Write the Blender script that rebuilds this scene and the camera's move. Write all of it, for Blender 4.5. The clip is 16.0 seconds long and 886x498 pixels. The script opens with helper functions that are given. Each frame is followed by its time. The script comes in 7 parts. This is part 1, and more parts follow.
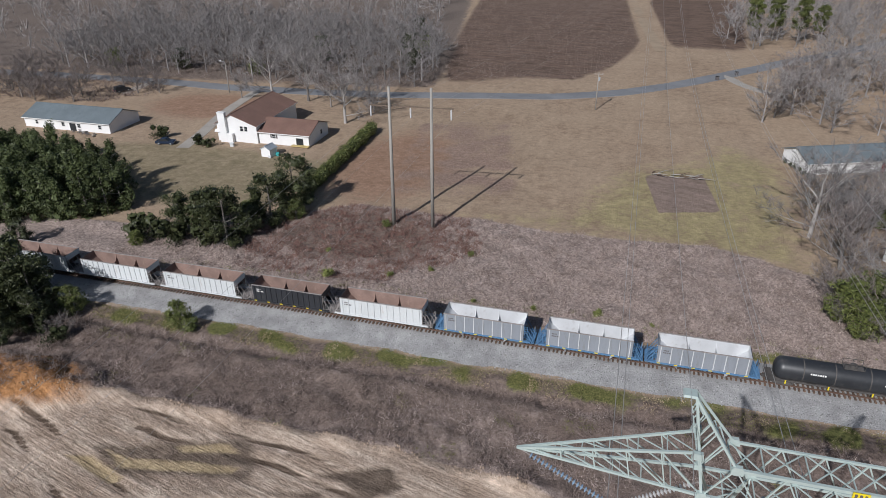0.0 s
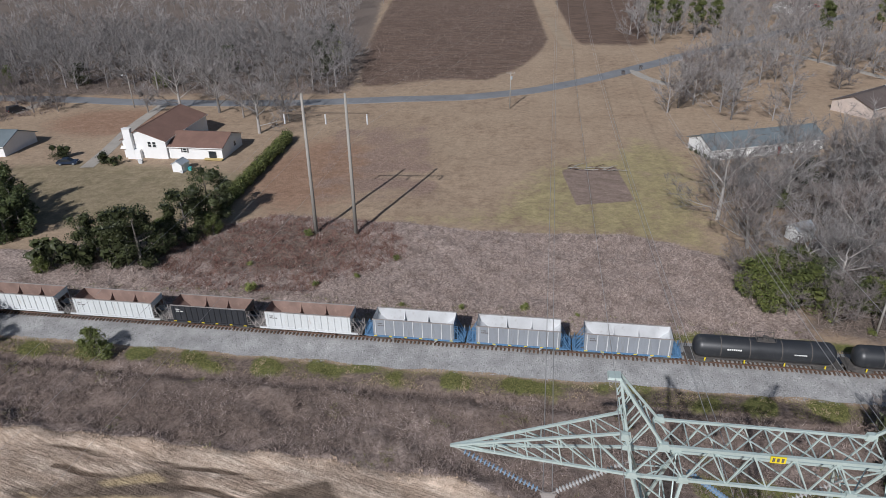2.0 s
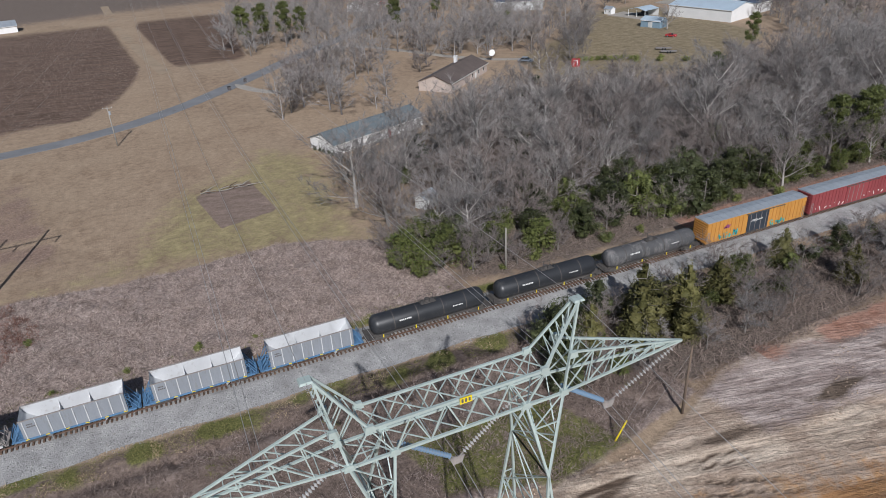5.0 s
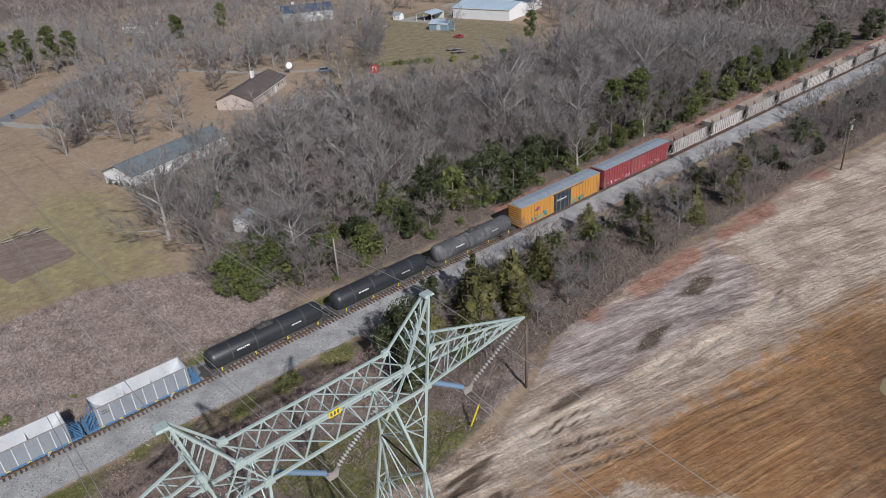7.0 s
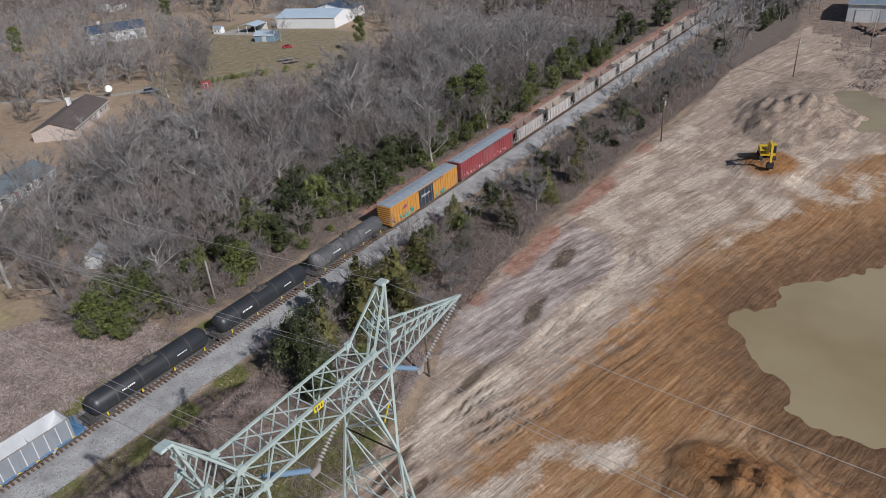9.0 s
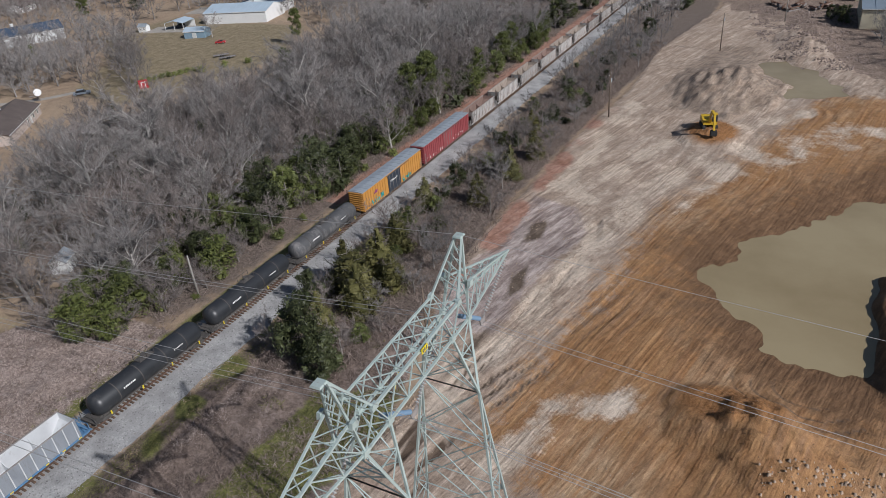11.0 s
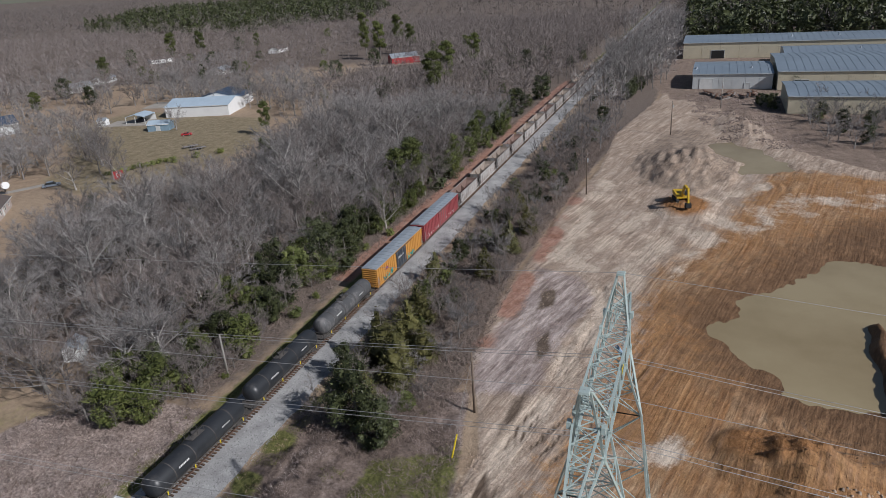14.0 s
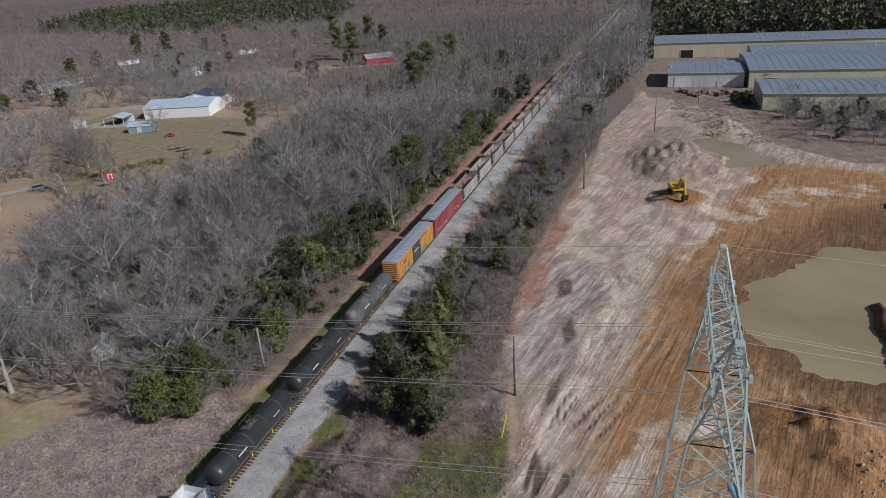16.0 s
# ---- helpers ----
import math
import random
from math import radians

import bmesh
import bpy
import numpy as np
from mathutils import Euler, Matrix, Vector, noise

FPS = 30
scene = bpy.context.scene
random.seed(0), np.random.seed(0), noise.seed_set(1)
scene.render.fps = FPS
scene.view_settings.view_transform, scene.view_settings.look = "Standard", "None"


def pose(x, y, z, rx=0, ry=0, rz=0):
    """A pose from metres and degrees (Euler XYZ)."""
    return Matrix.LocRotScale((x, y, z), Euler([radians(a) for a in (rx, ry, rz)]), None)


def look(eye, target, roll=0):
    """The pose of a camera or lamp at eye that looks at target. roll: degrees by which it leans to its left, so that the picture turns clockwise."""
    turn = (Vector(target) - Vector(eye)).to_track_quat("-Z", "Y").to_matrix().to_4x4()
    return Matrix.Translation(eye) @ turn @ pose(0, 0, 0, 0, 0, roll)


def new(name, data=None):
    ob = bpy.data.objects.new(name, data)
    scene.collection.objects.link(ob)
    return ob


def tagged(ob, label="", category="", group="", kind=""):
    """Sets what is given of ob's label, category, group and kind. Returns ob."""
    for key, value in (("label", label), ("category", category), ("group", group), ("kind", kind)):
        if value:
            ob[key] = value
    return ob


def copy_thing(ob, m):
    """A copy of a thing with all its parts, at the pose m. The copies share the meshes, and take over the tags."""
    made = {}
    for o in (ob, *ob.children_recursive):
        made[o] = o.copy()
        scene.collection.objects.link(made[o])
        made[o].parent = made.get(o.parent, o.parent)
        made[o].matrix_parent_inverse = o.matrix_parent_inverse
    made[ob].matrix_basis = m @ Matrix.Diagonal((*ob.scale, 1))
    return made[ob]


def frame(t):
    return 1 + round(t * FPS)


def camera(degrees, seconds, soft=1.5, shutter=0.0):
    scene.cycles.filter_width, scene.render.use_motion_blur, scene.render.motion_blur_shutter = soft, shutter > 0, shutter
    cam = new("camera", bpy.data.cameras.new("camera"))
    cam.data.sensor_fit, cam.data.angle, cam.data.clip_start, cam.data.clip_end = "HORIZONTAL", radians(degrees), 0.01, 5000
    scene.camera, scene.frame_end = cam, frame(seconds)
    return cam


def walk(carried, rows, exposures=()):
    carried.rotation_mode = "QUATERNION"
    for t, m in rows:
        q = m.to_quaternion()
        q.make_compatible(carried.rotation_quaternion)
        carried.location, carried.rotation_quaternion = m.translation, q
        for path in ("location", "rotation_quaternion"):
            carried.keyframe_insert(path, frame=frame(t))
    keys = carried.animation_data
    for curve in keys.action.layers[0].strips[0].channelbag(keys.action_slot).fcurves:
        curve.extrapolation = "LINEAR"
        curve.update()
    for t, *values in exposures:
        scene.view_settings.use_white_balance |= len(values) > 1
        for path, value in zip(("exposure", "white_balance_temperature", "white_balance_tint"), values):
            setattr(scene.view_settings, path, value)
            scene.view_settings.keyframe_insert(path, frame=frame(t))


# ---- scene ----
cam = camera(66.3, 16.0, soft=0.8)
PATH = [
    (0, (13.965, -75.805, 55.764), (13.471, -74.112, 54.819), -0.7),
    (0.5, (13.888, -75.787, 55.675), (13.446, -74.079, 54.733), -0.8),
    (1, (13.949, -75.732, 55.627), (13.526, -74.018, 54.686), -0.9),
    (1.5, (14.133, -75.629, 55.564), (13.731, -73.909, 54.625), -1.1),
    (2, (14.245, -75.551, 55.425), (13.96, -73.807, 54.488), -1.3),
    (2.5, (14.359, -75.393, 55.302), (14.246, -73.629, 54.366), -1.6),
    (3, (14.447, -75.328, 55.169), (14.516, -73.561, 54.235), -2.0),
    (3.5, (14.478, -75.166, 55.05), (14.736, -73.417, 54.116), -2.4),
    (4, (14.595, -75.086, 54.95), (15.009, -73.367, 54.016), -2.7),
    (6.5, (14.15, -75.017, 54.888), (15.166, -73.575, 53.945), -3.6),
    (7, (13.561, -74.729, 54.919), (14.68, -73.366, 53.976), -3.7),
    (7.5, (12.571, -74.313, 55.022), (13.782, -73.033, 54.077), -3.8),
    (8, (11.425, -73.781, 55.118), (12.716, -72.584, 54.169), -3.9),
    (8.5, (10.057, -73.132, 55.159), (11.427, -72.029, 54.207), -4.2),
    (9, (8.43, -72.318, 55.228), (9.856, -71.291, 54.273), -4.3),
    (9.5, (6.713, -71.327, 55.297), (8.175, -70.353, 54.341), -4.3),
    (12, (-2.085, -64.324, 55.518), (-0.513, -63.549, 54.554), -4.4),
    (12.5, (-3.787, -62.512, 55.628), (-2.158, -61.747, 54.757), -4.3),
    (13, (-5.604, -60.624, 55.752), (-3.917, -59.874, 54.983), -4.3),
    (13.5, (-7.485, -58.676, 55.903), (-5.787, -57.951, 55.133), -4.2),
    (14, (-9.375, -56.49, 56.098), (-7.668, -55.791, 55.326), -4.1),
    (14.5, (-11.228, -54.104, 56.245), (-9.51, -53.435, 55.471), -4.0),
    (15, (-12.918, -51.818, 56.367), (-11.19, -51.177, 55.592), -3.9),
    (15.5, (-14.577, -49.563, 56.48), (-12.839, -48.949, 55.704), -3.9),
    (16, (-16.257, -47.449, 56.591), (-14.511, -46.858, 55.815), -3.8),
]
walk(cam, [(t, look(eye, target, roll)) for t, eye, target, roll in PATH], exposures=[(0.0, 0.0, 6120, 11), (8.5, -0.02, 6120, 11), (12.0, -0.1, 6120, 11), (16.0, -0.13, 6120, 11)])

# ---- world, sun ----
SUN = Vector((-0.213, -0.775, 0.595)).normalized()
world = bpy.data.worlds.new("world")
scene.world = world
world.use_nodes = True
sky = world.node_tree.nodes.new("ShaderNodeTexSky")
sky.sky_type = "NISHITA"
sky.sun_disc = False
sky.sun_elevation = math.asin(SUN.z)
sky.sun_rotation = math.atan2(SUN.x, SUN.y)
world.node_tree.links.new(sky.outputs[0], world.node_tree.nodes["Background"].inputs[0])
world.node_tree.nodes["Background"].inputs[1].default_value = 0.05
lamp = bpy.data.lights.new("sun", "SUN")
lamp.energy, lamp.angle, lamp.color = 4.2, radians(0.53), (1.0, 0.965, 0.93)
new("sun", lamp).matrix_world = look(SUN * 100, (0, 0, 0))
scene.view_settings.exposure = 0.0

# ---- materials ----


def nodes_of(name):
    m = bpy.data.materials.new(name)
    m.use_nodes = True
    nt = m.node_tree
    return m, nt, nt.nodes["Principled BSDF"]


def noise_node(nt, scale, detail=4.0, vec=None, rough=0.6):
    n = nt.nodes.new("ShaderNodeTexNoise")
    n.inputs["Scale"].default_value = scale
    n.inputs["Detail"].default_value = detail
    n.inputs["Roughness"].default_value = rough
    if vec is not None:
        nt.links.new(vec, n.inputs["Vector"])
    return n.outputs[0]


def math_node(nt, op, a, b=0.0, clamp=False):
    n = nt.nodes.new("ShaderNodeMath")
    n.operation, n.use_clamp = op, clamp
    for i, v in enumerate((a, b)):
        if isinstance(v, (int, float)):
            n.inputs[i].default_value = v
        else:
            nt.links.new(v, n.inputs[i])
    return n.outputs[0]


def mix_node(nt, fac, a, b, mode="MIX"):
    n = nt.nodes.new("ShaderNodeMix")
    n.data_type, n.blend_type = "RGBA", mode
    for i, v in ((0, fac), (6, a), (7, b)):
        if isinstance(v, (int, float)):
            n.inputs[i].default_value = v
        elif isinstance(v, tuple):
            n.inputs[i].default_value = (*v, 1)
        else:
            nt.links.new(v, n.inputs[i])
    return n.outputs[2]


def range_node(nt, v, lo, hi, a=0.0, b=1.0):
    n = nt.nodes.new("ShaderNodeMapRange")
    nt.links.new(v, n.inputs[0])
    for i, w in enumerate((lo, hi, a, b)):
        n.inputs[i + 1].default_value = w
    return n.outputs[0]


def bump_node(nt, bsdf, height, strength, dist):
    n = nt.nodes.new("ShaderNodeBump")
    n.inputs["Strength"].default_value, n.inputs["Distance"].default_value = strength, dist
    nt.links.new(height, n.inputs["Height"])
    nt.links.new(n.outputs[0], bsdf.inputs["Normal"])


def shade(c, k):
    return tuple(min(1.0, v * k) for v in c)


def mat(name, color, rough=0.7, metal=0.0, coarse=0.6, fine=9.0, vary=0.25, stain=None, stain_at=0.62, bump=0.15, dist=0.02,
        rand=0.0, island=0.0, where="Object", streak=None):
    """A surface with grain and blotches, and stains of a second colour."""
    m, nt, b = nodes_of(name)
    tc = nt.nodes.new("ShaderNodeTexCoord").outputs[where]
    if streak:
        mp = nt.nodes.new("ShaderNodeMapping")
        nt.links.new(tc, mp.inputs[0])
        mp.inputs["Scale"].default_value = streak
        svec = mp.outputs[0]
    else:
        svec = tc
    n1, n2 = noise_node(nt, coarse, 5, svec), noise_node(nt, fine, 5, tc)
    col = mix_node(nt, range_node(nt, n1, 0.3, 0.7), shade(color, 1 - vary), shade(color, 1 + vary))
    col = mix_node(nt, range_node(nt, n2, 0.3, 0.7, 0.0, 0.55), col, shade(color, 1 - 1.3 * vary))
    if stain:
        n3 = noise_node(nt, coarse * 2.3, 8, svec, 0.7)
        col = mix_node(nt, range_node(nt, n3, stain_at - 0.05, stain_at + 0.12), col, stain)
    if rand:
        r = nt.nodes.new("ShaderNodeObjectInfo").outputs["Random"]
        col = mix_node(nt, 1.0, col, mix_node(nt, r, (1 - rand,) * 3, (1 + rand,) * 3), "MULTIPLY")
    if island:
        r = nt.nodes.new("ShaderNodeNewGeometry").outputs["Random Per Island"]
        col = mix_node(nt, 1.0, col, mix_node(nt, r, (1 - island,) * 3, (1 + island,) * 3), "MULTIPLY")
    nt.links.new(col, b.inputs["Base Color"])
    b.inputs["Roughness"].default_value, b.inputs["Metallic"].default_value = rough, metal
    if bump:
        bump_node(nt, b, n2, bump, dist)
    return m


def leaf_mat(name, a, c, rough=0.6, rand=0.25):
    m, nt, b = nodes_of(name)
    g = nt.nodes.new("ShaderNodeNewGeometry").outputs["Random Per Island"]
    col = mix_node(nt, g, a, c)
    r = nt.nodes.new("ShaderNodeObjectInfo").outputs["Random"]
    col = mix_node(nt, 1.0, col, mix_node(nt, r, (1 - rand,) * 3, (1 + rand, 1 + rand * 0.9, 1 + rand * 0.8)), "MULTIPLY")
    nt.links.new(col, b.inputs["Base Color"])
    b.inputs["Roughness"].default_value = rough
    b.inputs["Specular IOR Level"].default_value = 0.3
    return m


M_BARK = leaf_mat("bark", (0.14, 0.125, 0.113), (0.24, 0.22, 0.205), 0.9)
M_BARK_PALE = leaf_mat("pale bark", (0.27, 0.255, 0.24), (0.44, 0.42, 0.4), 0.9)
M_TWIG = leaf_mat("bare twigs", (0.13, 0.12, 0.117), (0.34, 0.322, 0.315), 0.9)
# brownish twigs; on far trees the dark tone stands in for self-shadow
M_TWIG_BROWN_SHADE = leaf_mat("brownish bare twigs, dark for far-crown shade", (0.115, 0.098, 0.092), (0.27, 0.238, 0.226), 0.9)
M_LEAF_DARK = leaf_mat("dark evergreen leaves", (0.026, 0.032, 0.014), (0.078, 0.09, 0.038), 0.5)
M_LEAF = leaf_mat("evergreen leaves", (0.05, 0.064, 0.018), (0.145, 0.162, 0.052), 0.55)
M_BAMBOO = leaf_mat("bamboo leaves", (0.036, 0.05, 0.018), (0.1, 0.122, 0.048), 0.55)
M_LEAF_OLIVE = leaf_mat("olive cedar leaves", (0.058, 0.058, 0.018), (0.155, 0.145, 0.055), 0.6)
M_LEAF_LIGHT = leaf_mat("fresh light green leaves", (0.1, 0.12, 0.03), (0.22, 0.24, 0.08), 0.55)
M_BRUSH = leaf_mat("dry mauve brush", (0.22, 0.165, 0.145), (0.55, 0.46, 0.415), 0.95, 0.05)
M_BRUSH_DARK = leaf_mat("dry brown brush", (0.13, 0.097, 0.082), (0.3, 0.24, 0.21), 0.95, 0.05)
M_BRUSH_RED = leaf_mat("reddish dead brush", (0.12, 0.06, 0.048), (0.27, 0.165, 0.135), 0.95, 0.05)
M_GRASS = leaf_mat("winter grass blades", (0.1, 0.1, 0.03), (0.24, 0.23, 0.09), 0.9, 0.05)
M_STRAW = leaf_mat("straw-coloured grass blades", (0.28, 0.21, 0.13), (0.45, 0.36, 0.24), 0.9, 0.05)

M_BALLAST = mat("crushed stone ballast", (0.34, 0.335, 0.33), 0.95, coarse=0.35, fine=5.5, vary=0.3, stain=(0.2, 0.17, 0.15), stain_at=0.66, bump=1.0, dist=0.14, island=0.4)
M_ASPHALT = mat("worn grey asphalt", (0.2, 0.205, 0.215), 0.9, coarse=0.15, fine=5.0, vary=0.16, stain=(0.12, 0.12, 0.12))
M_CONC = mat("pale concrete drive", (0.36, 0.33, 0.29), 0.9, coarse=0.3, vary=0.15, stain=(0.2, 0.17, 0.13))
M_TIE = mat("creosoted timber tie", (0.13, 0.085, 0.06), 0.9, coarse=1.5, vary=0.35, rand=0.35)
M_RAIL = mat("rusty rail steel", (0.16, 0.1, 0.075), 0.6, 0.4, vary=0.2)
M_WATER, _nt, _b = nodes_of("silty pond water")
_n = noise_node(_nt, 0.05, 5, _nt.nodes.new("ShaderNodeTexCoord").outputs["Object"])
_nt.links.new(mix_node(_nt, range_node(_nt, _n, 0.35, 0.65), (0.26, 0.2, 0.11), (0.33, 0.265, 0.155)), _b.inputs["Base Color"])
_b.inputs["Roughness"].default_value = 0.22
bump_node(_nt, _b, noise_node(_nt, 1.5, 3), 0.04, 0.05)

M_HOP_WHITE = mat("chalky white car paint", (0.58, 0.6, 0.605), 0.6, coarse=0.35, fine=2.5, vary=0.08, stain=(0.42, 0.35, 0.3), stain_at=0.63, streak=(1.6, 1, 0.35), rand=0.06)
M_HOP_OLD = mat("dirty off-white car paint", (0.42, 0.4, 0.38), 0.7, coarse=0.35, fine=2.5, vary=0.2, stain=(0.22, 0.15, 0.12), stain_at=0.55, streak=(2, 1, 0.35), rand=0.3)
M_HOP_GREY = mat("weathered grey car paint", (0.36, 0.34, 0.33), 0.65, coarse=0.35, fine=2.5, vary=0.15, stain=(0.2, 0.16, 0.14), stain_at=0.58, streak=(2.5, 1, 0.3), rand=0.06)
M_HOP_BLACK = mat("black car paint", (0.028, 0.03, 0.036), 0.5, coarse=0.5, vary=0.2, stain=(0.06, 0.055, 0.05))
M_HOP_BLUE = mat("blue car paint", (0.1, 0.21, 0.36), 0.5, coarse=0.5, vary=0.2, stain=(0.16, 0.14, 0.13))
M_ALU = mat("brushed aluminium sheet", (0.27, 0.29, 0.32), 0.5, 0.1, coarse=0.5, vary=0.12, stain=(0.2, 0.2, 0.2), streak=(2, 1, 0.4))
M_ALU_IN = mat("bright inner aluminium", (0.62, 0.63, 0.64), 0.5, 0.1, coarse=0.4, vary=0.1, stain=(0.4, 0.38, 0.36))
M_RUST_IN = mat("rusty brown inner steel", (0.26, 0.175, 0.145), 0.85, coarse=0.5, vary=0.25, stain=(0.3, 0.21, 0.17), rand=0.12)
M_GREY_IN = mat("pale worn inner steel", (0.42, 0.46, 0.48), 0.6, coarse=0.4, vary=0.12, stain=(0.3, 0.25, 0.22))
M_STEEL = mat("grimy underframe steel", (0.09, 0.082, 0.076), 0.8, coarse=1.5, vary=0.3, rand=0.2)
M_GRIME = mat("dusty grey end frame", (0.3, 0.275, 0.26), 0.8, coarse=1.5, vary=0.3, stain=(0.14, 0.11, 0.09))
M_TANK = mat("black tank paint", (0.03, 0.032, 0.036), 0.42, coarse=0.3, vary=0.25, stain=(0.075, 0.072, 0.07), streak=(1, 1, 0.4))
M_BOX_Y = mat("faded golden-yellow boxcar paint", (0.52, 0.25, 0.055), 0.6, coarse=0.4, vary=0.12, stain=(0.3, 0.14, 0.05), streak=(2, 1, 0.35))
M_BOX_R = mat("faded maroon-red boxcar paint", (0.27, 0.055, 0.06), 0.65, coarse=0.4, vary=0.18, stain=(0.33, 0.14, 0.13), streak=(2, 1, 0.35))
M_GALV = mat("galvanised roof sheet", (0.42, 0.46, 0.5), 0.45, 0.35, coarse=0.5, vary=0.12, stain=(0.3, 0.3, 0.31))
M_DOOR_D = mat("dark blue-black door paint", (0.035, 0.045, 0.06), 0.5, vary=0.3)
M_MARK_W = mat("white stencil paint", (0.75, 0.75, 0.73), 0.6, vary=0.1)
M_MARK_D = mat("dark stencil paint", (0.12, 0.11, 0.11), 0.6, vary=0.1)
M_YELLOW = mat("yellow safety paint", (0.75, 0.6, 0.02), 0.5, vary=0.1)
M_TEAL = mat("teal spray paint", (0.06, 0.42, 0.42), 0.5, vary=0.25)
M_PINK = mat("purple spray paint", (0.3, 0.06, 0.22), 0.5, vary=0.25)
M_TOWER = mat("pale green galvanised paint", (0.43, 0.51, 0.485), 0.5, 0.1, coarse=0.8, vary=0.12, stain=(0.36, 0.44, 0.42), bump=0.05)
M_WIRE = mat("aluminium conductor", (0.4, 0.39, 0.38), 0.5, 0.4, vary=0.1, bump=0)
M_INS_BLUE = mat("blue-grey glass insulators", (0.2, 0.3, 0.42), 0.25, vary=0.2)
M_INS_WHITE = mat("white porcelain insulators", (0.6, 0.6, 0.6), 0.3, vary=0.15)
M_POLE = mat("weathered grey timber pole", (0.33, 0.31, 0.28), 0.85, coarse=0.6, fine=12, vary=0.25, streak=(8, 8, 0.4))
M_POLE_DARK = mat("creosoted brown pole", (0.16, 0.12, 0.09), 0.9, coarse=0.6, fine=12, vary=0.25, streak=(8, 8, 0.4))
M_SIDING = mat("white siding", (0.76, 0.76, 0.75), 0.7, coarse=0.3, vary=0.06, stain=(0.55, 0.53, 0.5), stain_at=0.7)
M_STONE_PALE = mat("pale painted brick", (0.5, 0.42, 0.37), 0.85, coarse=0.6, vary=0.15, stain=(0.36, 0.27, 0.22))
M_ROOF_BROWN = mat("brown asphalt shingles", (0.19, 0.11, 0.085), 0.9, coarse=0.3, fine=4, vary=0.18, stain=(0.13, 0.09, 0.07), bump=0.4)
M_ROOF_DARK = mat("dark brown shingles", (0.12, 0.095, 0.085), 0.9, coarse=0.3, fine=4, vary=0.18, bump=0.4)
M_ROOF_BLUE = mat("grey-blue shingles", (0.14, 0.17, 0.185), 0.85, coarse=0.25, fine=4, vary=0.2, stain=(0.09, 0.11, 0.12), bump=0.4)
M_ROOF_NAVY = mat("navy roof shingles", (0.05, 0.075, 0.12), 0.8, coarse=0.3, vary=0.2, bump=0.3)
M_METAL_ROOF = mat("pale blue metal roofing", (0.5, 0.6, 0.68), 0.4, 0.15, coarse=0.15, vary=0.1)
M_FACT_ROOF = mat("blue-grey ribbed metal roofing", (0.25, 0.3, 0.35), 0.45, 0.2, coarse=0.08, vary=0.12, stain=(0.22, 0.27, 0.32))
M_CREAM = mat("cream metal wall panel", (0.62, 0.56, 0.42), 0.6, coarse=0.2, vary=0.08, stain=(0.4, 0.36, 0.27), rand=0.05)
M_GREYWALL = mat("grey metal wall panel", (0.58, 0.6, 0.6), 0.6, coarse=0.2, vary=0.08, rand=0.05)
M_GLASS = mat("dark window glass", (0.03, 0.035, 0.04), 0.08, vary=0.2, bump=0)
# near-black parts; on bay doors the black stands for shade inside an opening
M_DARK = mat("near-black paint and doorway shade", (0.02, 0.02, 0.02), 0.9, vary=0.2)
M_CARBLUE = mat("dark blue car enamel", (0.03, 0.045, 0.08), 0.25, 0.3, vary=0.1, bump=0)
M_CARGREY = mat("dark grey car enamel", (0.05, 0.052, 0.06), 0.25, 0.3, vary=0.1, bump=0)
M_CARSILVER = mat("silver-blue car enamel", (0.3, 0.35, 0.42), 0.3, 0.3, vary=0.1, bump=0)
M_RED = mat("red paint", (0.42, 0.03, 0.035), 0.5, vary=0.15)
M_RUBBER = mat("black rubber", (0.025, 0.025, 0.025), 0.85, vary=0.2)
M_EXC = mat("yellow machine paint", (0.62, 0.4, 0.02), 0.5, coarse=1, vary=0.2, stain=(0.3, 0.2, 0.1))
M_RUSTBROWN = mat("rusted brown dump body", (0.16, 0.09, 0.06), 0.8, vary=0.3)
M_BLUESHED = mat("blue-grey painted shed boards", (0.22, 0.32, 0.4), 0.7, vary=0.15, streak=(1, 1, 0.3))

# ---- geometry helpers ----


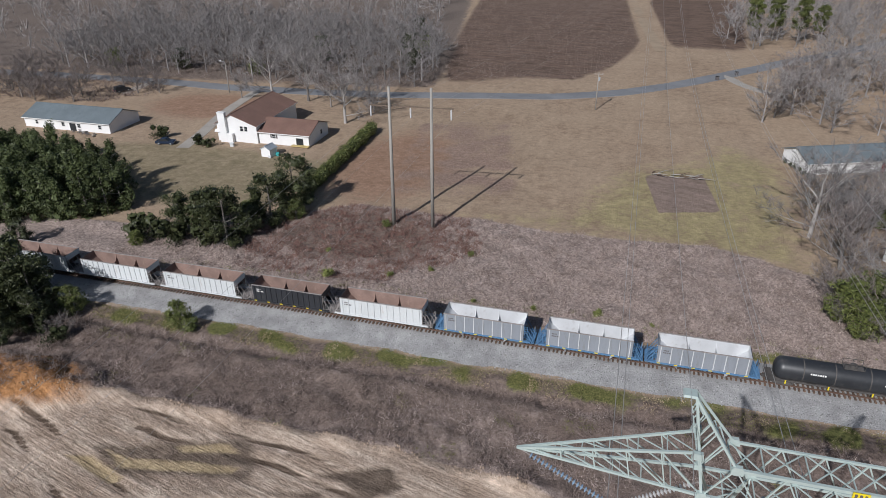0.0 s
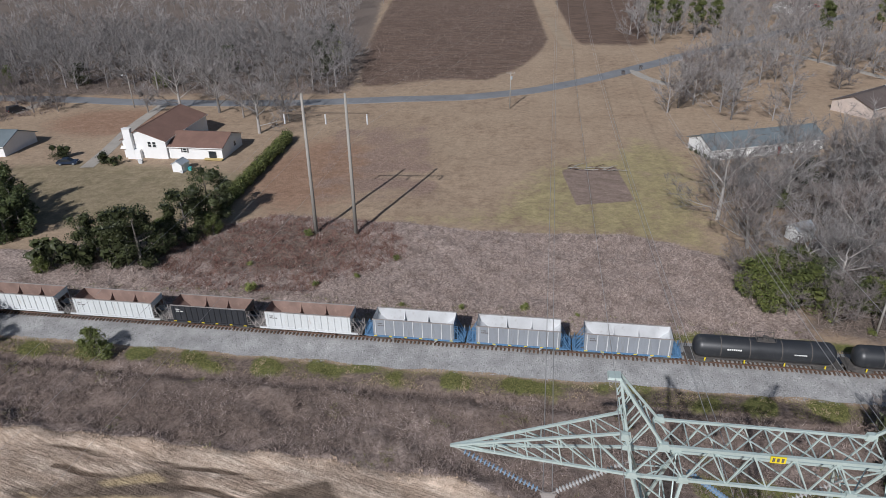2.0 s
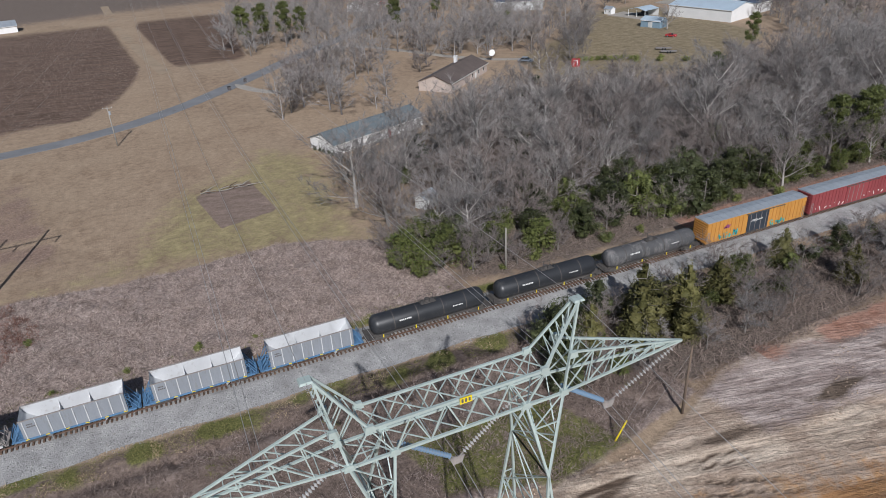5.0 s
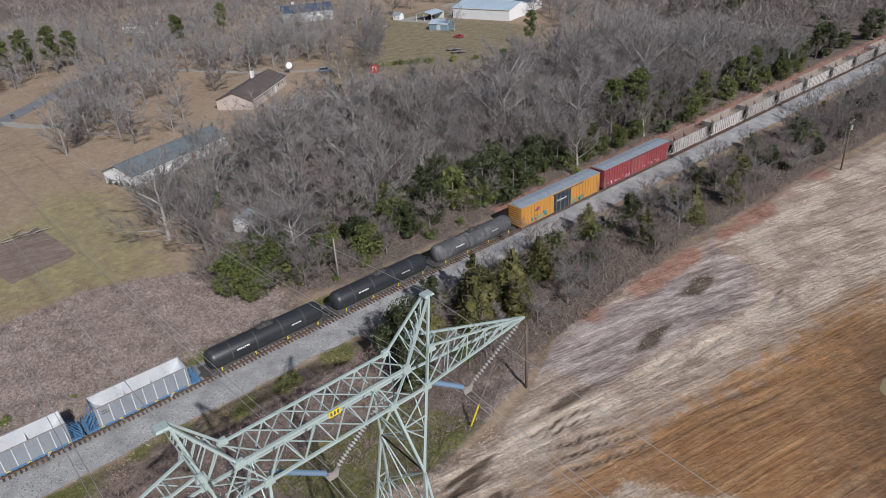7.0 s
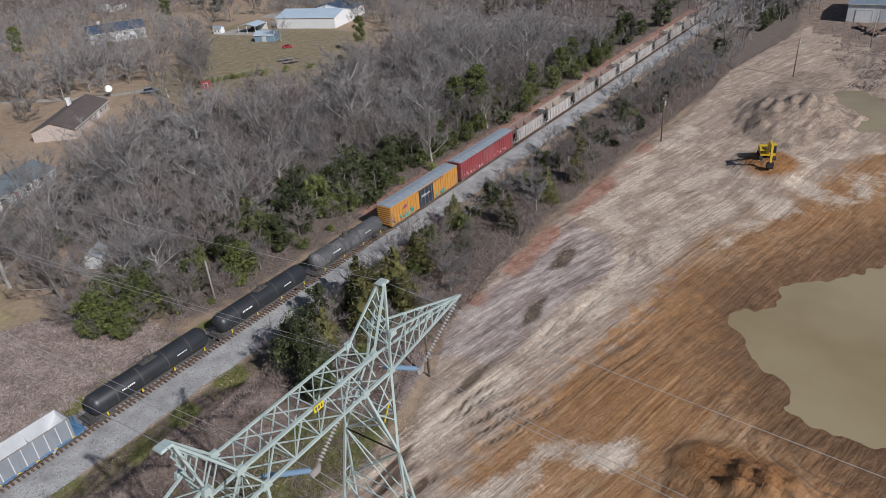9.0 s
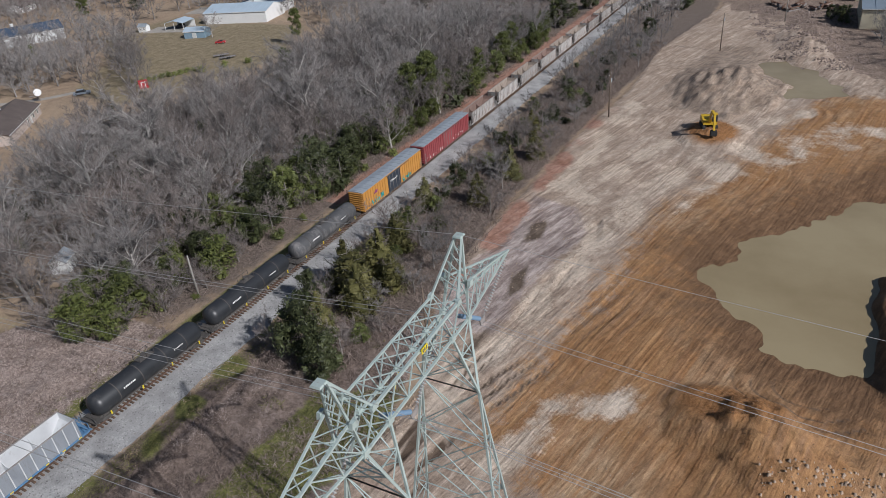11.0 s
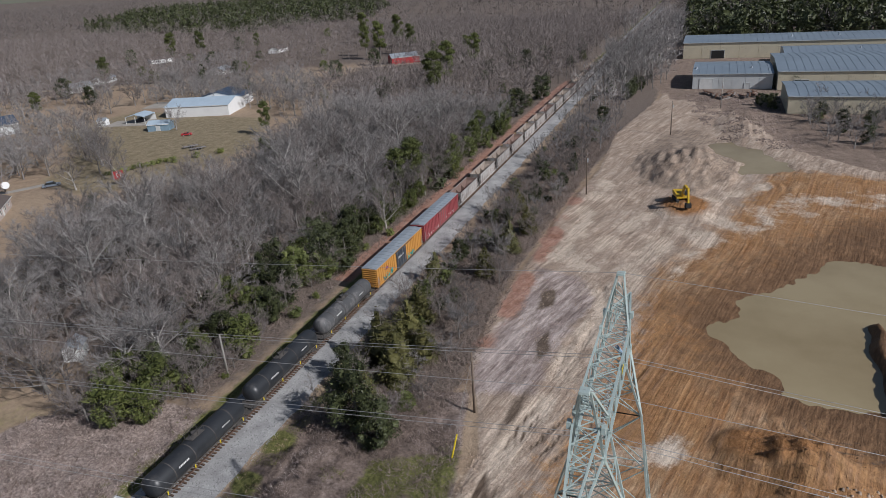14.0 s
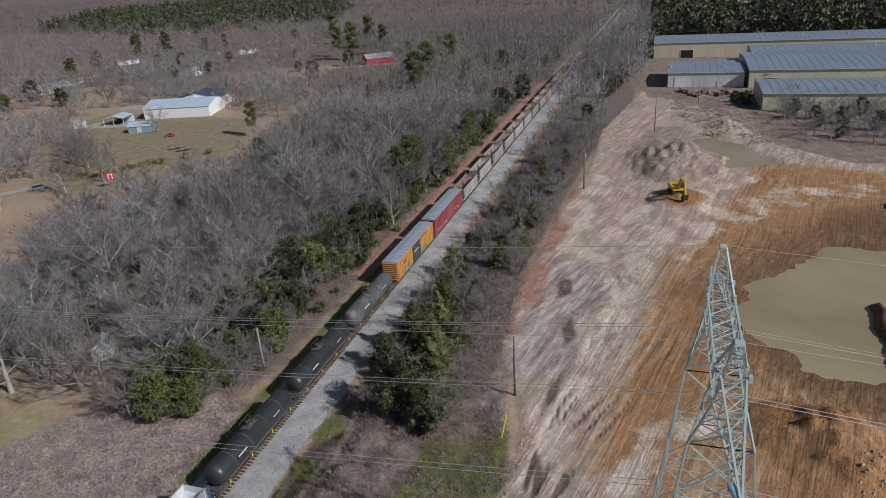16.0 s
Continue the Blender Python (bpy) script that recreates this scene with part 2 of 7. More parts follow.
class Geo:
    """Collects vertices and faces for one mesh."""

    def __init__(self):
        self.v, self.f, self.done = [], [], None

    def add(self, verts, faces):
        n = len(self.v)
        self.v += [tuple(p) for p in verts]
        self.f += [tuple(i + n for i in q) for q in faces]
        return self

    def box(self, c, s, rz=0.0, top=(1, 1), shift=(0, 0)):
        """A block with its centre c and sizes s; top scales the upper face."""
        cs, sn = math.cos(radians(rz)), math.sin(radians(rz))
        out = []
        for k, (fx, fy), (ox, oy) in ((-0.5, (1, 1), (0, 0)), (0.5, top, shift)):
            for i, j in ((-0.5, -0.5), (0.5, -0.5), (0.5, 0.5), (-0.5, 0.5)):
                x, y = i * s[0] * fx + ox, j * s[1] * fy + oy
                out.append((c[0] + x * cs - y * sn, c[1] + x * sn + y * cs, c[2] + k * s[2]))
        return self.add(out, ((3, 2, 1, 0), (4, 5, 6, 7), (0, 1, 5, 4), (1, 2, 6, 5), (2, 3, 7, 6), (3, 0, 4, 7)))

    def beam(self, p, q, w=0.1, h=None):
        """A square bar from p to q."""
        p, q, h = Vector(p), Vector(q), h or w
        d = (q - p).normalized()
        a = d.cross(Vector((0, 0, 1)) if abs(d.z) < 0.95 else Vector((1, 0, 0))).normalized()
        b = a.cross(d)
        o = [e + a * (i * w / 2) + b * (j * h / 2) for e in (p, q) for i, j in ((-1, -1), (1, -1), (1, 1), (-1, 1))]
        return self.add(o, ((0, 1, 2, 3), (7, 6, 5, 4), (0, 4, 5, 1), (1, 5, 6, 2), (2, 6, 7, 3), (3, 7, 4, 0)))

    def tube(self, pts, radii, n=8, caps=True):
        """A round bar along points."""
        pts = [Vector(p) for p in pts]
        if isinstance(radii, (int, float)):
            radii = [radii] * len(pts)
        verts, faces = [], []
        for i, p in enumerate(pts):
            d = (pts[min(i + 1, len(pts) - 1)] - pts[max(i - 1, 0)]).normalized()
            a = d.cross(Vector((0, 0, 1)) if abs(d.z) < 0.95 else Vector((1, 0, 0))).normalized()
            b = a.cross(d)
            for k in range(n):
                t = 2 * math.pi * k / n
                verts.append(p + (a * math.cos(t) + b * math.sin(t)) * radii[i])
        for i in range(len(pts) - 1):
            for k in range(n):
                faces.append((i * n + k, i * n + (k + 1) % n, (i + 1) * n + (k + 1) % n, (i + 1) * n + k))
        if caps:
            faces.append(tuple(range(n - 1, -1, -1)))
            faces.append(tuple((len(pts) - 1) * n + k for k in range(n)))
        return self.add(verts, faces)

    def prism(self, outline, y0, y1, axis="y"):
        """An outline in two axes, drawn out along the third."""
        n = len(outline)
        put = {"y": lambda a, b, c: (a, c, b), "x": lambda a, b, c: (c, a, b), "z": lambda a, b, c: (a, b, c)}[axis]
        verts = [put(a, b, c) for c in (y0, y1) for a, b in outline]
        faces = [tuple(range(n)), tuple(range(2 * n - 1, n - 1, -1))]
        faces += [(i + n, (i + 1) % n + n, (i + 1) % n, i) for i in range(n)]
        return self.add(verts, faces)

    def mesh(self, name, material, smooth=False):
        if self.done is None:
            me = bpy.data.meshes.new(name)
            me.from_pydata(self.v, [], self.f)
            bm = bmesh.new()
            bm.from_mesh(me)
            if len(self.f) < 4000:
                bmesh.ops.recalc_face_normals(bm, faces=bm.faces)
            bm.to_mesh(me)
            bm.free()
            if smooth:
                me.polygons.foreach_set("use_smooth", [True] * len(me.polygons))
            me.materials.append(material)
            self.done = me
        return self.done


def part(name, geo, material, parent=None, label="", smooth=False, at=None):
    """Links one mesh object, under its thing or part."""
    ob = new(name, geo.mesh(name, material, smooth) if isinstance(geo, Geo) else geo)
    if parent is not None:
        ob.parent = parent
    if at is not None:
        ob.matrix_basis = at if isinstance(at, Matrix) else pose(*at)
    if label:
        ob["label"] = label
    return ob


def thing(name, label, category, at=None, group="", kind=""):
    ob = new(name)
    ob.empty_display_size = 0.3
    if at is not None:
        ob.matrix_basis = at if isinstance(at, Matrix) else pose(*at)
    return tagged(ob, label, category, group, kind)


def fast_mesh(name, verts, faces, material):
    """A mesh from arrays of triangles or quads."""
    me = bpy.data.meshes.new(name)
    verts, faces = np.asarray(verts, np.float32), np.asarray(faces, np.int32)
    n, k = faces.shape
    me.vertices.add(len(verts))
    me.vertices.foreach_set("co", verts.ravel())
    me.loops.add(n * k)
    me.loops.foreach_set("vertex_index", faces.ravel())
    me.polygons.add(n)
    me.polygons.foreach_set("loop_start", np.arange(0, n * k, k, dtype=np.int32))
    me.update(calc_edges=True)
    me.materials.append(material)
    return me


def inside(poly, x, y):
    """Which of the points lie in the outline."""
    hit = np.zeros(np.shape(x), bool)
    for (x0, y0), (x1, y1) in zip(poly, poly[1:] + poly[:1]):
        with np.errstate(divide="ignore", invalid="ignore"):
            cross = ((y0 > y) != (y1 > y)) & (x < (x1 - x0) * (y - y0) / (y1 - y0 + 1e-12) + x0)
        hit ^= cross
    return hit


def edge_distance(poly, x, y):
    """Metres to the outline, positive inside."""
    best = np.full(np.shape(x), 1e9)
    for (x0, y0), (x1, y1) in zip(poly, poly[1:] + poly[:1]):
        dx, dy = x1 - x0, y1 - y0
        t = np.clip(((x - x0) * dx + (y - y0) * dy) / (dx * dx + dy * dy + 1e-9), 0, 1)
        best = np.minimum(best, np.hypot(x - x0 - t * dx, y - y0 - t * dy))
    return np.where(inside(poly, x, y), best, -best)


def soft(poly, x, y, width):
    """A mask from 0 to 1 across the outline."""
    return np.clip(0.5 + edge_distance(poly, x, y) / width, 0, 1)


def waves(x, y, size, seed=0):
    """Cheap smooth noise from turned sines, about -1 to 1."""
    rng = np.random.RandomState(seed)
    out = 0
    for k in range(7):
        a, p, f = rng.uniform(0, 6.28), rng.uniform(0, 6.28), rng.uniform(0.6, 1.7) * 6.28 / size
        out = out + np.sin((x * math.cos(a) + y * math.sin(a)) * f + p)
    return out / 3.5

# ---- ground ----
SAND = [(-260, -29), (-58, -28), (-43, -23.3), (-29, -23.2), (-7, -23.4), (6, -24.5), (25, -29), (43, -33), (55, -33), (64, -30), (72, -26), (90, -24), (112, -25),
        (142, -26), (178, -29), (220, -28), (288, -38), (257, -63), (204, -81), (185, -98), (240, -260), (-260, -260)]
CLAY = [(50, -42), (64, -43.5), (85, -47.5), (108, -48.5), (150, -64), (185, -75), (178, -100), (150, -150), (20, -150), (25, -62), (45, -52)]
WET = [(98, -51), (110, -56), (128, -70), (149, -86), (156, -112), (78, -112), (63, -79), (73, -62), (86, -56)]
POND = [(78.5, -70), (85, -68.6), (88.4, -65), (94, -61.8), (103, -66.6), (112.5, -74.6), (123, -82), (124, -97), (106, -104), (88, -92), (78.4, -80)]
POND_B = [(178, -62), (210, -58), (214, -64), (196, -76), (184, -78)]
GREY = [(66, -28), (77, -26), (98, -27.5), (110, -27), (108, -36), (100, -41), (80, -37), (68, -37)]
RUTS = [[(-60, -27), (-50.4, -29.4), (-42, -32.5), (-33.7, -35.7), (-24.8, -36), (-10, -35)], [(-64, -30), (-51.9, -32), (-44, -36), (-36, -40)],
        [(-43, -24.8), (-30, -25.3), (-18, -26.2), (-5, -28), (8, -30.5), (25, -35), (42, -40)], [(-38, -27.5), (-20, -28.6), (0, -31.5), (20, -37)], [(-30, -37), (-15, -33), (-2, -33.5), (15, -38)],
        [(30, -33), (45, -36.5), (54, -37.5), (64, -42), (85, -48.5), (100, -49)], [(32, -35), (48, -39.5), (60, -44), (80, -51), (98, -53.5)], [(40, -35.5), (52, -36), (66, -39), (80, -40.7), (95, -42.5), (104, -41)],
        [(40, -37.5), (56, -40.5), (70, -45.5), (90, -52)], [(44, -34.5), (58, -36.2), (70, -38.2), (84, -39.5)]]
RUTS += [[(71 + r * math.cos(a * 0.5), -74 + 1.3 * r * math.sin(a * 0.5)) for a in range(-2, 9)] for r in (2.6, 4.4, 6.0)]
RUTS += [[(168 + r * math.cos(a * 0.4), -66 + r * math.sin(a * 0.4)) for a in range(-6, 1)] for r in (6, 8, 10)]
PALE = [[(46, -34), (60, -36.5), (80, -40.8), (100, -43), (110, -38), (116, -30)], [(120, -36), (140, -44), (158, -60), (170, -72)], [(48, -46), (58, -50), (62, -56)], [(118, -32), (140, -31), (170, -33)]]
PALE_WIDE = [[(116, -50), (136, -60), (158, -80), (164, -104)], [(104, -44), (126, -50), (146, -62)]]
PUDDLES = [[(-39.1, -31.5), (-35.8, -31.8), (-29.6, -30.6), (-22.8, -29.9), (-23.4, -31.0), (-29.0, -32.0), (-35.9, -33.2)], [(-32.2, -28.8), (-26.1, -27.1), (-24.1, -27.9), (-30.7, -29.4)],
           [(-43.0, -33.5), (-40.0, -32.7), (-34.5, -34.5), (-35.5, -35.6)]]
DAMP = [(1.0, [(-14.8, -28.9), (-12, -27.6), (-6.9, -25.8), (-4.8, -28), (-8, -30.6), (-11, -29)]), (1.0, [(-18.2, -32.2), (-13, -30.6), (-12.3, -31.8)]), (0.62, [(-42, -31), (-36, -29.3), (-32, -27.4), (-24, -25.6), (-20.5, -28.5), (-20.5, -32), (-30, -33.6), (-37, -35.4)]),
        (1.0, [(76, -35.2), (82, -33.8), (86, -35), (80, -36.6)]), (1.0, [(58, -34.2), (66, -34.6), (70, -36), (62, -35.8)]), (0.45, [(165, -40), (200, -38), (225, -42), (232, -52), (205, -66), (175, -66), (160, -55)]), (0.9, [(92, -31.5), (100, -30.5), (102, -33), (95, -34)])]
SCRUB_N = [(-52, 28), (-36, 38), (-11, 37), (0, 35.3), (14, 35.5), (29, 37), (36, 34.7), (44, 30), (52, 14), (52, 5), (-120, 5), (-120, 14), (-66, 20)]
SCRUB_S = [(-260, -8.5), (48, -8.5), (62, -10), (66, -28), (45, -33), (25, -29), (6, -24.5), (-7, -23.4), (-43, -23), (-58, -28), (-260, -29)]
GREEN_S = [(31, -20), (49, -21), (54, -31), (44, -32.5), (33, -29)]
LAWN_N = [(-22, 37), (12, 35), (46, 28), (50, 80), (36, 96), (26, 80), (12, 72), (2, 46)]
YARD = [(-125, 25), (-54, 30), (-52, 58), (-92, 62), (-112, 56)]
FALLOW = [(-41, 92), (-33, 45), (-5.3, 47), (-17, 98)]
GARDEN = [(17.7, 67.2), (29.9, 70.0), (32.2, 52.3), (20.7, 48.8)]
FIELD_A = [(-46, 137), (-6, 146), (6, 170), (13, 208), (2, 330), (-78, 330), (-56, 170)]
FIELD_B = [(24, 212), (52, 208), (62, 330), (14, 330)]
WOODS = [(52, 10), (60, 36), (58, 66), (84, 76), (112, 100), (128, 100), (160, 70), (176, 84), (240, 90), (330, 140), (420, 150), (900, 500), (900, 8), (60, 7)]
WOODS_W = [(-420, 118), (-120, 119), (-48, 125), (-50, 150), (-84, 330), (-420, 420)]
BELT_S = [(58, -8), (52, -18), (68, -26), (110, -23.5), (180, -27), (260, -36), (900, -40), (900, -8)]
WORKS = [(196, -84), (206, -70), (236, -52), (280, -39), (330, -30), (450, -28), (450, -230), (190, -230), (184, -98)]
HOME = [(130, 114), (150, 95), (190, 97), (234, 118), (246, 198), (206, 208), (172, 165), (140, 142)]


def line_distance(lines_, x, y):
    """Metres to the nearest of some open lines."""
    best = np.full(np.shape(x), 1e3)
    for line in lines_:
        for (x0, y0), (x1, y1) in zip(line, line[1:]):
            dx, dy = x1 - x0, y1 - y0
            t = np.clip(((x - x0) * dx + (y - y0) * dy) / (dx * dx + dy * dy + 1e-9), 0, 1)
            best = np.minimum(best, np.hypot(x - x0 - t * dx, y - y0 - t * dy))
    return best


def axis_steps(lo, hi, step, far):
    out, s, v = list(np.arange(lo, hi + step / 2, step)), step, lo
    while v > -far:
        s *= 1.13
        v -= s
        out.insert(0, v)
    s, v = step, hi
    while v < far:
        s *= 1.13
        v += s
        out.append(v)
    return np.array(out)


def ground_height(x, y):
    """The lie of the land, in metres."""
    h = 0.12 * waves(x, y, 34, 1) + 0.05 * waves(x, y, 9, 2)
    h = h * np.clip((np.abs(y) - 5) / 8, 0, 1)
    h -= 0.55 * np.exp(-((y + 10.6 + 0.4 * waves(x, y, 25, 3)) / 1.0) ** 2) * (x < 55) * (x > -90)
    h += 0.25 * np.exp(-((y + 12.8) / 1.4) ** 2) * (x < 55)
    scrub = np.maximum(soft(SCRUB_N, x, y, 3), soft(SCRUB_S, x, y, 3))
    h += scrub * (0.3 * np.abs(waves(x, y, 3.1, 4)) + 0.22 * waves(x, y, 7, 5))
    sand = soft(SAND, x, y, 1.6)
    u = y + 0.28 * x
    rut = np.abs(np.sin(u * 1.15 + 0.8 * waves(x, y, 40, 6))) ** 6 + 0.6 * np.abs(np.sin(u * 0.47 + 1.1 * waves(x, y, 55, 7))) ** 14
    h += sand * (0.05 * waves(x, y, 5, 8) + 0.15 * waves(x, y, 22, 9) - 0.05 * rut * np.clip(waves(x, y, 30, 10) + 0.5, 0, 1))
    rd = line_distance(RUTS, x + 0.3 * waves(x, y, 19, 60), y + 0.3 * waves(x, y, 15, 61))
    h += sand * (0.06 * np.exp(-((rd - 1.0) / 0.5) ** 2) - 0.2 * np.exp(-(rd / 0.55) ** 2)) * np.clip(0.75 + waves(x, y, 20, 62), 0.2, 1.2)
    lip = edge_distance(SAND, x, y)
    h += 0.7 * np.exp(-((lip + 0.2) / 1.1) ** 2) * np.clip(0.6 + waves(x, y, 12, 11), 0, 1.3) * (x < 20)
    h -= 0.35 * np.clip(lip / 6, 0, 1) * (x < 60)
    # spoil heaps and the banks round the ponds
    for cx, cy, rx, ry, top, seed in ((-57, -24.5, 10, 4.5, 2.8, 12), (62.5, -68, 5.5, 7.0, 2.3, 13), (58, -74, 6, 6, 1.6, 14), (184, -52, 19, 12, 3.6, 15),
                                      (150, -53, 9, 7, 1.6, 16), (236, -68, 26, 8, 1.5, 17), (57, -70, 7, 6, 1.2, 19)):
        d = np.hypot((x - cx) / rx, (y - cy) / ry) + 0.12 * waves(x, y, 8, seed)
        h += top * np.clip(1.15 - d, 0, 1) ** 0.8 * (1 + 0.17 * waves(x, y, 2.4, seed + 20) + 0.12 * np.abs(waves(x, y, 6, seed + 40)))
    pond = edge_distance(POND, x, y) + 1.2 * waves(x, y, 15, 30) + 0.35 * waves(x, y, 2.4, 31) + 0.4 * waves(x * 0.3, y, 2.2, 33)
    h = h * (1 - np.clip((pond + 14) / 14, 0, 1) * 0.7) - 1.1 * np.clip((pond + 9) / 12, 0, 1.3)
    h += 2.2 * np.exp(-((y + 83.3 + 0.5 * waves(x, y, 12, 34)) / 1.3) ** 2) * np.clip((x - 72) / 3, 0, 1) * np.clip((102 - x) / 3, 0, 1) * (1 + 0.12 * waves(x, y, 3.5, 35))
    h -= 0.9 * np.clip((edge_distance(POND_B, x, y) + 2 + waves(x, y, 8, 32)) / 4, 0, 1)
    return h


gx, gy = axis_steps(-100, 180, 1.0, 4700), axis_steps(-100, 60, 1.0, 4700)
gy = np.sort(np.concatenate([gy, np.arange(-89.5, -5, 1.0)]))
gx = np.sort(np.concatenate([gx, np.arange(-64.5, 140, 1.0)]))
X, Y = np.meshgrid(gx, gy)
Z = ground_height(X, Y)
nx, ny = len(gx), len(gy)
idx = np.arange(nx * ny).reshape(ny, nx)
quads = np.stack([idx[:-1, :-1], idx[:-1, 1:], idx[1:, 1:], idx[1:, :-1]], -1).reshape(-1, 4)

M_GROUND, nt, bsdf = nodes_of("ground of grass, brush, sand and clay")
P = nt.nodes.new("ShaderNodeNewGeometry").outputs["Position"]
g_fine, g_mid, g_big = noise_node(nt, 2.6, 6, P, 0.7), noise_node(nt, 0.35, 6, P), noise_node(nt, 0.045, 4, P)
big = nt.nodes.new("ShaderNodeTexNoise")
big.inputs["Scale"].default_value = 0.025
nt.links.new(P, big.inputs["Vector"])


def drawn_out(rot, along, across, bend):
    """Coordinates stretched along the way that the machines drove, gently bent."""
    m_ = nt.nodes.new("ShaderNodeMapping")
    nt.links.new(P, m_.inputs[0])
    m_.inputs["Rotation"].default_value = (0, 0, radians(rot))
    n_ = nt.nodes.new("ShaderNodeMapping")
    nt.links.new(m_.outputs[0], n_.inputs[0])
    n_.inputs["Scale"].default_value = (along, across, 0.3)
    k_, a_ = nt.nodes.new("ShaderNodeVectorMath"), nt.nodes.new("ShaderNodeVectorMath")
    k_.operation, a_.operation = "SCALE", "ADD"
    k_.inputs[3].default_value = bend
    nt.links.new(big.outputs[1], k_.inputs[0])
    nt.links.new(n_.outputs[0], a_.inputs[0])
    nt.links.new(k_.outputs[0], a_.inputs[1])
    return a_.outputs[0]


stripes = noise_node(nt, 1.0, 2.5, drawn_out(14, 0.06, 1.2, 7.0), 0.55)
tyres = noise_node(nt, 1.0, 4, drawn_out(13, 0.055, 2.3, 5.0), 0.66)
cross = noise_node(nt, 1.0, 4, drawn_out(28, 0.09, 1.1, 8.0), 0.72)
clumps = noise_node(nt, 0.9, 8, P, 0.72)
ruts = noise_node(nt, 1.0, 9, drawn_out(12, 0.11, 0.55, 3.0), 0.68)
grit = noise_node(nt, 9.0, 4, P, 0.75)


def blotch(a, b, n=None, lo=0.35, hi=0.65):
    return mix_node(nt, range_node(nt, n or g_mid, lo, hi), a, b)


col = blotch((0.27, 0.195, 0.135), (0.38, 0.285, 0.2))
col = mix_node(nt, range_node(nt, g_big, 0.38, 0.62, 0, 0.7), col, (0.4, 0.305, 0.215))
ZONES = [
    ("lawn", blotch((0.24, 0.215, 0.1), (0.38, 0.315, 0.175)), 1.0),
    ("yard", blotch((0.21, 0.172, 0.105), (0.31, 0.25, 0.165)), 0.9),
    ("redsoil", blotch((0.26, 0.16, 0.105), (0.33, 0.215, 0.15)), 0.8),
    ("fallow", blotch((0.22, 0.15, 0.115), (0.33, 0.24, 0.19), g_fine), 0.6),
    ("field", blotch((0.1, 0.068, 0.05), (0.19, 0.13, 0.1), ruts), 0.7),
    ("garden", blotch((0.2, 0.15, 0.12), (0.29, 0.22, 0.185), ruts), 0.3),
    ("woods", blotch((0.11, 0.085, 0.07), (0.24, 0.195, 0.165), g_fine), 1.0),
    ("scrub", blotch((0.18, 0.135, 0.115), (0.45, 0.37, 0.33), g_fine), 0.5),
    ("brown", blotch((0.115, 0.085, 0.07), (0.235, 0.182, 0.155), g_fine), 0.8),
    ("green", blotch((0.085, 0.095, 0.028), (0.19, 0.185, 0.068), g_fine), 1.0),
    ("debris", mix_node(nt, range_node(nt, g_fine, 0.4, 0.62), blotch((0.1, 0.07, 0.055), (0.2, 0.14, 0.11)), blotch((0.28, 0.215, 0.17), (0.4, 0.32, 0.26))), 1.0),
    ("sand", mix_node(nt, range_node(nt, ruts, 0.36, 0.58), blotch((0.3, 0.225, 0.17), (0.36, 0.28, 0.22), g_fine), mix_node(nt, range_node(nt, stripes, 0.35, 0.62), blotch((0.35, 0.27, 0.21), (0.43, 0.34, 0.27)), blotch((0.43, 0.34, 0.27), (0.6, 0.5, 0.41)))), 0.5),
    ("clay", mix_node(nt, range_node(nt, stripes, 0.36, 0.6), mix_node(nt, range_node(nt, ruts, 0.4, 0.66, 0, 0.6), blotch((0.265, 0.132, 0.056), (0.345, 0.184, 0.083)), (0.36, 0.24, 0.155)), mix_node(nt, range_node(nt, g_big, 0.5, 0.68), blotch((0.325, 0.174, 0.077), (0.4, 0.233, 0.113)), blotch((0.39, 0.265, 0.16), (0.47, 0.345, 0.228)))), 1.2),
    ("stone", blotch((0.26, 0.205, 0.185), (0.52, 0.44, 0.405), ruts, 0.4, 0.6), 0.9),
    ("redbank", blotch((0.3, 0.155, 0.11), (0.42, 0.26, 0.2)), 1.0),
    ("wet", blotch((0.14, 0.078, 0.04), (0.21, 0.122, 0.065)), 1.1),
    ("pale", blotch((0.47, 0.38, 0.3), (0.63, 0.53, 0.43), ruts), 1.0),
    ("rut", blotch((0.085, 0.06, 0.043), (0.15, 0.11, 0.082)), 0.25),
    ("damp", blotch((0.1, 0.074, 0.056), (0.17, 0.13, 0.1)), 0.8),
    ("mud", blotch((0.37, 0.285, 0.17), (0.44, 0.345, 0.215)), 0.3),
    ("pile", blotch((0.24, 0.11, 0.04), (0.36, 0.19, 0.085), g_fine), 0.5),
]
edge = math_node(nt, "SUBTRACT", math_node(nt, "ADD", math_node(nt, "MULTIPLY", g_mid, 0.6), math_node(nt, "MULTIPLY", g_fine, 0.4)), 0.5)
for key, c, ragged in ZONES:
    at = nt.nodes.new("ShaderNodeAttribute")
    at.attribute_name = key
    m_ = math_node(nt, "ADD", at.outputs["Fac"], math_node(nt, "MULTIPLY", edge, 1.6 * ragged))
    m_ = math_node(nt, "MULTIPLY", range_node(nt, m_, 0.35, 0.65), math_node(nt, "GREATER_THAN", at.outputs["Fac"], 0.01))
    col = mix_node(nt, m_, col, c)
sand_at = nt.nodes.new("ShaderNodeAttribute")
sand_at.attribute_name = "sand"
worked = sand_at.outputs["Fac"]
track_tone = mix_node(nt, range_node(nt, tyres, 0.34, 0.66), (0.66, 0.63, 0.6), (1.36, 1.36, 1.36))
col = mix_node(nt, math_node(nt, "MULTIPLY", worked, range_node(nt, noise_node(nt, 0.075, 5, P, 0.6), 0.38, 0.62, 0.1, 0.9)), col, mix_node(nt, 1.0, col, track_tone, "MULTIPLY"))
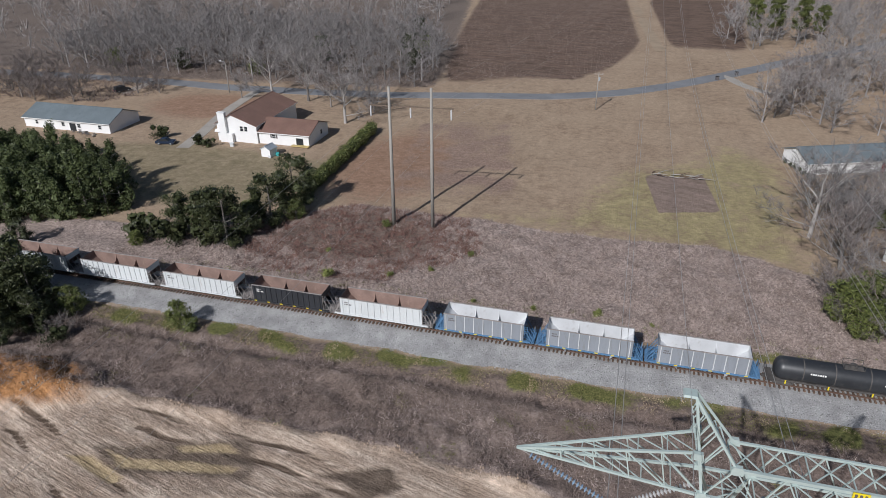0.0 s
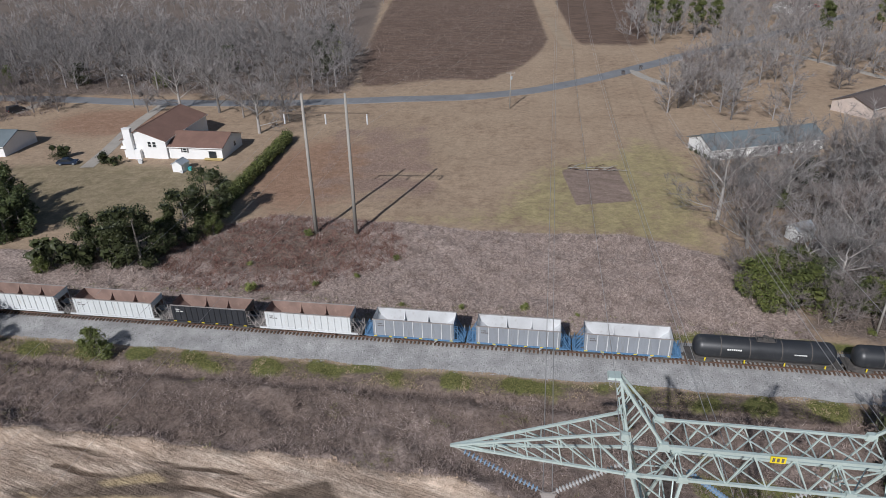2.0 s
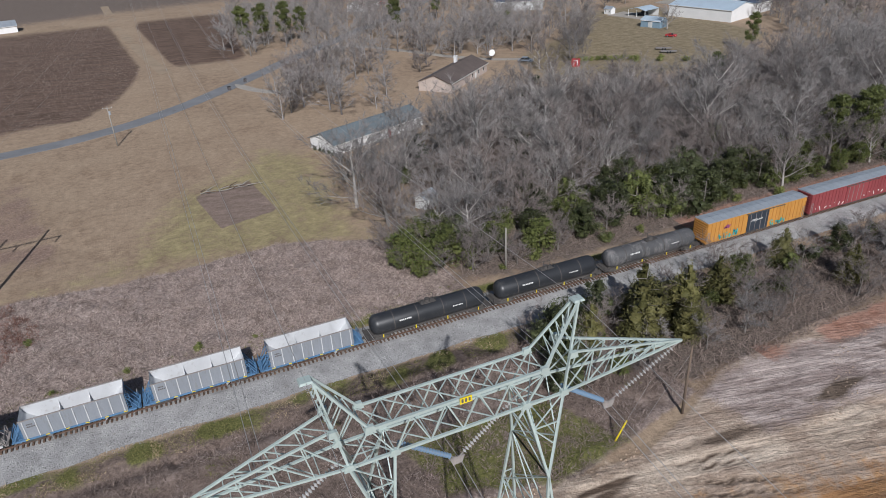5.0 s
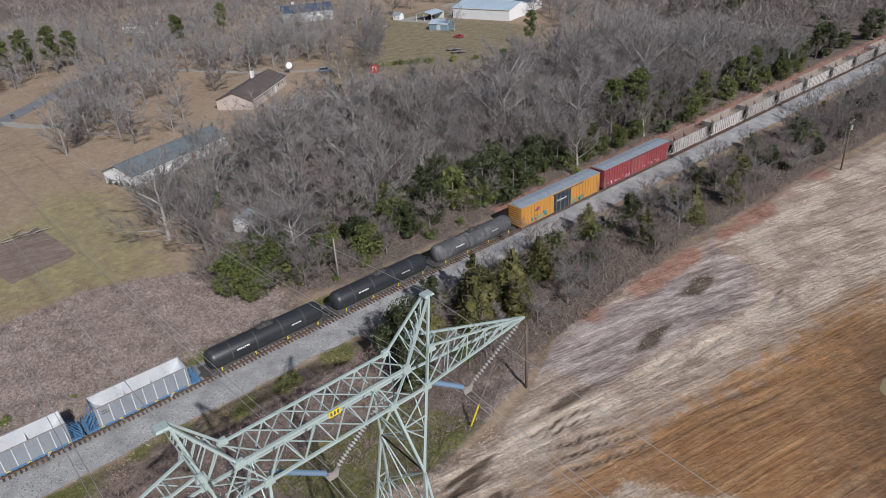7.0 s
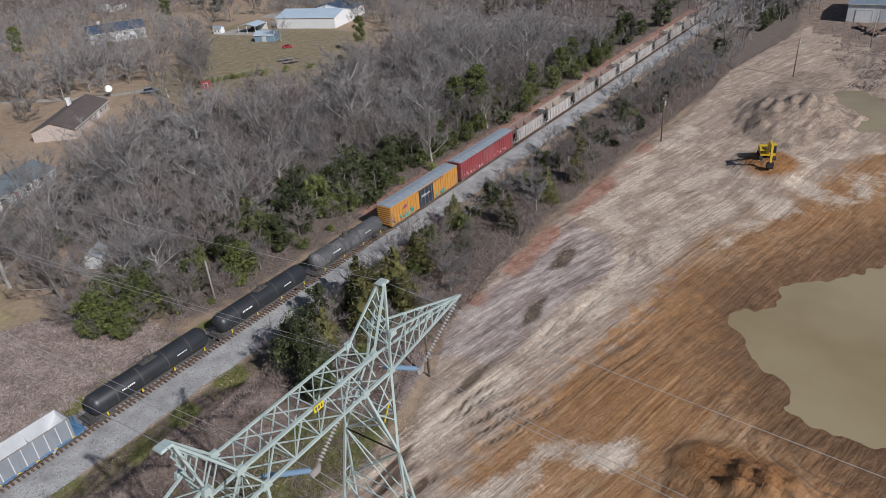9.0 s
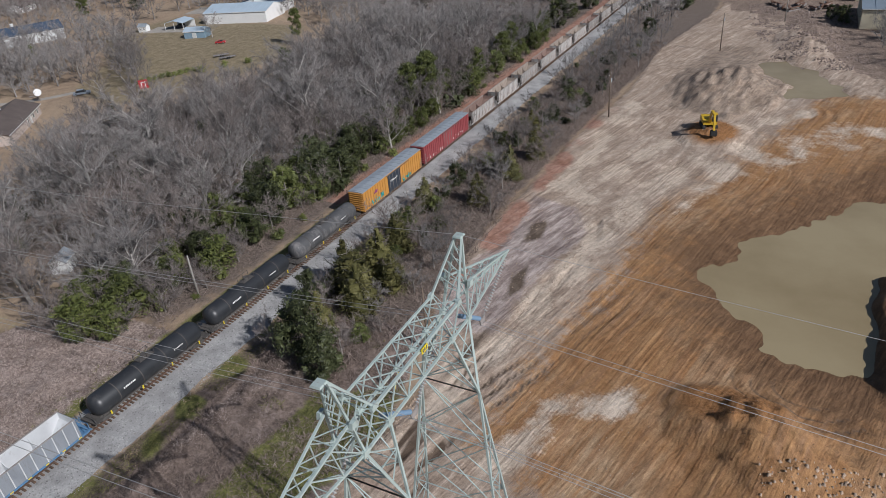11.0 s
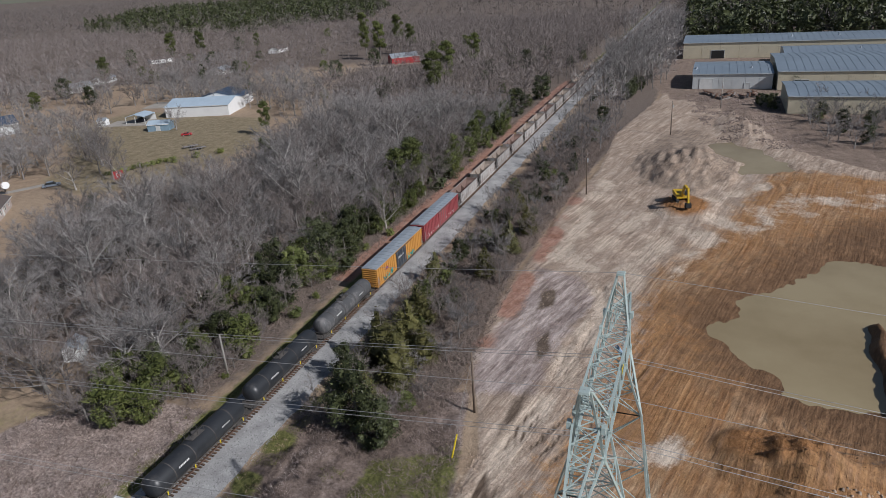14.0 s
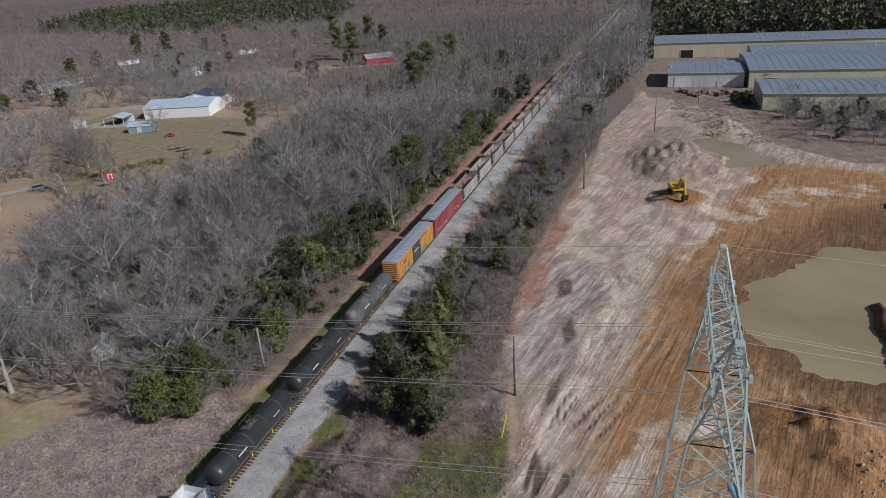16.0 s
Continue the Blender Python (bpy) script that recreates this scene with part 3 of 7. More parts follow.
cross_tone = mix_node(nt, range_node(nt, cross, 0.36, 0.56), (0.7, 0.67, 0.64), (1.16, 1.16, 1.16))
col = mix_node(nt, math_node(nt, "MULTIPLY", worked, range_node(nt, g_big, 0.45, 0.6, 0.1, 0.8)), col, mix_node(nt, 1.0, col, cross_tone, "MULTIPLY"))
col = mix_node(nt, 1.0, col, mix_node(nt, range_node(nt, clumps, 0.3, 0.7), (0.76, 0.75, 0.74), (1.22, 1.22, 1.22)), "MULTIPLY")
col = mix_node(nt, range_node(nt, grit, 0.3, 0.7), mix_node(nt, 1.0, col, (0.78, 0.78, 0.78), "MULTIPLY"), mix_node(nt, 1.0, col, (1.18, 1.18, 1.18), "MULTIPLY"))
col = mix_node(nt, range_node(nt, g_fine, 0.3, 0.7), mix_node(nt, 1.0, col, (0.84, 0.84, 0.84), "MULTIPLY"), mix_node(nt, 1.0, col, (1.12, 1.12, 1.12), "MULTIPLY"))
nt.links.new(col, bsdf.inputs["Base Color"])
wet_at = nt.nodes.new("ShaderNodeAttribute")
wet_at.attribute_name = "wet"
nt.links.new(range_node(nt, wet_at.outputs["Fac"], 0.3, 1.0, 0.95, 0.6), bsdf.inputs["Roughness"])
bsdf.inputs["Specular IOR Level"].default_value = 0.25
bump_node(nt, bsdf, math_node(nt, "ADD", g_fine, math_node(nt, "MULTIPLY", math_node(nt, "ADD", math_node(nt, "MULTIPLY", ruts, 1.4), math_node(nt, "ADD", tyres, math_node(nt, "MULTIPLY", cross, 0.8))), worked)), 0.9, 0.2)

me = fast_mesh("ground", np.stack([X.ravel(), Y.ravel(), Z.ravel()], 1), quads, M_GROUND)
me.polygons.foreach_set("use_smooth", np.ones(len(me.polygons), bool))
masks = {
    "lawn": 0.6 * soft(LAWN_N, X, Y, 16), "yard": np.maximum(soft(YARD, X, Y, 10), soft(HOME, X, Y, 10)), "fallow": 0.62 * soft(FALLOW, X, Y, 5) * np.clip(0.9 + 0.5 * waves(X, Y, 14, 63), 0.4, 1.3), "garden": soft(GARDEN, X, Y, 0.8),
    "redsoil": np.maximum(np.exp(-((X + 36) / 16) ** 2 - ((Y - 62) / 26) ** 2), np.exp(-((X + 105) / 22) ** 2 - ((Y - 92) / 14) ** 2)),
    "field": np.maximum(soft(FIELD_A, X, Y, 6), soft(FIELD_B, X, Y, 5)),
    "woods": np.maximum.reduce([soft(WOODS, X, Y, 8), soft(WOODS_W, X, Y, 8), soft(BELT_S, X, Y, 5), np.clip((np.hypot(X - 60, Y - 30) - 330) / 60, 0, 1)]) * (1 - soft(HOME, X, Y, 8)),
    "scrub": np.maximum(soft(SCRUB_N, X, Y, 1.6), soft(SCRUB_S, X, Y, 1.6)),
    "debris": soft(WORKS, X, Y, 10),
    # last term puts tree shade and vignetting into the wood-edge scrub's colour
    "brown": (np.clip(np.maximum(np.exp(-((X + 32) / 17) ** 2 - ((Y - 25) / 12) ** 2), soft(SCRUB_S, X, Y, 3) * 0.62 + 0.1 * waves(X, Y, 30, 40)), 0, 1) * (soft(SCRUB_N, X, Y, 3) + soft(SCRUB_S, X, Y, 3) > 0.5)) + 0.75 * np.exp(-((Y + 7.6) / 1.7) ** 2) * (X < 60) + 0.3 * soft(SCRUB_N, X, Y, 3) * np.clip((X - 40) / 10, 0, 1),
    "green": np.maximum.reduce([np.exp(-((Y + 7.6 + 0.5 * waves(X, Y, 18, 41)) / 2.1) ** 2) * np.clip(0.5 + 0.9 * waves(X, Y, 8, 45), 0.0, 1) * (X > -75) * (X < 85), soft(GREEN_S, X, Y, 2.5), 0.75 * np.exp(-((Y - 5.5) / 1.5) ** 2) * (X > 25)]),
    "sand": soft(SAND, X, Y, 1.4), "clay": soft(CLAY, X, Y, 14), "stone": soft(GREY, X, Y, 5) , "wet": 0.85 * soft(WET, X, Y, 20),
    "rut": soft(SAND, X, Y, 1) * np.clip(1.0 - (X - 44) / 60, 0.5, 1) * np.exp(-(line_distance(RUTS, X + 0.3 * waves(X, Y, 19, 60), Y + 0.3 * waves(X, Y, 15, 61)) / 0.4) ** 2) * np.clip(0.9 + 0.8 * waves(X, Y, 20, 62), 0, 1),
    "pale": np.maximum(0.85 * np.exp(-(line_distance(PALE, X, Y) / 3.0) ** 2), 0.62 * np.exp(-(line_distance(PALE_WIDE, X, Y) / 8.0) ** 2)) * np.clip(0.85 + 0.5 * waves(X, Y, 11, 64), 0.3, 1.1),
    "damp": np.maximum.reduce([k * soft(p, X, Y, 2.2) for k, p in DAMP]),
    "mud": np.maximum.reduce([soft(p, X, Y, 1.5) for p in PUDDLES]),
    "redbank": np.maximum(0.9 * np.exp(-((Y - 8.3) / 2.6) ** 2) * (X > 95) * (X < 330), 1.0 * np.exp(-((Y + 27 + 0.02 * (X - 120)) / 2.6) ** 2) * (X > 78) * (X < 165) * np.clip(0.62 + 0.5 * waves(X, Y, 17, 46), 0, 0.95)),
    "pile": np.maximum.reduce([np.clip(1.4 - np.hypot((X - cx) / rx, (Y - cy) / ry), 0, 1) for cx, cy, rx, ry in ((-57, -24.5, 10, 4.5), (150, -53, 8, 6), (64, -67, 4, 6))]),
}
for key, m_ in masks.items():
    a = me.attributes.new(key, "FLOAT", "POINT")
    a.data.foreach_set("value", np.asarray(m_, np.float32).ravel())
tagged(new("ground", me), "winter ground of dry grass, brush, sand and orange clay", "ground", kind="structure")


def height_at(x, y):
    return float(ground_height(np.array([float(x)]), np.array([float(y)]))[0])


g = Geo().add([(60, -120, -0.62), (150, -120, -0.62), (150, -50, -0.62), (60, -50, -0.62)], [(0, 1, 2, 3)])
tagged(part("water", g, M_WATER), "still tan silty water pooled in the clay", "water", kind="structure")
g = Geo().add([(172, -84, -0.42), (220, -84, -0.42), (220, -52, -0.42), (172, -52, -0.42)], [(0, 1, 2, 3)])
tagged(part("water", g, M_WATER), "shallow tan puddle beside the spoil heap", "water", kind="structure")


def strip(name, line, width, material, label, category, z=0.05, step=3.0):
    """A paved band with a slab edge that follows the land along a line."""
    pts = []
    for (x0, y0), (x1, y1) in zip(line, line[1:]):
        n = max(1, int(math.hypot(x1 - x0, y1 - y0) / step))
        pts += [(x0 + (x1 - x0) * i / n, y0 + (y1 - y0) * i / n) for i in range(n)]
    pts.append(line[-1])
    for _ in range(3):
        pts = [pts[0]] + [tuple((pts[i - 1][k] + 2 * pts[i][k] + pts[i + 1][k]) / 4 for k in (0, 1)) for i in range(1, len(pts) - 1)] + [pts[-1]]
    verts, faces = [], []
    for i, (x, y) in enumerate(pts):
        a, b = pts[max(i - 1, 0)], pts[min(i + 1, len(pts) - 1)]
        d = math.hypot(b[0] - a[0], b[1] - a[1])
        nx_, ny_ = -(b[1] - a[1]) / d * width / 2, (b[0] - a[0]) / d * width / 2
        zz = max(height_at(x + nx_ * k, y + ny_ * k) for k in (-1, -0.5, 0, 0.5, 1)) + z
        verts += [(x - nx_, y - ny_, zz - 0.4), (x - nx_, y - ny_, zz), (x, y, zz + 0.05), (x + nx_, y + ny_, zz), (x + nx_, y + ny_, zz - 0.4)]
        if i:
            faces += [((i - 1) * 5 + k, i * 5 + k, i * 5 + k + 1, (i - 1) * 5 + k + 1) for k in range(4)]
    return tagged(part(name, Geo().add(verts, faces), material), label, category, kind="structure")


ROAD = [(-420, 108), (-201, 111), (-144, 112.5), (-107, 111), (-81, 112.3), (-56, 115.7), (-31, 120.5), (-6, 126), (10, 134), (26, 147.8), (44, 166), (64, 188), (80, 204), (110, 236), (170, 300), (260, 380)]
strip("road", ROAD, 6.2, M_ASPHALT, "narrow worn grey asphalt country road", "road")
strip("driveway", [(-99.5, 109), (-97.5, 88), (-93, 70), (-91, 58)], 3.2, M_CONC, "pale concrete drive beside the white house", "driveway")
strip("driveway", [(-139, 110), (-140, 97)], 3.6, M_CONC, "short pale concrete drive off the road", "driveway")
strip("driveway", [(41, 163), (45, 151), (54, 141)], 3.4, M_CONC, "pale gravel drive off the road bend", "driveway")
strip("driveway", [(78, 204), (95, 200), (107, 181), (118, 157), (128, 144), (140, 138)], 3.2, M_CONC, "long pale concrete drive to the brown-roofed house", "driveway")
M_TRACK = mat("worn dirt track", (0.34, 0.26, 0.18), 0.95, coarse=0.2, vary=0.2)
strip("path", [(21, 196), (16.5, 228), (6, 320), (0, 420)], 4.5, M_TRACK, "worn pale dirt track through the brown field", "path", z=0.02)
strip("path", [(290, 350), (310, 303), (334, 230), (352, 186), (371, 158), (400, 110)], 7.0, M_TRACK, "pale dirt lane behind the workshop yard", "path", z=0.02)

# ---- railway ----
g = Geo()


xs = np.arange(-320, 760, 2.0)
prof = [(-6.6, -0.12), (-4.6, 0.16), (-2.4, 0.42), (-1.7, 0.52), (1.7, 0.52), (2.6, 0.38), (4.2, 0.06), (4.8, -0.2)]
vv = [(x, py + (0.35 * math.sin(x * 0.31) + 0.25 * math.sin(x * 0.83 + 1) if k in (0, 7) else 0), pz) for x in xs for k, (py, pz) in enumerate(prof)]
ff = [(i * 8 + k, (i + 1) * 8 + k, (i + 1) * 8 + k + 1, i * 8 + k + 1) for i in range(len(xs) - 1) for k in range(7)]
ballast = tagged(part("ballast", Geo().add(vv, ff), M_BALLAST), "bank of grey crushed stone under the railway track", "ballast", kind="stuff")
# loose stones on the shoulder
rng = np.random.RandomState(5)
n = 14000
sx, sy = rng.uniform(-75, 130, n), rng.uniform(-6.7, -1.9, n)
sz = np.interp(sy, [p[0] for p in prof], [p[1] for p in prof])
r = rng.uniform(0.06, 0.16, n)
a = rng.uniform(0, 6.28, n)
base = np.stack([sx, sy, sz], 1)
tips = [base + np.stack([r * np.cos(a + k * 2.09), r * np.sin(a + k * 2.09), 0 * r - 0.01], 1) for k in range(3)] + [base + np.stack([0 * r, 0 * r, r * 0.9], 1)]
verts = np.stack(tips, 1).reshape(-1, 3)
b4 = np.arange(n)[:, None] * 4
faces = np.concatenate([b4 + np.array(t) for t in ((0, 1, 3), (1, 2, 3), (2, 0, 3))])
tagged(new("ballast_stones", fast_mesh("ballast_stones", verts, faces, M_BALLAST)), "loose grey stones on the ballast shoulder", "stones", kind="stuff")

RAIL_TOP = 0.86
for y in (-0.75, 0.75):
    g = Geo()
    out = [(y - 0.07, 0.69), (y + 0.07, 0.69), (y + 0.02, 0.72), (y + 0.02, 0.81), (y + 0.036, RAIL_TOP), (y - 0.036, RAIL_TOP), (y - 0.02, 0.81), (y - 0.02, 0.72)]
    stations = [-320.0, 0.0, 360.0, 758.0]
    g.add([(x, a, b) for x in stations for a, b in out], [(i * 8 + k, i * 8 + (k + 1) % 8, (i + 1) * 8 + (k + 1) % 8, (i + 1) * 8 + k) for i in range(len(stations) - 1) for k in range(8)])
    tagged(part("rail", g, M_RAIL), "rusty brown steel rail on timber ties", "rail", kind="structure", group="rails of the track")

# ---- train ----


def bogie(parent, x, scale=1.0):
    """A two-axle truck under a car."""
    b = part("truck", Geo().box((0, 0, 0.45), (0.5, 2.3, 0.3)).prism([(-1.15, 0.42), (-0.75, 0.68), (0.75, 0.68), (1.15, 0.42), (0.6, 0.2), (-0.6, 0.2)], -1.2, -1.02)
             .prism([(-1.15, 0.42), (-0.75, 0.68), (0.75, 0.68), (1.15, 0.42), (0.6, 0.2), (-0.6, 0.2)], 1.02, 1.2), M_STEEL, parent, at=(x, 0, RAIL_TOP))
    wheel = Geo().tube([(0, -0.07, 0), (0, -0.05, 0), (0, 0.07, 0)], [0.42, 0.46, 0.46], 12)
    me = wheel.mesh("wheel", M_STEEL)
    for wx in (-0.85, 0.85):
        for wy in (-0.76, 0.76):
            part("wheel", me, M_STEEL, b, at=(wx, wy, 0.455))
    return b


def ladder(parent, x, y, z0, z1, material):
    g = Geo()
    for dx in (-0.2, 0.2):
        g.beam((x + dx, y, z0), (x + dx, y, z1), 0.05)
    k = z0 + 0.2
    while k < z1:
        g.beam((x - 0.2, y, k), (x + 0.2, y, k), 0.035)
        k += 0.35
    return part("ladder", g, material, parent)


def hopper(label, skin, inner, length=14.6, bays=3, trim=None, slope_end=1.3, marks=M_MARK_D, ribs=13, mark_y=False, ribm=None):
    """An open-top hopper car, its middle at the origin and z up from the ground."""
    car = thing("hopper_car", label, "railway car", group="cars of the train")
    trim = trim or skin
    half, w, zb, zt = length / 2 - 1.35, 1.5, 1.75, 4.35
    inb = half - 0.05
    # two side walls with a top chord and a sill
    for sy in (-1, 1):
        g = Geo().prism([(-inb, zb + 0.25), (-inb + 0.05, zb), (inb - 0.05, zb), (inb, zb + 0.25), (inb, zt), (-inb, zt)], sy * w - 0.03, sy * w + 0.03)
        side = part("side_wall", g, skin, car)
        part("top_chord", Geo().box((0, sy * w, zt), (2 * inb + 0.1, 0.13, 0.1)), M_GRIME, car)
        part("side_sill", Geo().box((0, sy * (w + 0.03), zb - 0.02), (length - 0.9, 0.2, 0.2)), trim, car)
        me = Geo().box((0, 0, 0), (0.11, 0.08, zt - zb - 0.2), top=(0.9, 1)).mesh("rib", ribm or skin)
        for k in range(ribs):
            x = -inb + 0.35 + (2 * inb - 0.7) * k / (ribs - 1)
            part("rib", me, skin, side, at=(x, sy * (w + 0.065), (zb + zt) / 2 + 0.02))
        if sy < 0:
            bars = {}
            for k, (dx, wd) in enumerate(((0.75, 0.75), (0.75, 1.0))):
                for c in range(4 + k):
                    bars[k] = bars.get(k) or Geo().box((0, 0, 0), (wd / 6, 0.01, 0.18)).mesh("stencil_bar", marks)
                    part("stencil_bar", bars[k], marks, side, at=(-inb + 0.75 + c * wd / 4.5, -w - 0.036, zt - 0.65 - k * 0.32))
            if mark_y:
                for x in np.linspace(-inb + 0.3, inb - 0.3, 6):
                    part("reflector", Geo().box((x, -w - 0.14, zb + 0.02), (0.42, 0.02, 0.13)), M_YELLOW, car, "yellow reflector")
    # end sheets that slope inwards, and the saddle between the bays
    for sx in (-1, 1):
        g = Geo().add([(sx * inb, -w, zt), (sx * inb, w, zt), (sx * (inb - 0.1), w, zt - 0.8), (sx * (inb - 0.1), -w, zt - 0.8),
                       (sx * (inb - slope_end - 1.4), w, 1.1), (sx * (inb - slope_end - 1.4), -w, 1.1)], [(0, 1, 2, 3), (3, 2, 4, 5)])
        part("end_sheet", g, inner, car)
        g = Geo().add([(sx * (inb + 0.03), -w, zt), (sx * (inb + 0.03), w, zt), (sx * (inb + 0.03), w, zt - 0.9), (sx * (inb + 0.03), -w, zt - 0.9)], [(0, 1, 2, 3)])
        part("end_plate", g, trim, car)
    bw = 2 * (inb - 0.6) / bays
    for k in range(1, bays):
        x = -inb + 0.6 + bw * k
        out = [(-w, zt - 0.08), (-w * 0.86, zt - 0.75), (-w * 0.55, zt - 1.25), (0, zt - 1.4), (w * 0.55, zt - 1.25), (w * 0.86, zt - 0.75), (w, zt - 0.08), (w, 1.9), (-w, 1.9)]
        part("partition", Geo().prism(out, x - 0.03, x + 0.03, "x"), inner, car)
    for k in range(bays):
        x = -inb + 0.6 + bw * (k + 0.5)
        g = Geo().add([(x - bw / 2, -w, 2.35), (x + bw / 2, -w, 2.35), (x + bw / 2, w, 2.35), (x - bw / 2, w, 2.35), (x - 0.4, -0.9, 1.25), (x + 0.4, -0.9, 1.25), (x + 0.4, 0.9, 1.25), (x - 0.4, 0.9, 1.25)],
                      [(0, 1, 5, 4), (1, 2, 6, 5), (2, 3, 7, 6), (3, 0, 4, 7), (4, 5, 6, 7)])
        part("hopper_bay", g, inner, car)
    for sy in (-1, 1):
        part("inner_lining", Geo().box((0, sy * (w - 0.045), (zt + 2.2) / 2), (2 * inb - 0.1, 0.02, zt - 2.25)), inner, car)
    # underframe, platforms, ladders, couplers
    part("underframe", Geo().box((0, 0, 1.35), (length - 0.3, 0.55, 0.35)), M_STEEL, car)
    for sx in (-1, 1):
        x0, x1 = sx * (inb + 0.05), sx * (length / 2 - 0.12)
        g = Geo().box(((x0 + x1) / 2, 0, 1.5), (abs(x1 - x0) + 0.3, 2.6, 0.09))
        for yy in (-1.25, -0.5, 0.5, 1.25):
            g.beam((x1 - sx * 0.1, yy, 1.5), (x0, yy, zt - 0.85), 0.09)
        g.beam((x1 - sx * 0.1, -1.3, 2.5), (x1 - sx * 0.1, 1.3, 2.5), 0.06)
        for yy in (-1.3, 1.3):
            g.beam((x1 - sx * 0.1, yy, 1.5), (x1 - sx * 0.1, yy, 2.5), 0.07)
        part("end_frame", g, M_GRIME if trim is skin else trim, car)
        ladder(car, x0 + sx * 0.25, -1.46, 1.4, zt - 0.2, M_GRIME if trim is skin else trim)
        part("coupler", Geo().box((sx * (length / 2 - 0.05), 0, 1.25), (0.5, 0.3, 0.3), top=(0.8, 0.8)), M_STEEL, car)
        bogie(car, sx * (length / 2 - 2.3))
    part("brake_wheel", Geo().tube([(length / 2 - 0.2, 0.6, 2.7), (length / 2 - 0.14, 0.6, 2.7)], 0.28, 10), M_GRIME, car)
    return car


def set_car(car, x):
    car.matrix_basis = pose(x, 0, 0)


M_TAN_IN = mat("dusty tan inner steel", (0.36, 0.3, 0.25), 0.85, coarse=0.5, vary=0.25, stain=(0.24, 0.16, 0.12), rand=0.12)
white = hopper("open-top hopper car with chalky white sides and rusty brown inside", M_HOP_WHITE, M_RUST_IN, 15.0)
set_car(white, -17.0)
for x in (-46.2, -61.4, -76.6, -91.8, -107.0, -152.6, -167.8, -183.0):
    copy_thing(white, pose(x, 0, 0))
grey = hopper("weathered grey hopper car with pale worn inside", M_HOP_GREY, M_GREY_IN, 15.0)
set_car(grey, -122.2)
copy_thing(grey, pose(-137.4, 0, 0))
black = hopper("black-sided hopper car with yellow reflectors and brown inside", M_HOP_BLACK, M_RUST_IN, 13.9, mark_y=True, marks=M_MARK_W)
set_car(black, -31.5)
blue = hopper("blue-framed hopper car with ribbed aluminium sides", M_ALU, M_ALU_IN, 13.85, trim=M_HOP_BLUE, ribs=9, mark_y=True, ribm=M_ALU_IN, marks=M_MARK_D)
set_car(blue, -2.2)
for x in (11.9, 26.0):
    copy_thing(blue, pose(x, 0, 0))


def tank_car(x, label, skin, length=19.0):
    car = thing("tank_car", label, "railway car", (x, 0, 0), "cars of the train")
    L = length / 2 - 0.9
    pts = [(-L - 0.0, 0), (-L + 0.08, 0.7), (-L + 0.3, 1.12), (-L + 0.65, 1.38), (-L + 1.0, 1.45)]
    ends = [((px, 0, 2.85), max(pr, 0.03)) for px, pr in pts]
    ends += [((-px, 0, 2.85), pr) for (px, _, _), pr in reversed(ends)]
    part("tank", Geo().tube([p for p, _ in ends], [q for _, q in ends], 28), skin, car, smooth=True)
    for bx in (-5.4, -1.9, 1.9, 5.4):
        part("band", Geo().tube([(bx - 0.06, 0, 2.85), (bx + 0.06, 0, 2.85)], 1.475, 28), M_STEEL, car)
    g = Geo().box((0, 0, 4.32), (2.2, 1.1, 0.08))
    part("top_platform", g, M_STEEL, car)
    part("manway", Geo().tube([(0, 0, 4.3), (0, 0, 4.75)], [0.42, 0.4], 14), M_STEEL, car)
    g = Geo()
    for yy in (-0.6, 0.6):
        g.beam((-1.1, yy, 5.1), (1.1, yy, 5.1), 0.05)
        for xx in (-1.1, 0, 1.1):
            g.beam((xx, yy, 4.3), (xx, yy, 5.1), 0.05)
    part("handrail", g, M_STEEL, car)
    for k in range(7):
        part("stencil_bar", Geo().box((-4.6 + k * 0.26, -1.38, 3.36), (0.18, 0.02, 0.24)), M_MARK_W, car)
        part("stencil_bar", Geo().box((3.4 + k * 0.22, -1.405, 3.25), (0.16, 0.02, 0.16)), M_MARK_W, car)
    for xx in (-7.2, -2.4, 2.4, 7.2):
        part("reflector", Geo().box((xx, -1.49, 1.75), (0.16, 0.03, 0.5)), M_YELLOW, car, "yellow reflector")
    part("underframe", Geo().box((0, 0, 1.4), (length - 0.4, 0.8, 0.3)).box((0, 0, 1.55), (length - 3, 1.9, 0.25), top=(1, 0.7)), M_STEEL, car)
    for sx in (-1, 1):
        g = Geo().box((sx * (L + 0.25), 0, 1.55), (1.1, 2.7, 0.08))
        for yy in (-1.3, 1.3):
            g.beam((sx * (L + 0.7), yy, 1.5), (sx * (L + 0.7), yy, 2.6), 0.06)
        g.beam((sx * (L + 0.7), -1.3, 2.6), (sx * (L + 0.7), 1.3, 2.6), 0.06)
        part("end_platform", g, M_STEEL, car)
        g = Geo()
        g.beam((-L + 0.4, sx * 1.5, 2.1), (L - 0.4, sx * 1.5, 2.1), 0.04)
        part("side_rail", g, M_STEEL, car)
        part("coupler", Geo().box((sx * (length / 2 - 0.05), 0, 1.25), (0.5, 0.3, 0.3), top=(0.8, 0.8)), M_STEEL, car)
        bogie(car, sx * (length / 2 - 2.2))
    return car


M_TANK_DUSTY = mat("dusty dark grey tank paint", (0.085, 0.085, 0.088), 0.6, coarse=0.3, vary=0.3, stain=(0.2, 0.19, 0.185), stain_at=0.55, streak=(1, 1, 0.4))
tank_car(42.9, "long black tank car with white stencil marks and side rails", M_TANK)
tank_car(62.1, "long black tank car with white stencil marks and side rails", M_TANK)
tank_car(81.3, "dust-streaked dark grey tank car with side rails", M_TANK_DUSTY)


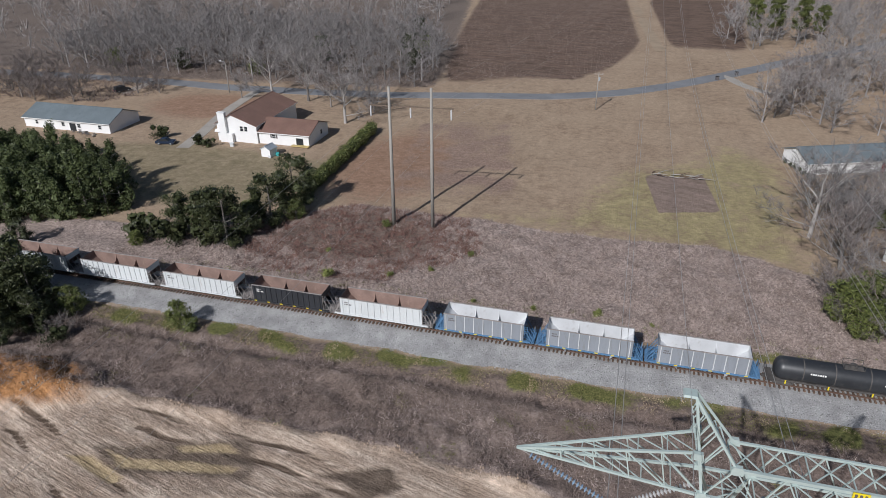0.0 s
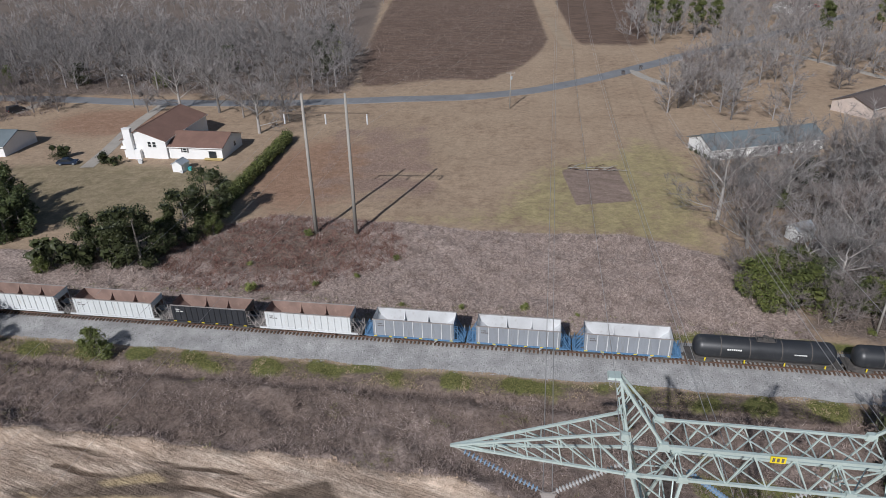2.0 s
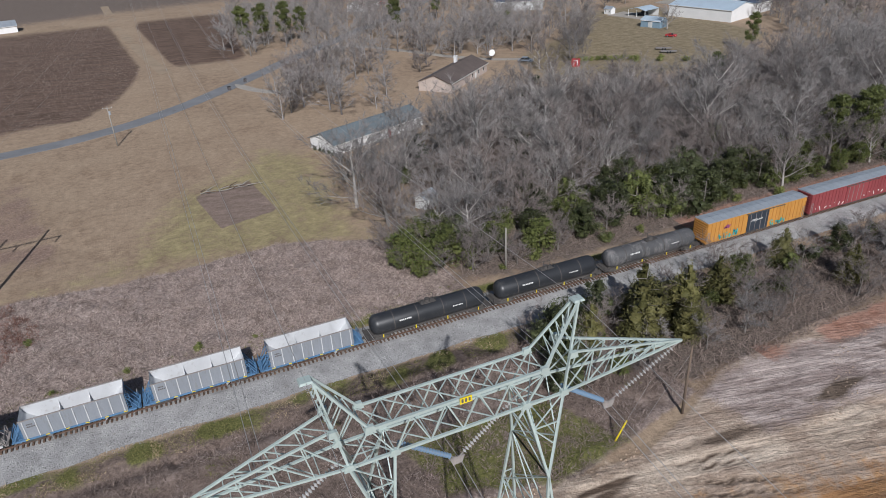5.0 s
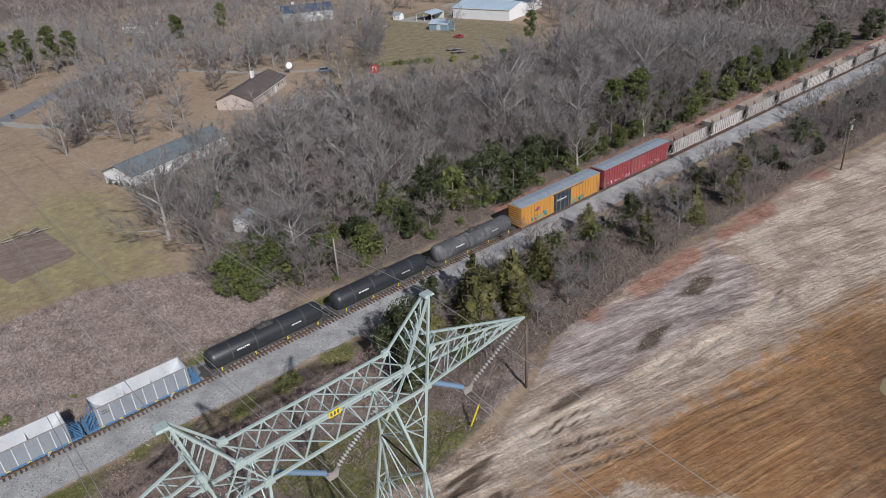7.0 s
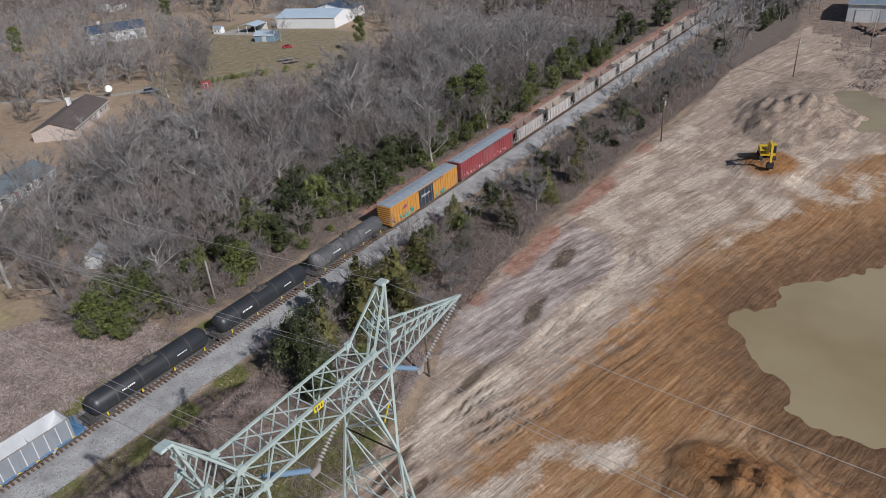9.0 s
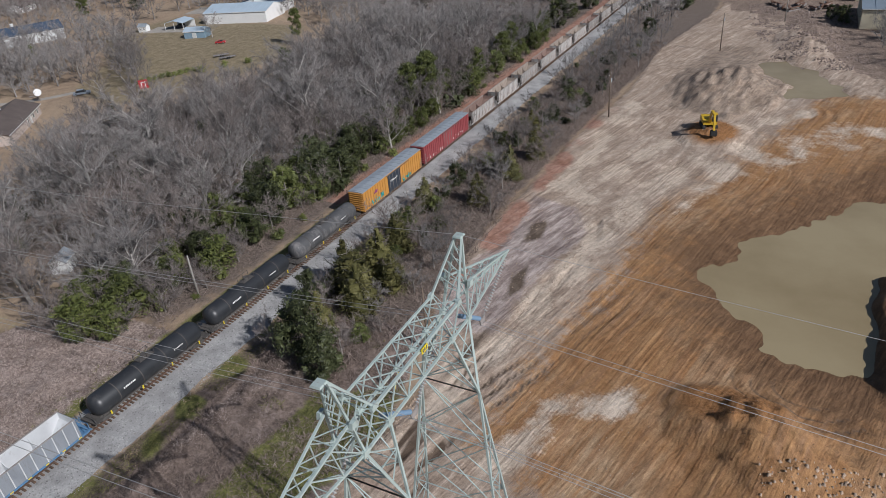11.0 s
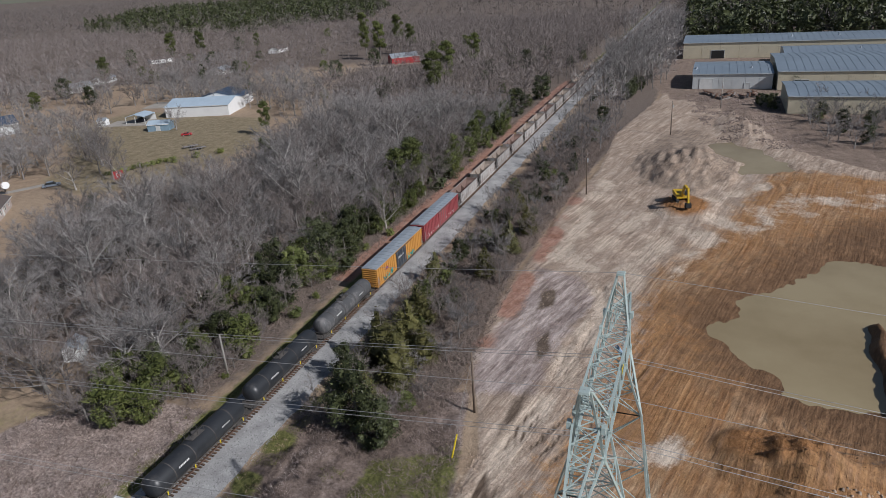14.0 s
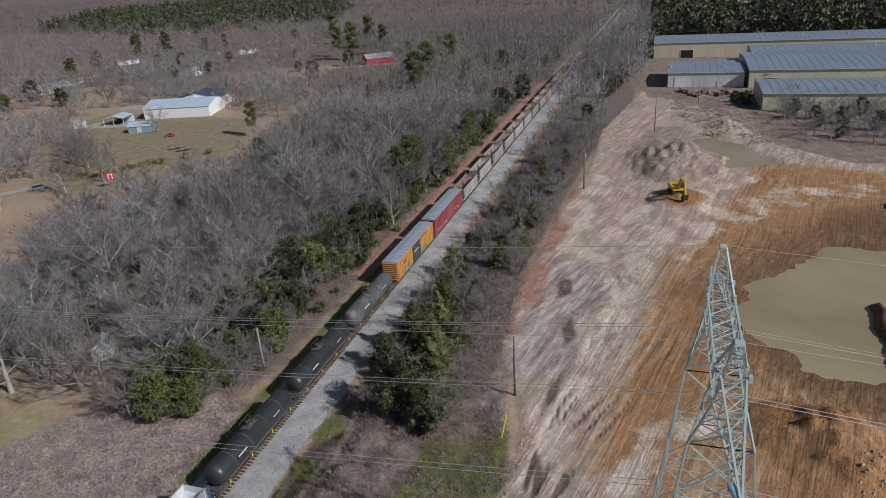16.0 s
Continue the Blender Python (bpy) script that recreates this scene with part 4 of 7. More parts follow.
def boxcar(x, label, skin, length=21.6, roof=M_GALV, door=None, tags=False):
    car = thing("boxcar", label, "railway car", (x, 0, 0), "cars of the train")
    half, w, zb, zt = length / 2 - 0.55, 1.52, 1.3, 5.0
    part("body", Geo().box((0, 0, (zb + zt) / 2), (2 * half, 2 * w, zt - zb)), skin, car)
    me = Geo().box((0, 0, 0), (0.12, 0.07, zt - zb - 0.25)).mesh("rib", skin)
    me_end = Geo().tube([(0, -w + 0.15, 0), (0, w - 0.15, 0)], 0.11, 6).mesh("end_rib", skin)
    for sy in (-1, 1):
        for k in range(27):
            px = -half + 0.12 + (2 * half - 0.24) * k / 26
            if abs(px) > 2.5:
                part("rib", me, skin, car, at=(px, sy * (w + 0.035), (zb + zt) / 2))
        d = part("sliding_door", Geo().box((0, sy * (w + 0.06), 3.05), (4.6, 0.1, 3.3)), door or skin, car)
        rod = Geo().beam((0, 0, 1.5), (0, 0, 4.6), 0.06).mesh("lock_rod", M_GRIME)
        for dx in (-1.7, -0.6, 0.6, 1.7):
            part("lock_rod", rod, M_GRIME, d, at=(dx, sy * (w + 0.13), 0))
        part("door_rail", Geo().box((1.6, sy * (w + 0.1), zb - 0.02), (8.5, 0.14, 0.1)).box((1.6, sy * (w + 0.1), 4.78), (8.5, 0.14, 0.1)), M_STEEL, car)
    for sx in (-1, 1):
        for k in range(9):
            part("end_rib", me_end, skin, car, at=(sx * (half + 0.03), 0, zb + 0.3 + k * 0.41))
        part("coupler", Geo().box((sx * (length / 2 - 0.05), 0, 1.1), (0.8, 0.3, 0.3), top=(0.8, 0.8)), M_STEEL, car)
        ladder(car, sx * (half - 0.4), -w - 0.1, 1.0, 3.4, M_GRIME)
        bogie(car, sx * (length / 2 - 2.6))
    part("roof", Geo().prism([(-w - 0.06, zt), (w + 0.06, zt), (w + 0.06, zt + 0.08), (0, zt + 0.24), (-w - 0.06, zt + 0.08)], -half, half, "x"), roof, car)
    me = Geo().prism([(-w - 0.03, zt + 0.085), (0, zt + 0.25), (w + 0.03, zt + 0.085), (w + 0.03, zt + 0.125), (0, zt + 0.3), (-w - 0.03, zt + 0.125)], -0.05, 0.05, "x").mesh("roof_seam", roof)
    for k in range(15):
        part("roof_seam", me, roof, car, at=(-half + 0.4 + (2 * half - 0.8) * k / 14, 0, 0))
    part("underframe", Geo().box((0, 0, 1.2), (length - 1.2, 0.6, 0.3)).box((0, 0, 1.28), (length - 1.2, 2.9, 0.12)), M_STEEL, car)
    rr = random.Random(3)
    if tags:
        for nm, m_, cx, cz, wd, hh in (("painted_tag", M_TEAL, -6.3, 2.1, 4.2, 1.2), ("painted_tag", M_TEAL, 4.6, 1.9, 3.6, 1.0), ("painted_tag", M_PINK, -6.8, 3.6, 1.2, 0.6), ("painted_tag", M_MARK_W, -0.3, 3.4, 2.6, 0.5)):
            for k in range(6):
                g = Geo()
                bx = cx - wd / 2 + wd * (k + 0.5) / 6
                yy = -w - (0.13 if abs(bx) < 2.4 else 0.075)
                for _ in range(3):
                    a0 = (bx + rr.uniform(-0.25, 0.25), yy, cz + rr.uniform(-hh / 2, hh / 2))
                    a1 = (bx + rr.uniform(-0.3, 0.3), yy, cz + rr.uniform(-hh / 2, hh / 2))
                    g.beam(a0, a1, 0.02, 0.28 if wd > 3 else 0.12)
                part(nm, g, m_, car, "unreadable spray-painted strokes")
    else:
        for k in range(16):
            g = Geo()
            bx = -half + 1.5 + k * 1.1 + rr.uniform(-0.2, 0.2)
            g.beam((bx, -w - 0.075, 1.9 + rr.uniform(-0.4, 0.5)), (bx + rr.uniform(-0.4, 0.5), -w - 0.075, 2.0 + rr.uniform(-0.4, 0.6)), 0.02, 0.16)
            part("painted_tag", g, M_MARK_W, car, "unreadable white spray-painted strokes")
    return car


boxcar(102.6, "golden-yellow boxcar with silver ribbed roof, dark door and teal tags", M_BOX_Y, 23.0, M_GALV, M_DOOR_D, True)
boxcar(125.8, "faded maroon-red boxcar with grey roof and white spray paint", M_BOX_R, 23.0)
old = hopper("stained pale grey gondola car with rusty brown inside", M_HOP_OLD, M_RUST_IN, 15.6, ribs=15)
set_car(old, 145.4)
tan = hopper("chalky stained gondola car with dusty tan inside", M_HOP_OLD, M_TAN_IN, 15.6, ribs=15)
set_car(tan, 161.2)
for k in range(2, 14):
    copy_thing(tan if k % 3 else old, pose(145.4 + 15.8 * k, 0, 0))

# ---- transmission tower ----


def lattice_tower():
    t = thing("transmission_tower", "pale green steel lattice transmission tower with twin legs on bare ground", "pylon", (0, 0, 0))
    YF, YB = -52.95, -51.25
    yc = -52.1
    ZB, ZT = 32.55, 34.35

    def member(name, segs, w, parent=t):
        for a, b in segs:
            part(name, Geo().beam(a, b, w * 0.66), M_TOWER, parent)

    nodes = [18.7, 20.9, 22.65, 24.3, 25.95, 27.7, 29.8]
    # main beam: four chords, and bracing in each of its panels
    for y in (YF, YB):
        member("bottom_chord", [((18.7, y, ZB), (29.8, y, ZB))], 0.2)
        member("top_chord", [((19.6, y, ZT), (28.9, y, ZT))], 0.22 if y == YF else 0.17)
    for a, b in zip(nodes, nodes[1:]):
        m_ = (a + b) / 2
        for y in (YF, YB):
            member("brace", [((a, y, ZB), (min(max(m_, 19.6), 28.9), y, ZT)), ((min(max(m_, 19.6), 28.9), y, ZT), (b, y, ZB))], 0.095)
        for z in (ZB, ZT):
            aa, bb = max(a, 19.6), min(b, 28.9)
            member("brace", [((aa, YF, z), (bb, YB, z)), ((aa, YB, z), (bb, YF, z)), ((aa, YF, z), (aa, YB, z))], 0.075)
    for sx in (-1, 1):
        def px(d):
            return 24.25 + sx * d
        # outer arm that tapers to its tip
        tip = (px(13.7), yc, 32.45)
        for y in (YF, YB):
            member("arm_chord", [((px(5.55), y, ZB), tip)], 0.17)
            member("arm_chord", [((px(6.0), yc + (y - yc) * 0.8, 34.75), tip)], 0.16)
            segs = []
            for k in range(5):
                f0, f1 = k / 5.4, (k + 1) / 5.4
                lo0 = Vector((px(5.55), y, ZB)).lerp(Vector(tip), f0)
                hi0 = Vector((px(6.0), yc + (y - yc) * 0.8, 34.75)).lerp(Vector(tip), f0)
                hi1 = Vector((px(6.0), yc + (y - yc) * 0.8, 34.75)).lerp(Vector(tip), f1)
                segs += [(lo0, hi0), (lo0, hi1)]
            member("arm_brace", segs, 0.085)
        segs = []
        for k in range(6):
            f0, f1 = k / 6.5, (k + 1) / 6.5
            for base, zz in (((px(5.55), YF, ZB), (px(5.55), YB, ZB)), ((px(6.0), yc - 0.68, 34.75), (px(6.0), yc + 0.68, 34.75))):
                a0, b1 = Vector(base).lerp(Vector(tip), f0), Vector(zz).lerp(Vector(tip), f1)
                segs += [(a0, b1), (Vector(base).lerp(Vector(tip), f1), b1)]
        member("arm_brace", segs, 0.065)
        # earth-wire peak
        top = (px(6.65), yc, 37.2)
        corners = [(px(5.55), YF, ZB), (px(5.55), YB, ZB), (px(4.4), YF, ZT), (px(4.4), YB, ZT)]
        for c in corners:
            q = (top[0] + (0.25 if c[0] > top[0] else -0.05), top[1] + (0.2 if c[1] > yc else -0.2), top[2])
            member("peak_chord", [(c, q)], 0.17)
        segs = []
        for k in range(5):
            f0, f1 = 0.3 + k * 0.13, 0.3 + (k + 1) * 0.13
            for i, j in ((0, 2), (1, 3), (2, 3), (0, 1)):
                segs.append((Vector(corners[i]).lerp(Vector(top), f0 if i in (0, 1) else f0 - 0.1), Vector(corners[j]).lerp(Vector(top), f1 - 0.1)))
        member("peak_brace", segs, 0.075)
        part("peak_cap", Geo().box((top[0], yc, 37.25), (0.6, 0.55, 0.1), top=(0.85, 0.85)), M_TOWER, t)
        # gusset plates
        for gx_, gz in ((5.55, ZB), (4.4, ZT), (6.0, 34.7), (3.4, ZB)):
            for y in (YF, YB):
                part("gusset_plate", Geo().prism([(px(gx_) - 0.26, gz - 0.14), (px(gx_) + 0.26, gz - 0.14), (px(gx_) + 0.18, gz + 0.2), (px(gx_) - 0.18, gz + 0.2)], y - 0.1, y + 0.1), M_TOWER, t)
        # leg: wide under the beam, pinched at the waist, spread to its four feet
        wz, wx = 28.4, px(4.15)
        for y, yw, y0 in ((YF, -54.0, -57.2), (YB, -50.2, -47.0)):
            ends = []
            for d in (3.4, 5.55):
                member("leg_upper", [((px(d), y, ZB), (wx, yw, wz))], 0.19)
            for dx in (-2.6, 2.6):
                foot = (wx + dx, y0, 0.35)
                ends.append(foot)
                member("leg_lower", [((wx, yw, wz), foot)], 0.2)
                part("footing", Geo().tube([(foot[0], foot[1], height_at(foot[0], foot[1]) - 0.3), (foot[0], foot[1], 0.4)], 0.45, 10), M_CONC, t)
            segs = []
            a, b, c = Vector((px(3.4), y, ZB)), Vector((px(5.55), y, ZB)), Vector((wx, yw, wz))
            segs += [(a.lerp(c, 0.33), b.lerp(c, 0.0)), (a.lerp(c, 0.33), b.lerp(c, 0.6)), (a.lerp(c, 0.33), b.lerp(c, 0.33))]
            e0, e1 = Vector(ends[0]), Vector(ends[1])
            fs = [0.12, 0.24, 0.38, 0.54, 0.74, 1.0]
            for f0, f1 in zip(fs, fs[1:]):
                segs += [(c.lerp(e0, f0), c.lerp(e1, f1)), (c.lerp(e1, f0), c.lerp(e0, f1)), (c.lerp(e0, f0), c.lerp(e1, f0))]
            member("leg_brace", segs, 0.085)
        segs = []
        cf, cb = Vector((wx, -54.0, wz)), Vector((wx, -50.2, wz))
        segs += [(cf, cb)]
        for d in (3.4, 5.55):
            a, b = Vector((px(d), YF, ZB)), Vector((px(d), YB, ZB))
            segs += [(a, b.lerp(cb, 0.5)), (b, a.lerp(cf, 0.5)), (a.lerp(cf, 0.5), b.lerp(cb, 0.5)), (a.lerp(cf, 0.5), cb), (b.lerp(cb, 0.5), cf)]
        for dx in (-2.6, 2.6):
            ef, eb = Vector((wx + dx, -57.2, 0.35)), Vector((wx + dx, -47.0, 0.35))
            fs = [0.0, 0.14, 0.3, 0.48, 0.7, 1.0]
            for f0, f1 in zip(fs, fs[1:]):
                segs += [(cf.lerp(ef, f0), cb.lerp(eb, f1)), (cb.lerp(eb, f0), cf.lerp(ef, f1)), (cf.lerp(ef, f0), cb.lerp(eb, f0))]
        member("leg_brace", segs, 0.085)
    plate = part("number_plate", Geo().box((24.4, YF - 0.16, ZT - 0.02), (0.62, 0.03, 0.34)), M_YELLOW, t, "yellow number plate")
    part("plate_bars", Geo().box((24.22, YF - 0.18, ZT - 0.02), (0.1, 0.012, 0.2)).box((24.4, YF - 0.18, ZT - 0.02), (0.1, 0.012, 0.2)).box((24.58, YF - 0.18, ZT - 0.02), (0.1, 0.012, 0.2)), M_MARK_D, plate)
    return t


lattice_tower()

DROPS = [(15.2, 29.9), (24.25, 29.9), (33.3, 29.9)]


def insulator_string(a, b, material, label):
    a, b = Vector(a), Vector(b)
    n = 19
    s = thing("insulator_string", label, "insulator", (a.x, a.y, a.z), "insulators of the tower")
    rel = b - a
    part("rod", Geo().beam((0, 0, 0), rel, 0.05), M_GRIME, s)
    d = rel.normalized() * 0.045
    disc = Geo().tube([-d, d * 0, d], [0.05, 0.15, 0.06], 8).mesh("disc", material)
    for k in range(n):
        c = rel * (0.12 + 0.8 * k / n)
        part("disc", disc, material, s, at=(c.x, c.y, c.z))


for (cx, cz), (l, r_) in zip(DROPS, (((10.7, 32.4), (18.7, 32.5)), ((20.9, 32.5), (27.6, 32.5)), ((29.8, 32.5), (37.8, 32.4)))):
    insulator_string((l[0], -52.1, l[1]), (cx, -52.1, cz), M_INS_BLUE, "blue-grey glass disc insulator string under the tower beam")
    insulator_string((r_[0], -52.1, r_[1]), (cx, -52.1, cz), M_INS_WHITE, "pale porcelain disc insulator string under the tower beam")
    y = thing("line_yoke", "small steel yoke plate that carries the conductors", "fitting", (cx, -52.1, cz))
    part("plate", Geo().prism([(-0.4, 0.1), (0.4, 0.1), (0.25, -0.35), (-0.25, -0.35)], -0.04, 0.04), M_GRIME, y)


def wire(name, a, b, sag, label, r=0.022, n=26):
    pts = []
    for i in range(n + 1):
        f = i / n
        p = Vector(a).lerp(Vector(b), f)
        p.z -= 4 * sag * f * (1 - f)
        pts.append(p)
    return tagged(part(name, Geo().tube(pts, r, 4), M_WIRE), label, "cable")


for cx, cz in DROPS:
    for dx in (-0.23, 0.23):
        wire("conductor", (cx + dx, -52.1, cz - 0.35), (cx + dx, 300, 29), 9, "bare aluminium power conductor strung from the tower")
        wire("conductor", (cx + dx, -52.1, cz - 0.35), (cx + dx, -380, 29), 9, "bare aluminium power conductor strung from the tower")
for cx in (17.6, 30.9):
    wire("earth_wire", (cx, -52.1, 37.3), (cx, 300, 37), 7, "thin steel earth wire from the tower peak", 0.015)
    wire("earth_wire", (cx, -52.1, 37.3), (cx, -380, 37), 7, "thin steel earth wire from the tower peak", 0.015)

# ---- other poles ----
hf = thing("h_frame_pole", "tall grey timber H-frame power pole in dry brush", "utility pole", (0, 0, 0))
for x, y in ((-26.6, 30.9), (-19.3, 31.6)):
    part("pole", Geo().tube([(x, y, -0.3), (x + 0.1, y, 13), (x + 0.2, y, 26.0)], [0.36, 0.3, 0.22], 12), M_POLE, hf, smooth=True)
CROSS = 22.6
part("cross_arm", Geo().beam((-30.2, 31.0, CROSS), (-15.3, 31.9, CROSS), 0.16, 0.2), M_POLE_DARK, hf)
for x in (-29.9, -22.8, -15.7):
    y = 31 + (x + 30.2) * 0.06
    part("insulator", Geo().tube([(x, y, CROSS - 0.1), (x, y, CROSS - 0.5), (x, y, CROSS - 1.9)], [0.1, 0.16, 0.14], 8), M_INS_WHITE, hf, "white hanging insulator")
for x, y0 in ((-29.9, 31.0), (-22.8, 31.45), (-15.7, 31.9)):
    wire("power_line", (x, y0, CROSS - 1.9), (x + 28, 330, 22), 7, "thin power line between timber poles", 0.014)
    wire("power_line", (x, y0, CROSS - 1.9), (x - 26, -260, 22), 8, "thin power line between timber poles", 0.014)


def utility_pole(x, y, h, label, material=M_POLE, arm=True, lamp_head=False, guy=False):
    z = height_at(x, y)
    p = thing("street_lamp" if lamp_head else "utility_pole", label, "street lamp" if lamp_head else "utility pole", (x, y, z))
    part("pole", Geo().tube([(0, 0, -0.3), (0, 0, h / 2), (0.05, 0, h)], [0.17, 0.15, 0.11], 10), material, p, smooth=True)
    if arm:
        part("cross_arm", Geo().beam((-1.1, 0, h - 0.5), (1.2, 0.1, h - 0.5), 0.1, 0.14), material, p)
        for dx in (-1, 0, 1.1):
            part("insulator", Geo().tube([(dx, 0, h - 0.45), (dx, 0, h - 0.2)], [0.06, 0.05], 6), M_INS_WHITE, p)
        part("transformer", Geo().tube([(0.32, -0.1, h - 2.2), (0.32, -0.1, h - 1.3)], 0.24, 10), M_GALV, p)
    if lamp_head:
        part("arm", Geo().beam((0, 0, h - 0.1), (-1.0, -0.4, h + 0.3), 0.07), M_GALV, p)
        part("head", Geo().box((-1.2, -0.5, h + 0.32), (0.7, 0.35, 0.2), 20, (0.7, 0.7)), M_INS_WHITE, p, "white lamp head")
    if guy:
        part("guy_wire", Geo().tube([(0, 0, h - 1), (-4.5, 1, 0)], 0.015, 4), M_WIRE, p)
    return p


utility_pole(3.4, 114.1, 10.5, "grey timber utility pole with a transformer beside the road")
utility_pole(-107, 105.5, 9.5, "slim grey street lamp pole beside the road", M_POLE, False, True)
utility_pole(61.9, -30.2, 9.5, "creosoted brown utility pole beside the sand", M_POLE_DARK, False, False, True)
utility_pole(155.4, -29.2, 10.5, "creosoted brown utility pole beside the clay bank", M_POLE_DARK)
utility_pole(221, -45.4, 11, "brown utility pole near the far yard", M_POLE_DARK)
utility_pole(262, -60.5, 11, "leaning pale utility pole beside the works", M_POLE)
utility_pole(60.3, 9.0, 7.5, "short grey timber pole at the edge of the trees", M_POLE, False)
utility_pole(318, -31, 13, "grey timber utility pole near the works", M_POLE)
gm = thing("guy_marker", "yellow plastic guy-wire marker stuck in brush", "marker", (52.4, -30.4, height_at(52.4, -30.4)))
part("tube", Geo().tube([(0, 0, 0), (0.9, -0.5, 3.0)], 0.1, 8), M_YELLOW, gm)
part("wire", Geo().tube([(0.9, -0.5, 3.0), (2.7, -1.5, 8.6)], 0.015, 4), M_WIRE, gm)

# ---- trees and brush ----


def tree_mesh(seed, h, spread, trunk_r, cheap=False, twigs=10, subs=6, thick=1.0, limbs=8, lean=0.0, low=0.22):
    """A bare tree: trunk and limbs in one mesh, branchlets and twigs in another."""
    rr = random.Random(seed)
    g = Geo()
    tw_v, tw_f = [], []

    def rand_dir(d, amount):
        return (d + Vector((rr.uniform(-1, 1), rr.uniform(-1, 1), rr.uniform(-0.6, 0.9))) * amount).normalized()

    def ribbon(p, q, w):
        a = (q - p).cross(Vector((rr.uniform(-1, 1), rr.uniform(-1, 1), rr.uniform(-1, 1)))).normalized() * w / 2
        n = len(tw_v)
        tw_v.extend([p - a, p + a, q])
        tw_f.append((n, n + 1, n + 2))

    def limb(p, d, length, r, sides):
        pts, rad = [p], [r]
        segs = 4 if sides > 3 else 3
        for k in range(segs):
            d = rand_dir(d, 0.22)
            d.z += 0.03
            p = p + d * (length / segs)
            pts.append(p)
            rad.append(r * (1 - 0.85 * (k + 1) / segs))
        g.tube(pts, rad, sides, False)
        return pts, d

    top = Vector((lean * h, lean * 0.4 * h, h * 0.62))
    trunk = [Vector((0, 0, -0.3)), Vector((lean * h * 0.3, 0, h * 0.2)), Vector((lean * h * 0.7, 0.1, h * 0.42)), top]
    g.tube(trunk, [trunk_r * 1.25, trunk_r, trunk_r * 0.75, trunk_r * 0.4], 7, False)
    for i in range(limbs):
        f = low + (1 - low) * (i + rr.random() * 0.6) / limbs
        p = trunk[0].lerp(trunk[3], min(f, 1)) if f < 0.99 else top
        a = i * 2.4 + rr.uniform(-0.5, 0.5)
        d = Vector((math.cos(a), math.sin(a), rr.uniform(0.15, 0.75) + 0.6 * f)).normalized()
        ln = spread * rr.uniform(0.75, 1.15) * (1.1 - 0.3 * f)
        pts, d = limb(p, d, ln, trunk_r * 0.42, 5)
        for j in range(5):
            q = pts[1 + j % (len(pts) - 1)].lerp(pts[min(2 + j % (len(pts) - 1), len(pts) - 1)], rr.random())
            if cheap:
                sd, sl = rand_dir(d, 0.75), ln * rr.uniform(0.4, 0.62)
                spts = [q, q + sd * sl * 0.5, q + sd * sl]
                ribbon(q, spts[2], 0.16)
            else:
                spts, sd = limb(q, rand_dir(d, 0.75), ln * rr.uniform(0.4, 0.62), trunk_r * 0.16, 3)
            for k in range(subs):
                b = spts[k % len(spts)].lerp(spts[min(k % len(spts) + 1, len(spts) - 1)], rr.random())
                e = b + rand_dir(sd, 0.9) * ln * rr.uniform(0.16, 0.32)
                ribbon(b, e, 0.08 * thick)
                for m in range(twigs):
                    s = b.lerp(e, rr.uniform(0.15, 1.0))
                    ribbon(s, s + rand_dir((e - b).normalized(), 0.9) * rr.uniform(0.6, 1.5) * spread / 5.2, 0.055 * thick)
    return g, (np.array([tuple(v) for v in tw_v]), np.array(tw_f))


def bare_kind(seed, h, spread, r, bark, twig, **kw):
    g, (v, f) = tree_mesh(seed, h, spread, r, **kw)
    return g.mesh("trunk", bark, True), fast_mesh("crown", v, f, twig)


BARE = [
    bare_kind(1, 13, 6.8, 0.3, M_BARK, M_TWIG),
    bare_kind(2, 12, 5.8, 0.26, M_BARK, M_TWIG_BROWN_SHADE),
    bare_kind(3, 14, 7.0, 0.32, M_BARK_PALE, M_TWIG),
    bare_kind(4, 11, 5.4, 0.22, M_BARK, M_TWIG),
    bare_kind(5, 12.5, 6.4, 0.28, M_BARK_PALE, M_TWIG_BROWN_SHADE, lean=0.08),
    bare_kind(6, 8, 4.8, 0.18, M_BARK, M_TWIG_BROWN_SHADE, low=0.08),
]


def place_bare(x, y, kind, scale, rz, label="", group="bare trees of the wood"):
    names = {0: "leafless grey-brown tree with a spreading twiggy crown", 1: "leafless reddish-brown tree with fine twigs", 2: "leafless pale-barked tree with crooked limbs",
             3: "slim leafless grey tree among brush", 4: "leaning leafless pale-barked tree", 5: "low leafless bushy tree with many stems"}
    t = thing("bare_tree", label or names[kind], "tree", Matrix.LocRotScale((x, y, height_at(x, y)), Euler((0, 0, rz)), (scale, scale, scale * (0.92 + 0.16 * ((x * 7.3) % 1)))), group)
    part("trunk", BARE[kind][0], None, t)
    part("crown", BARE[kind][1], None, t)
    return t


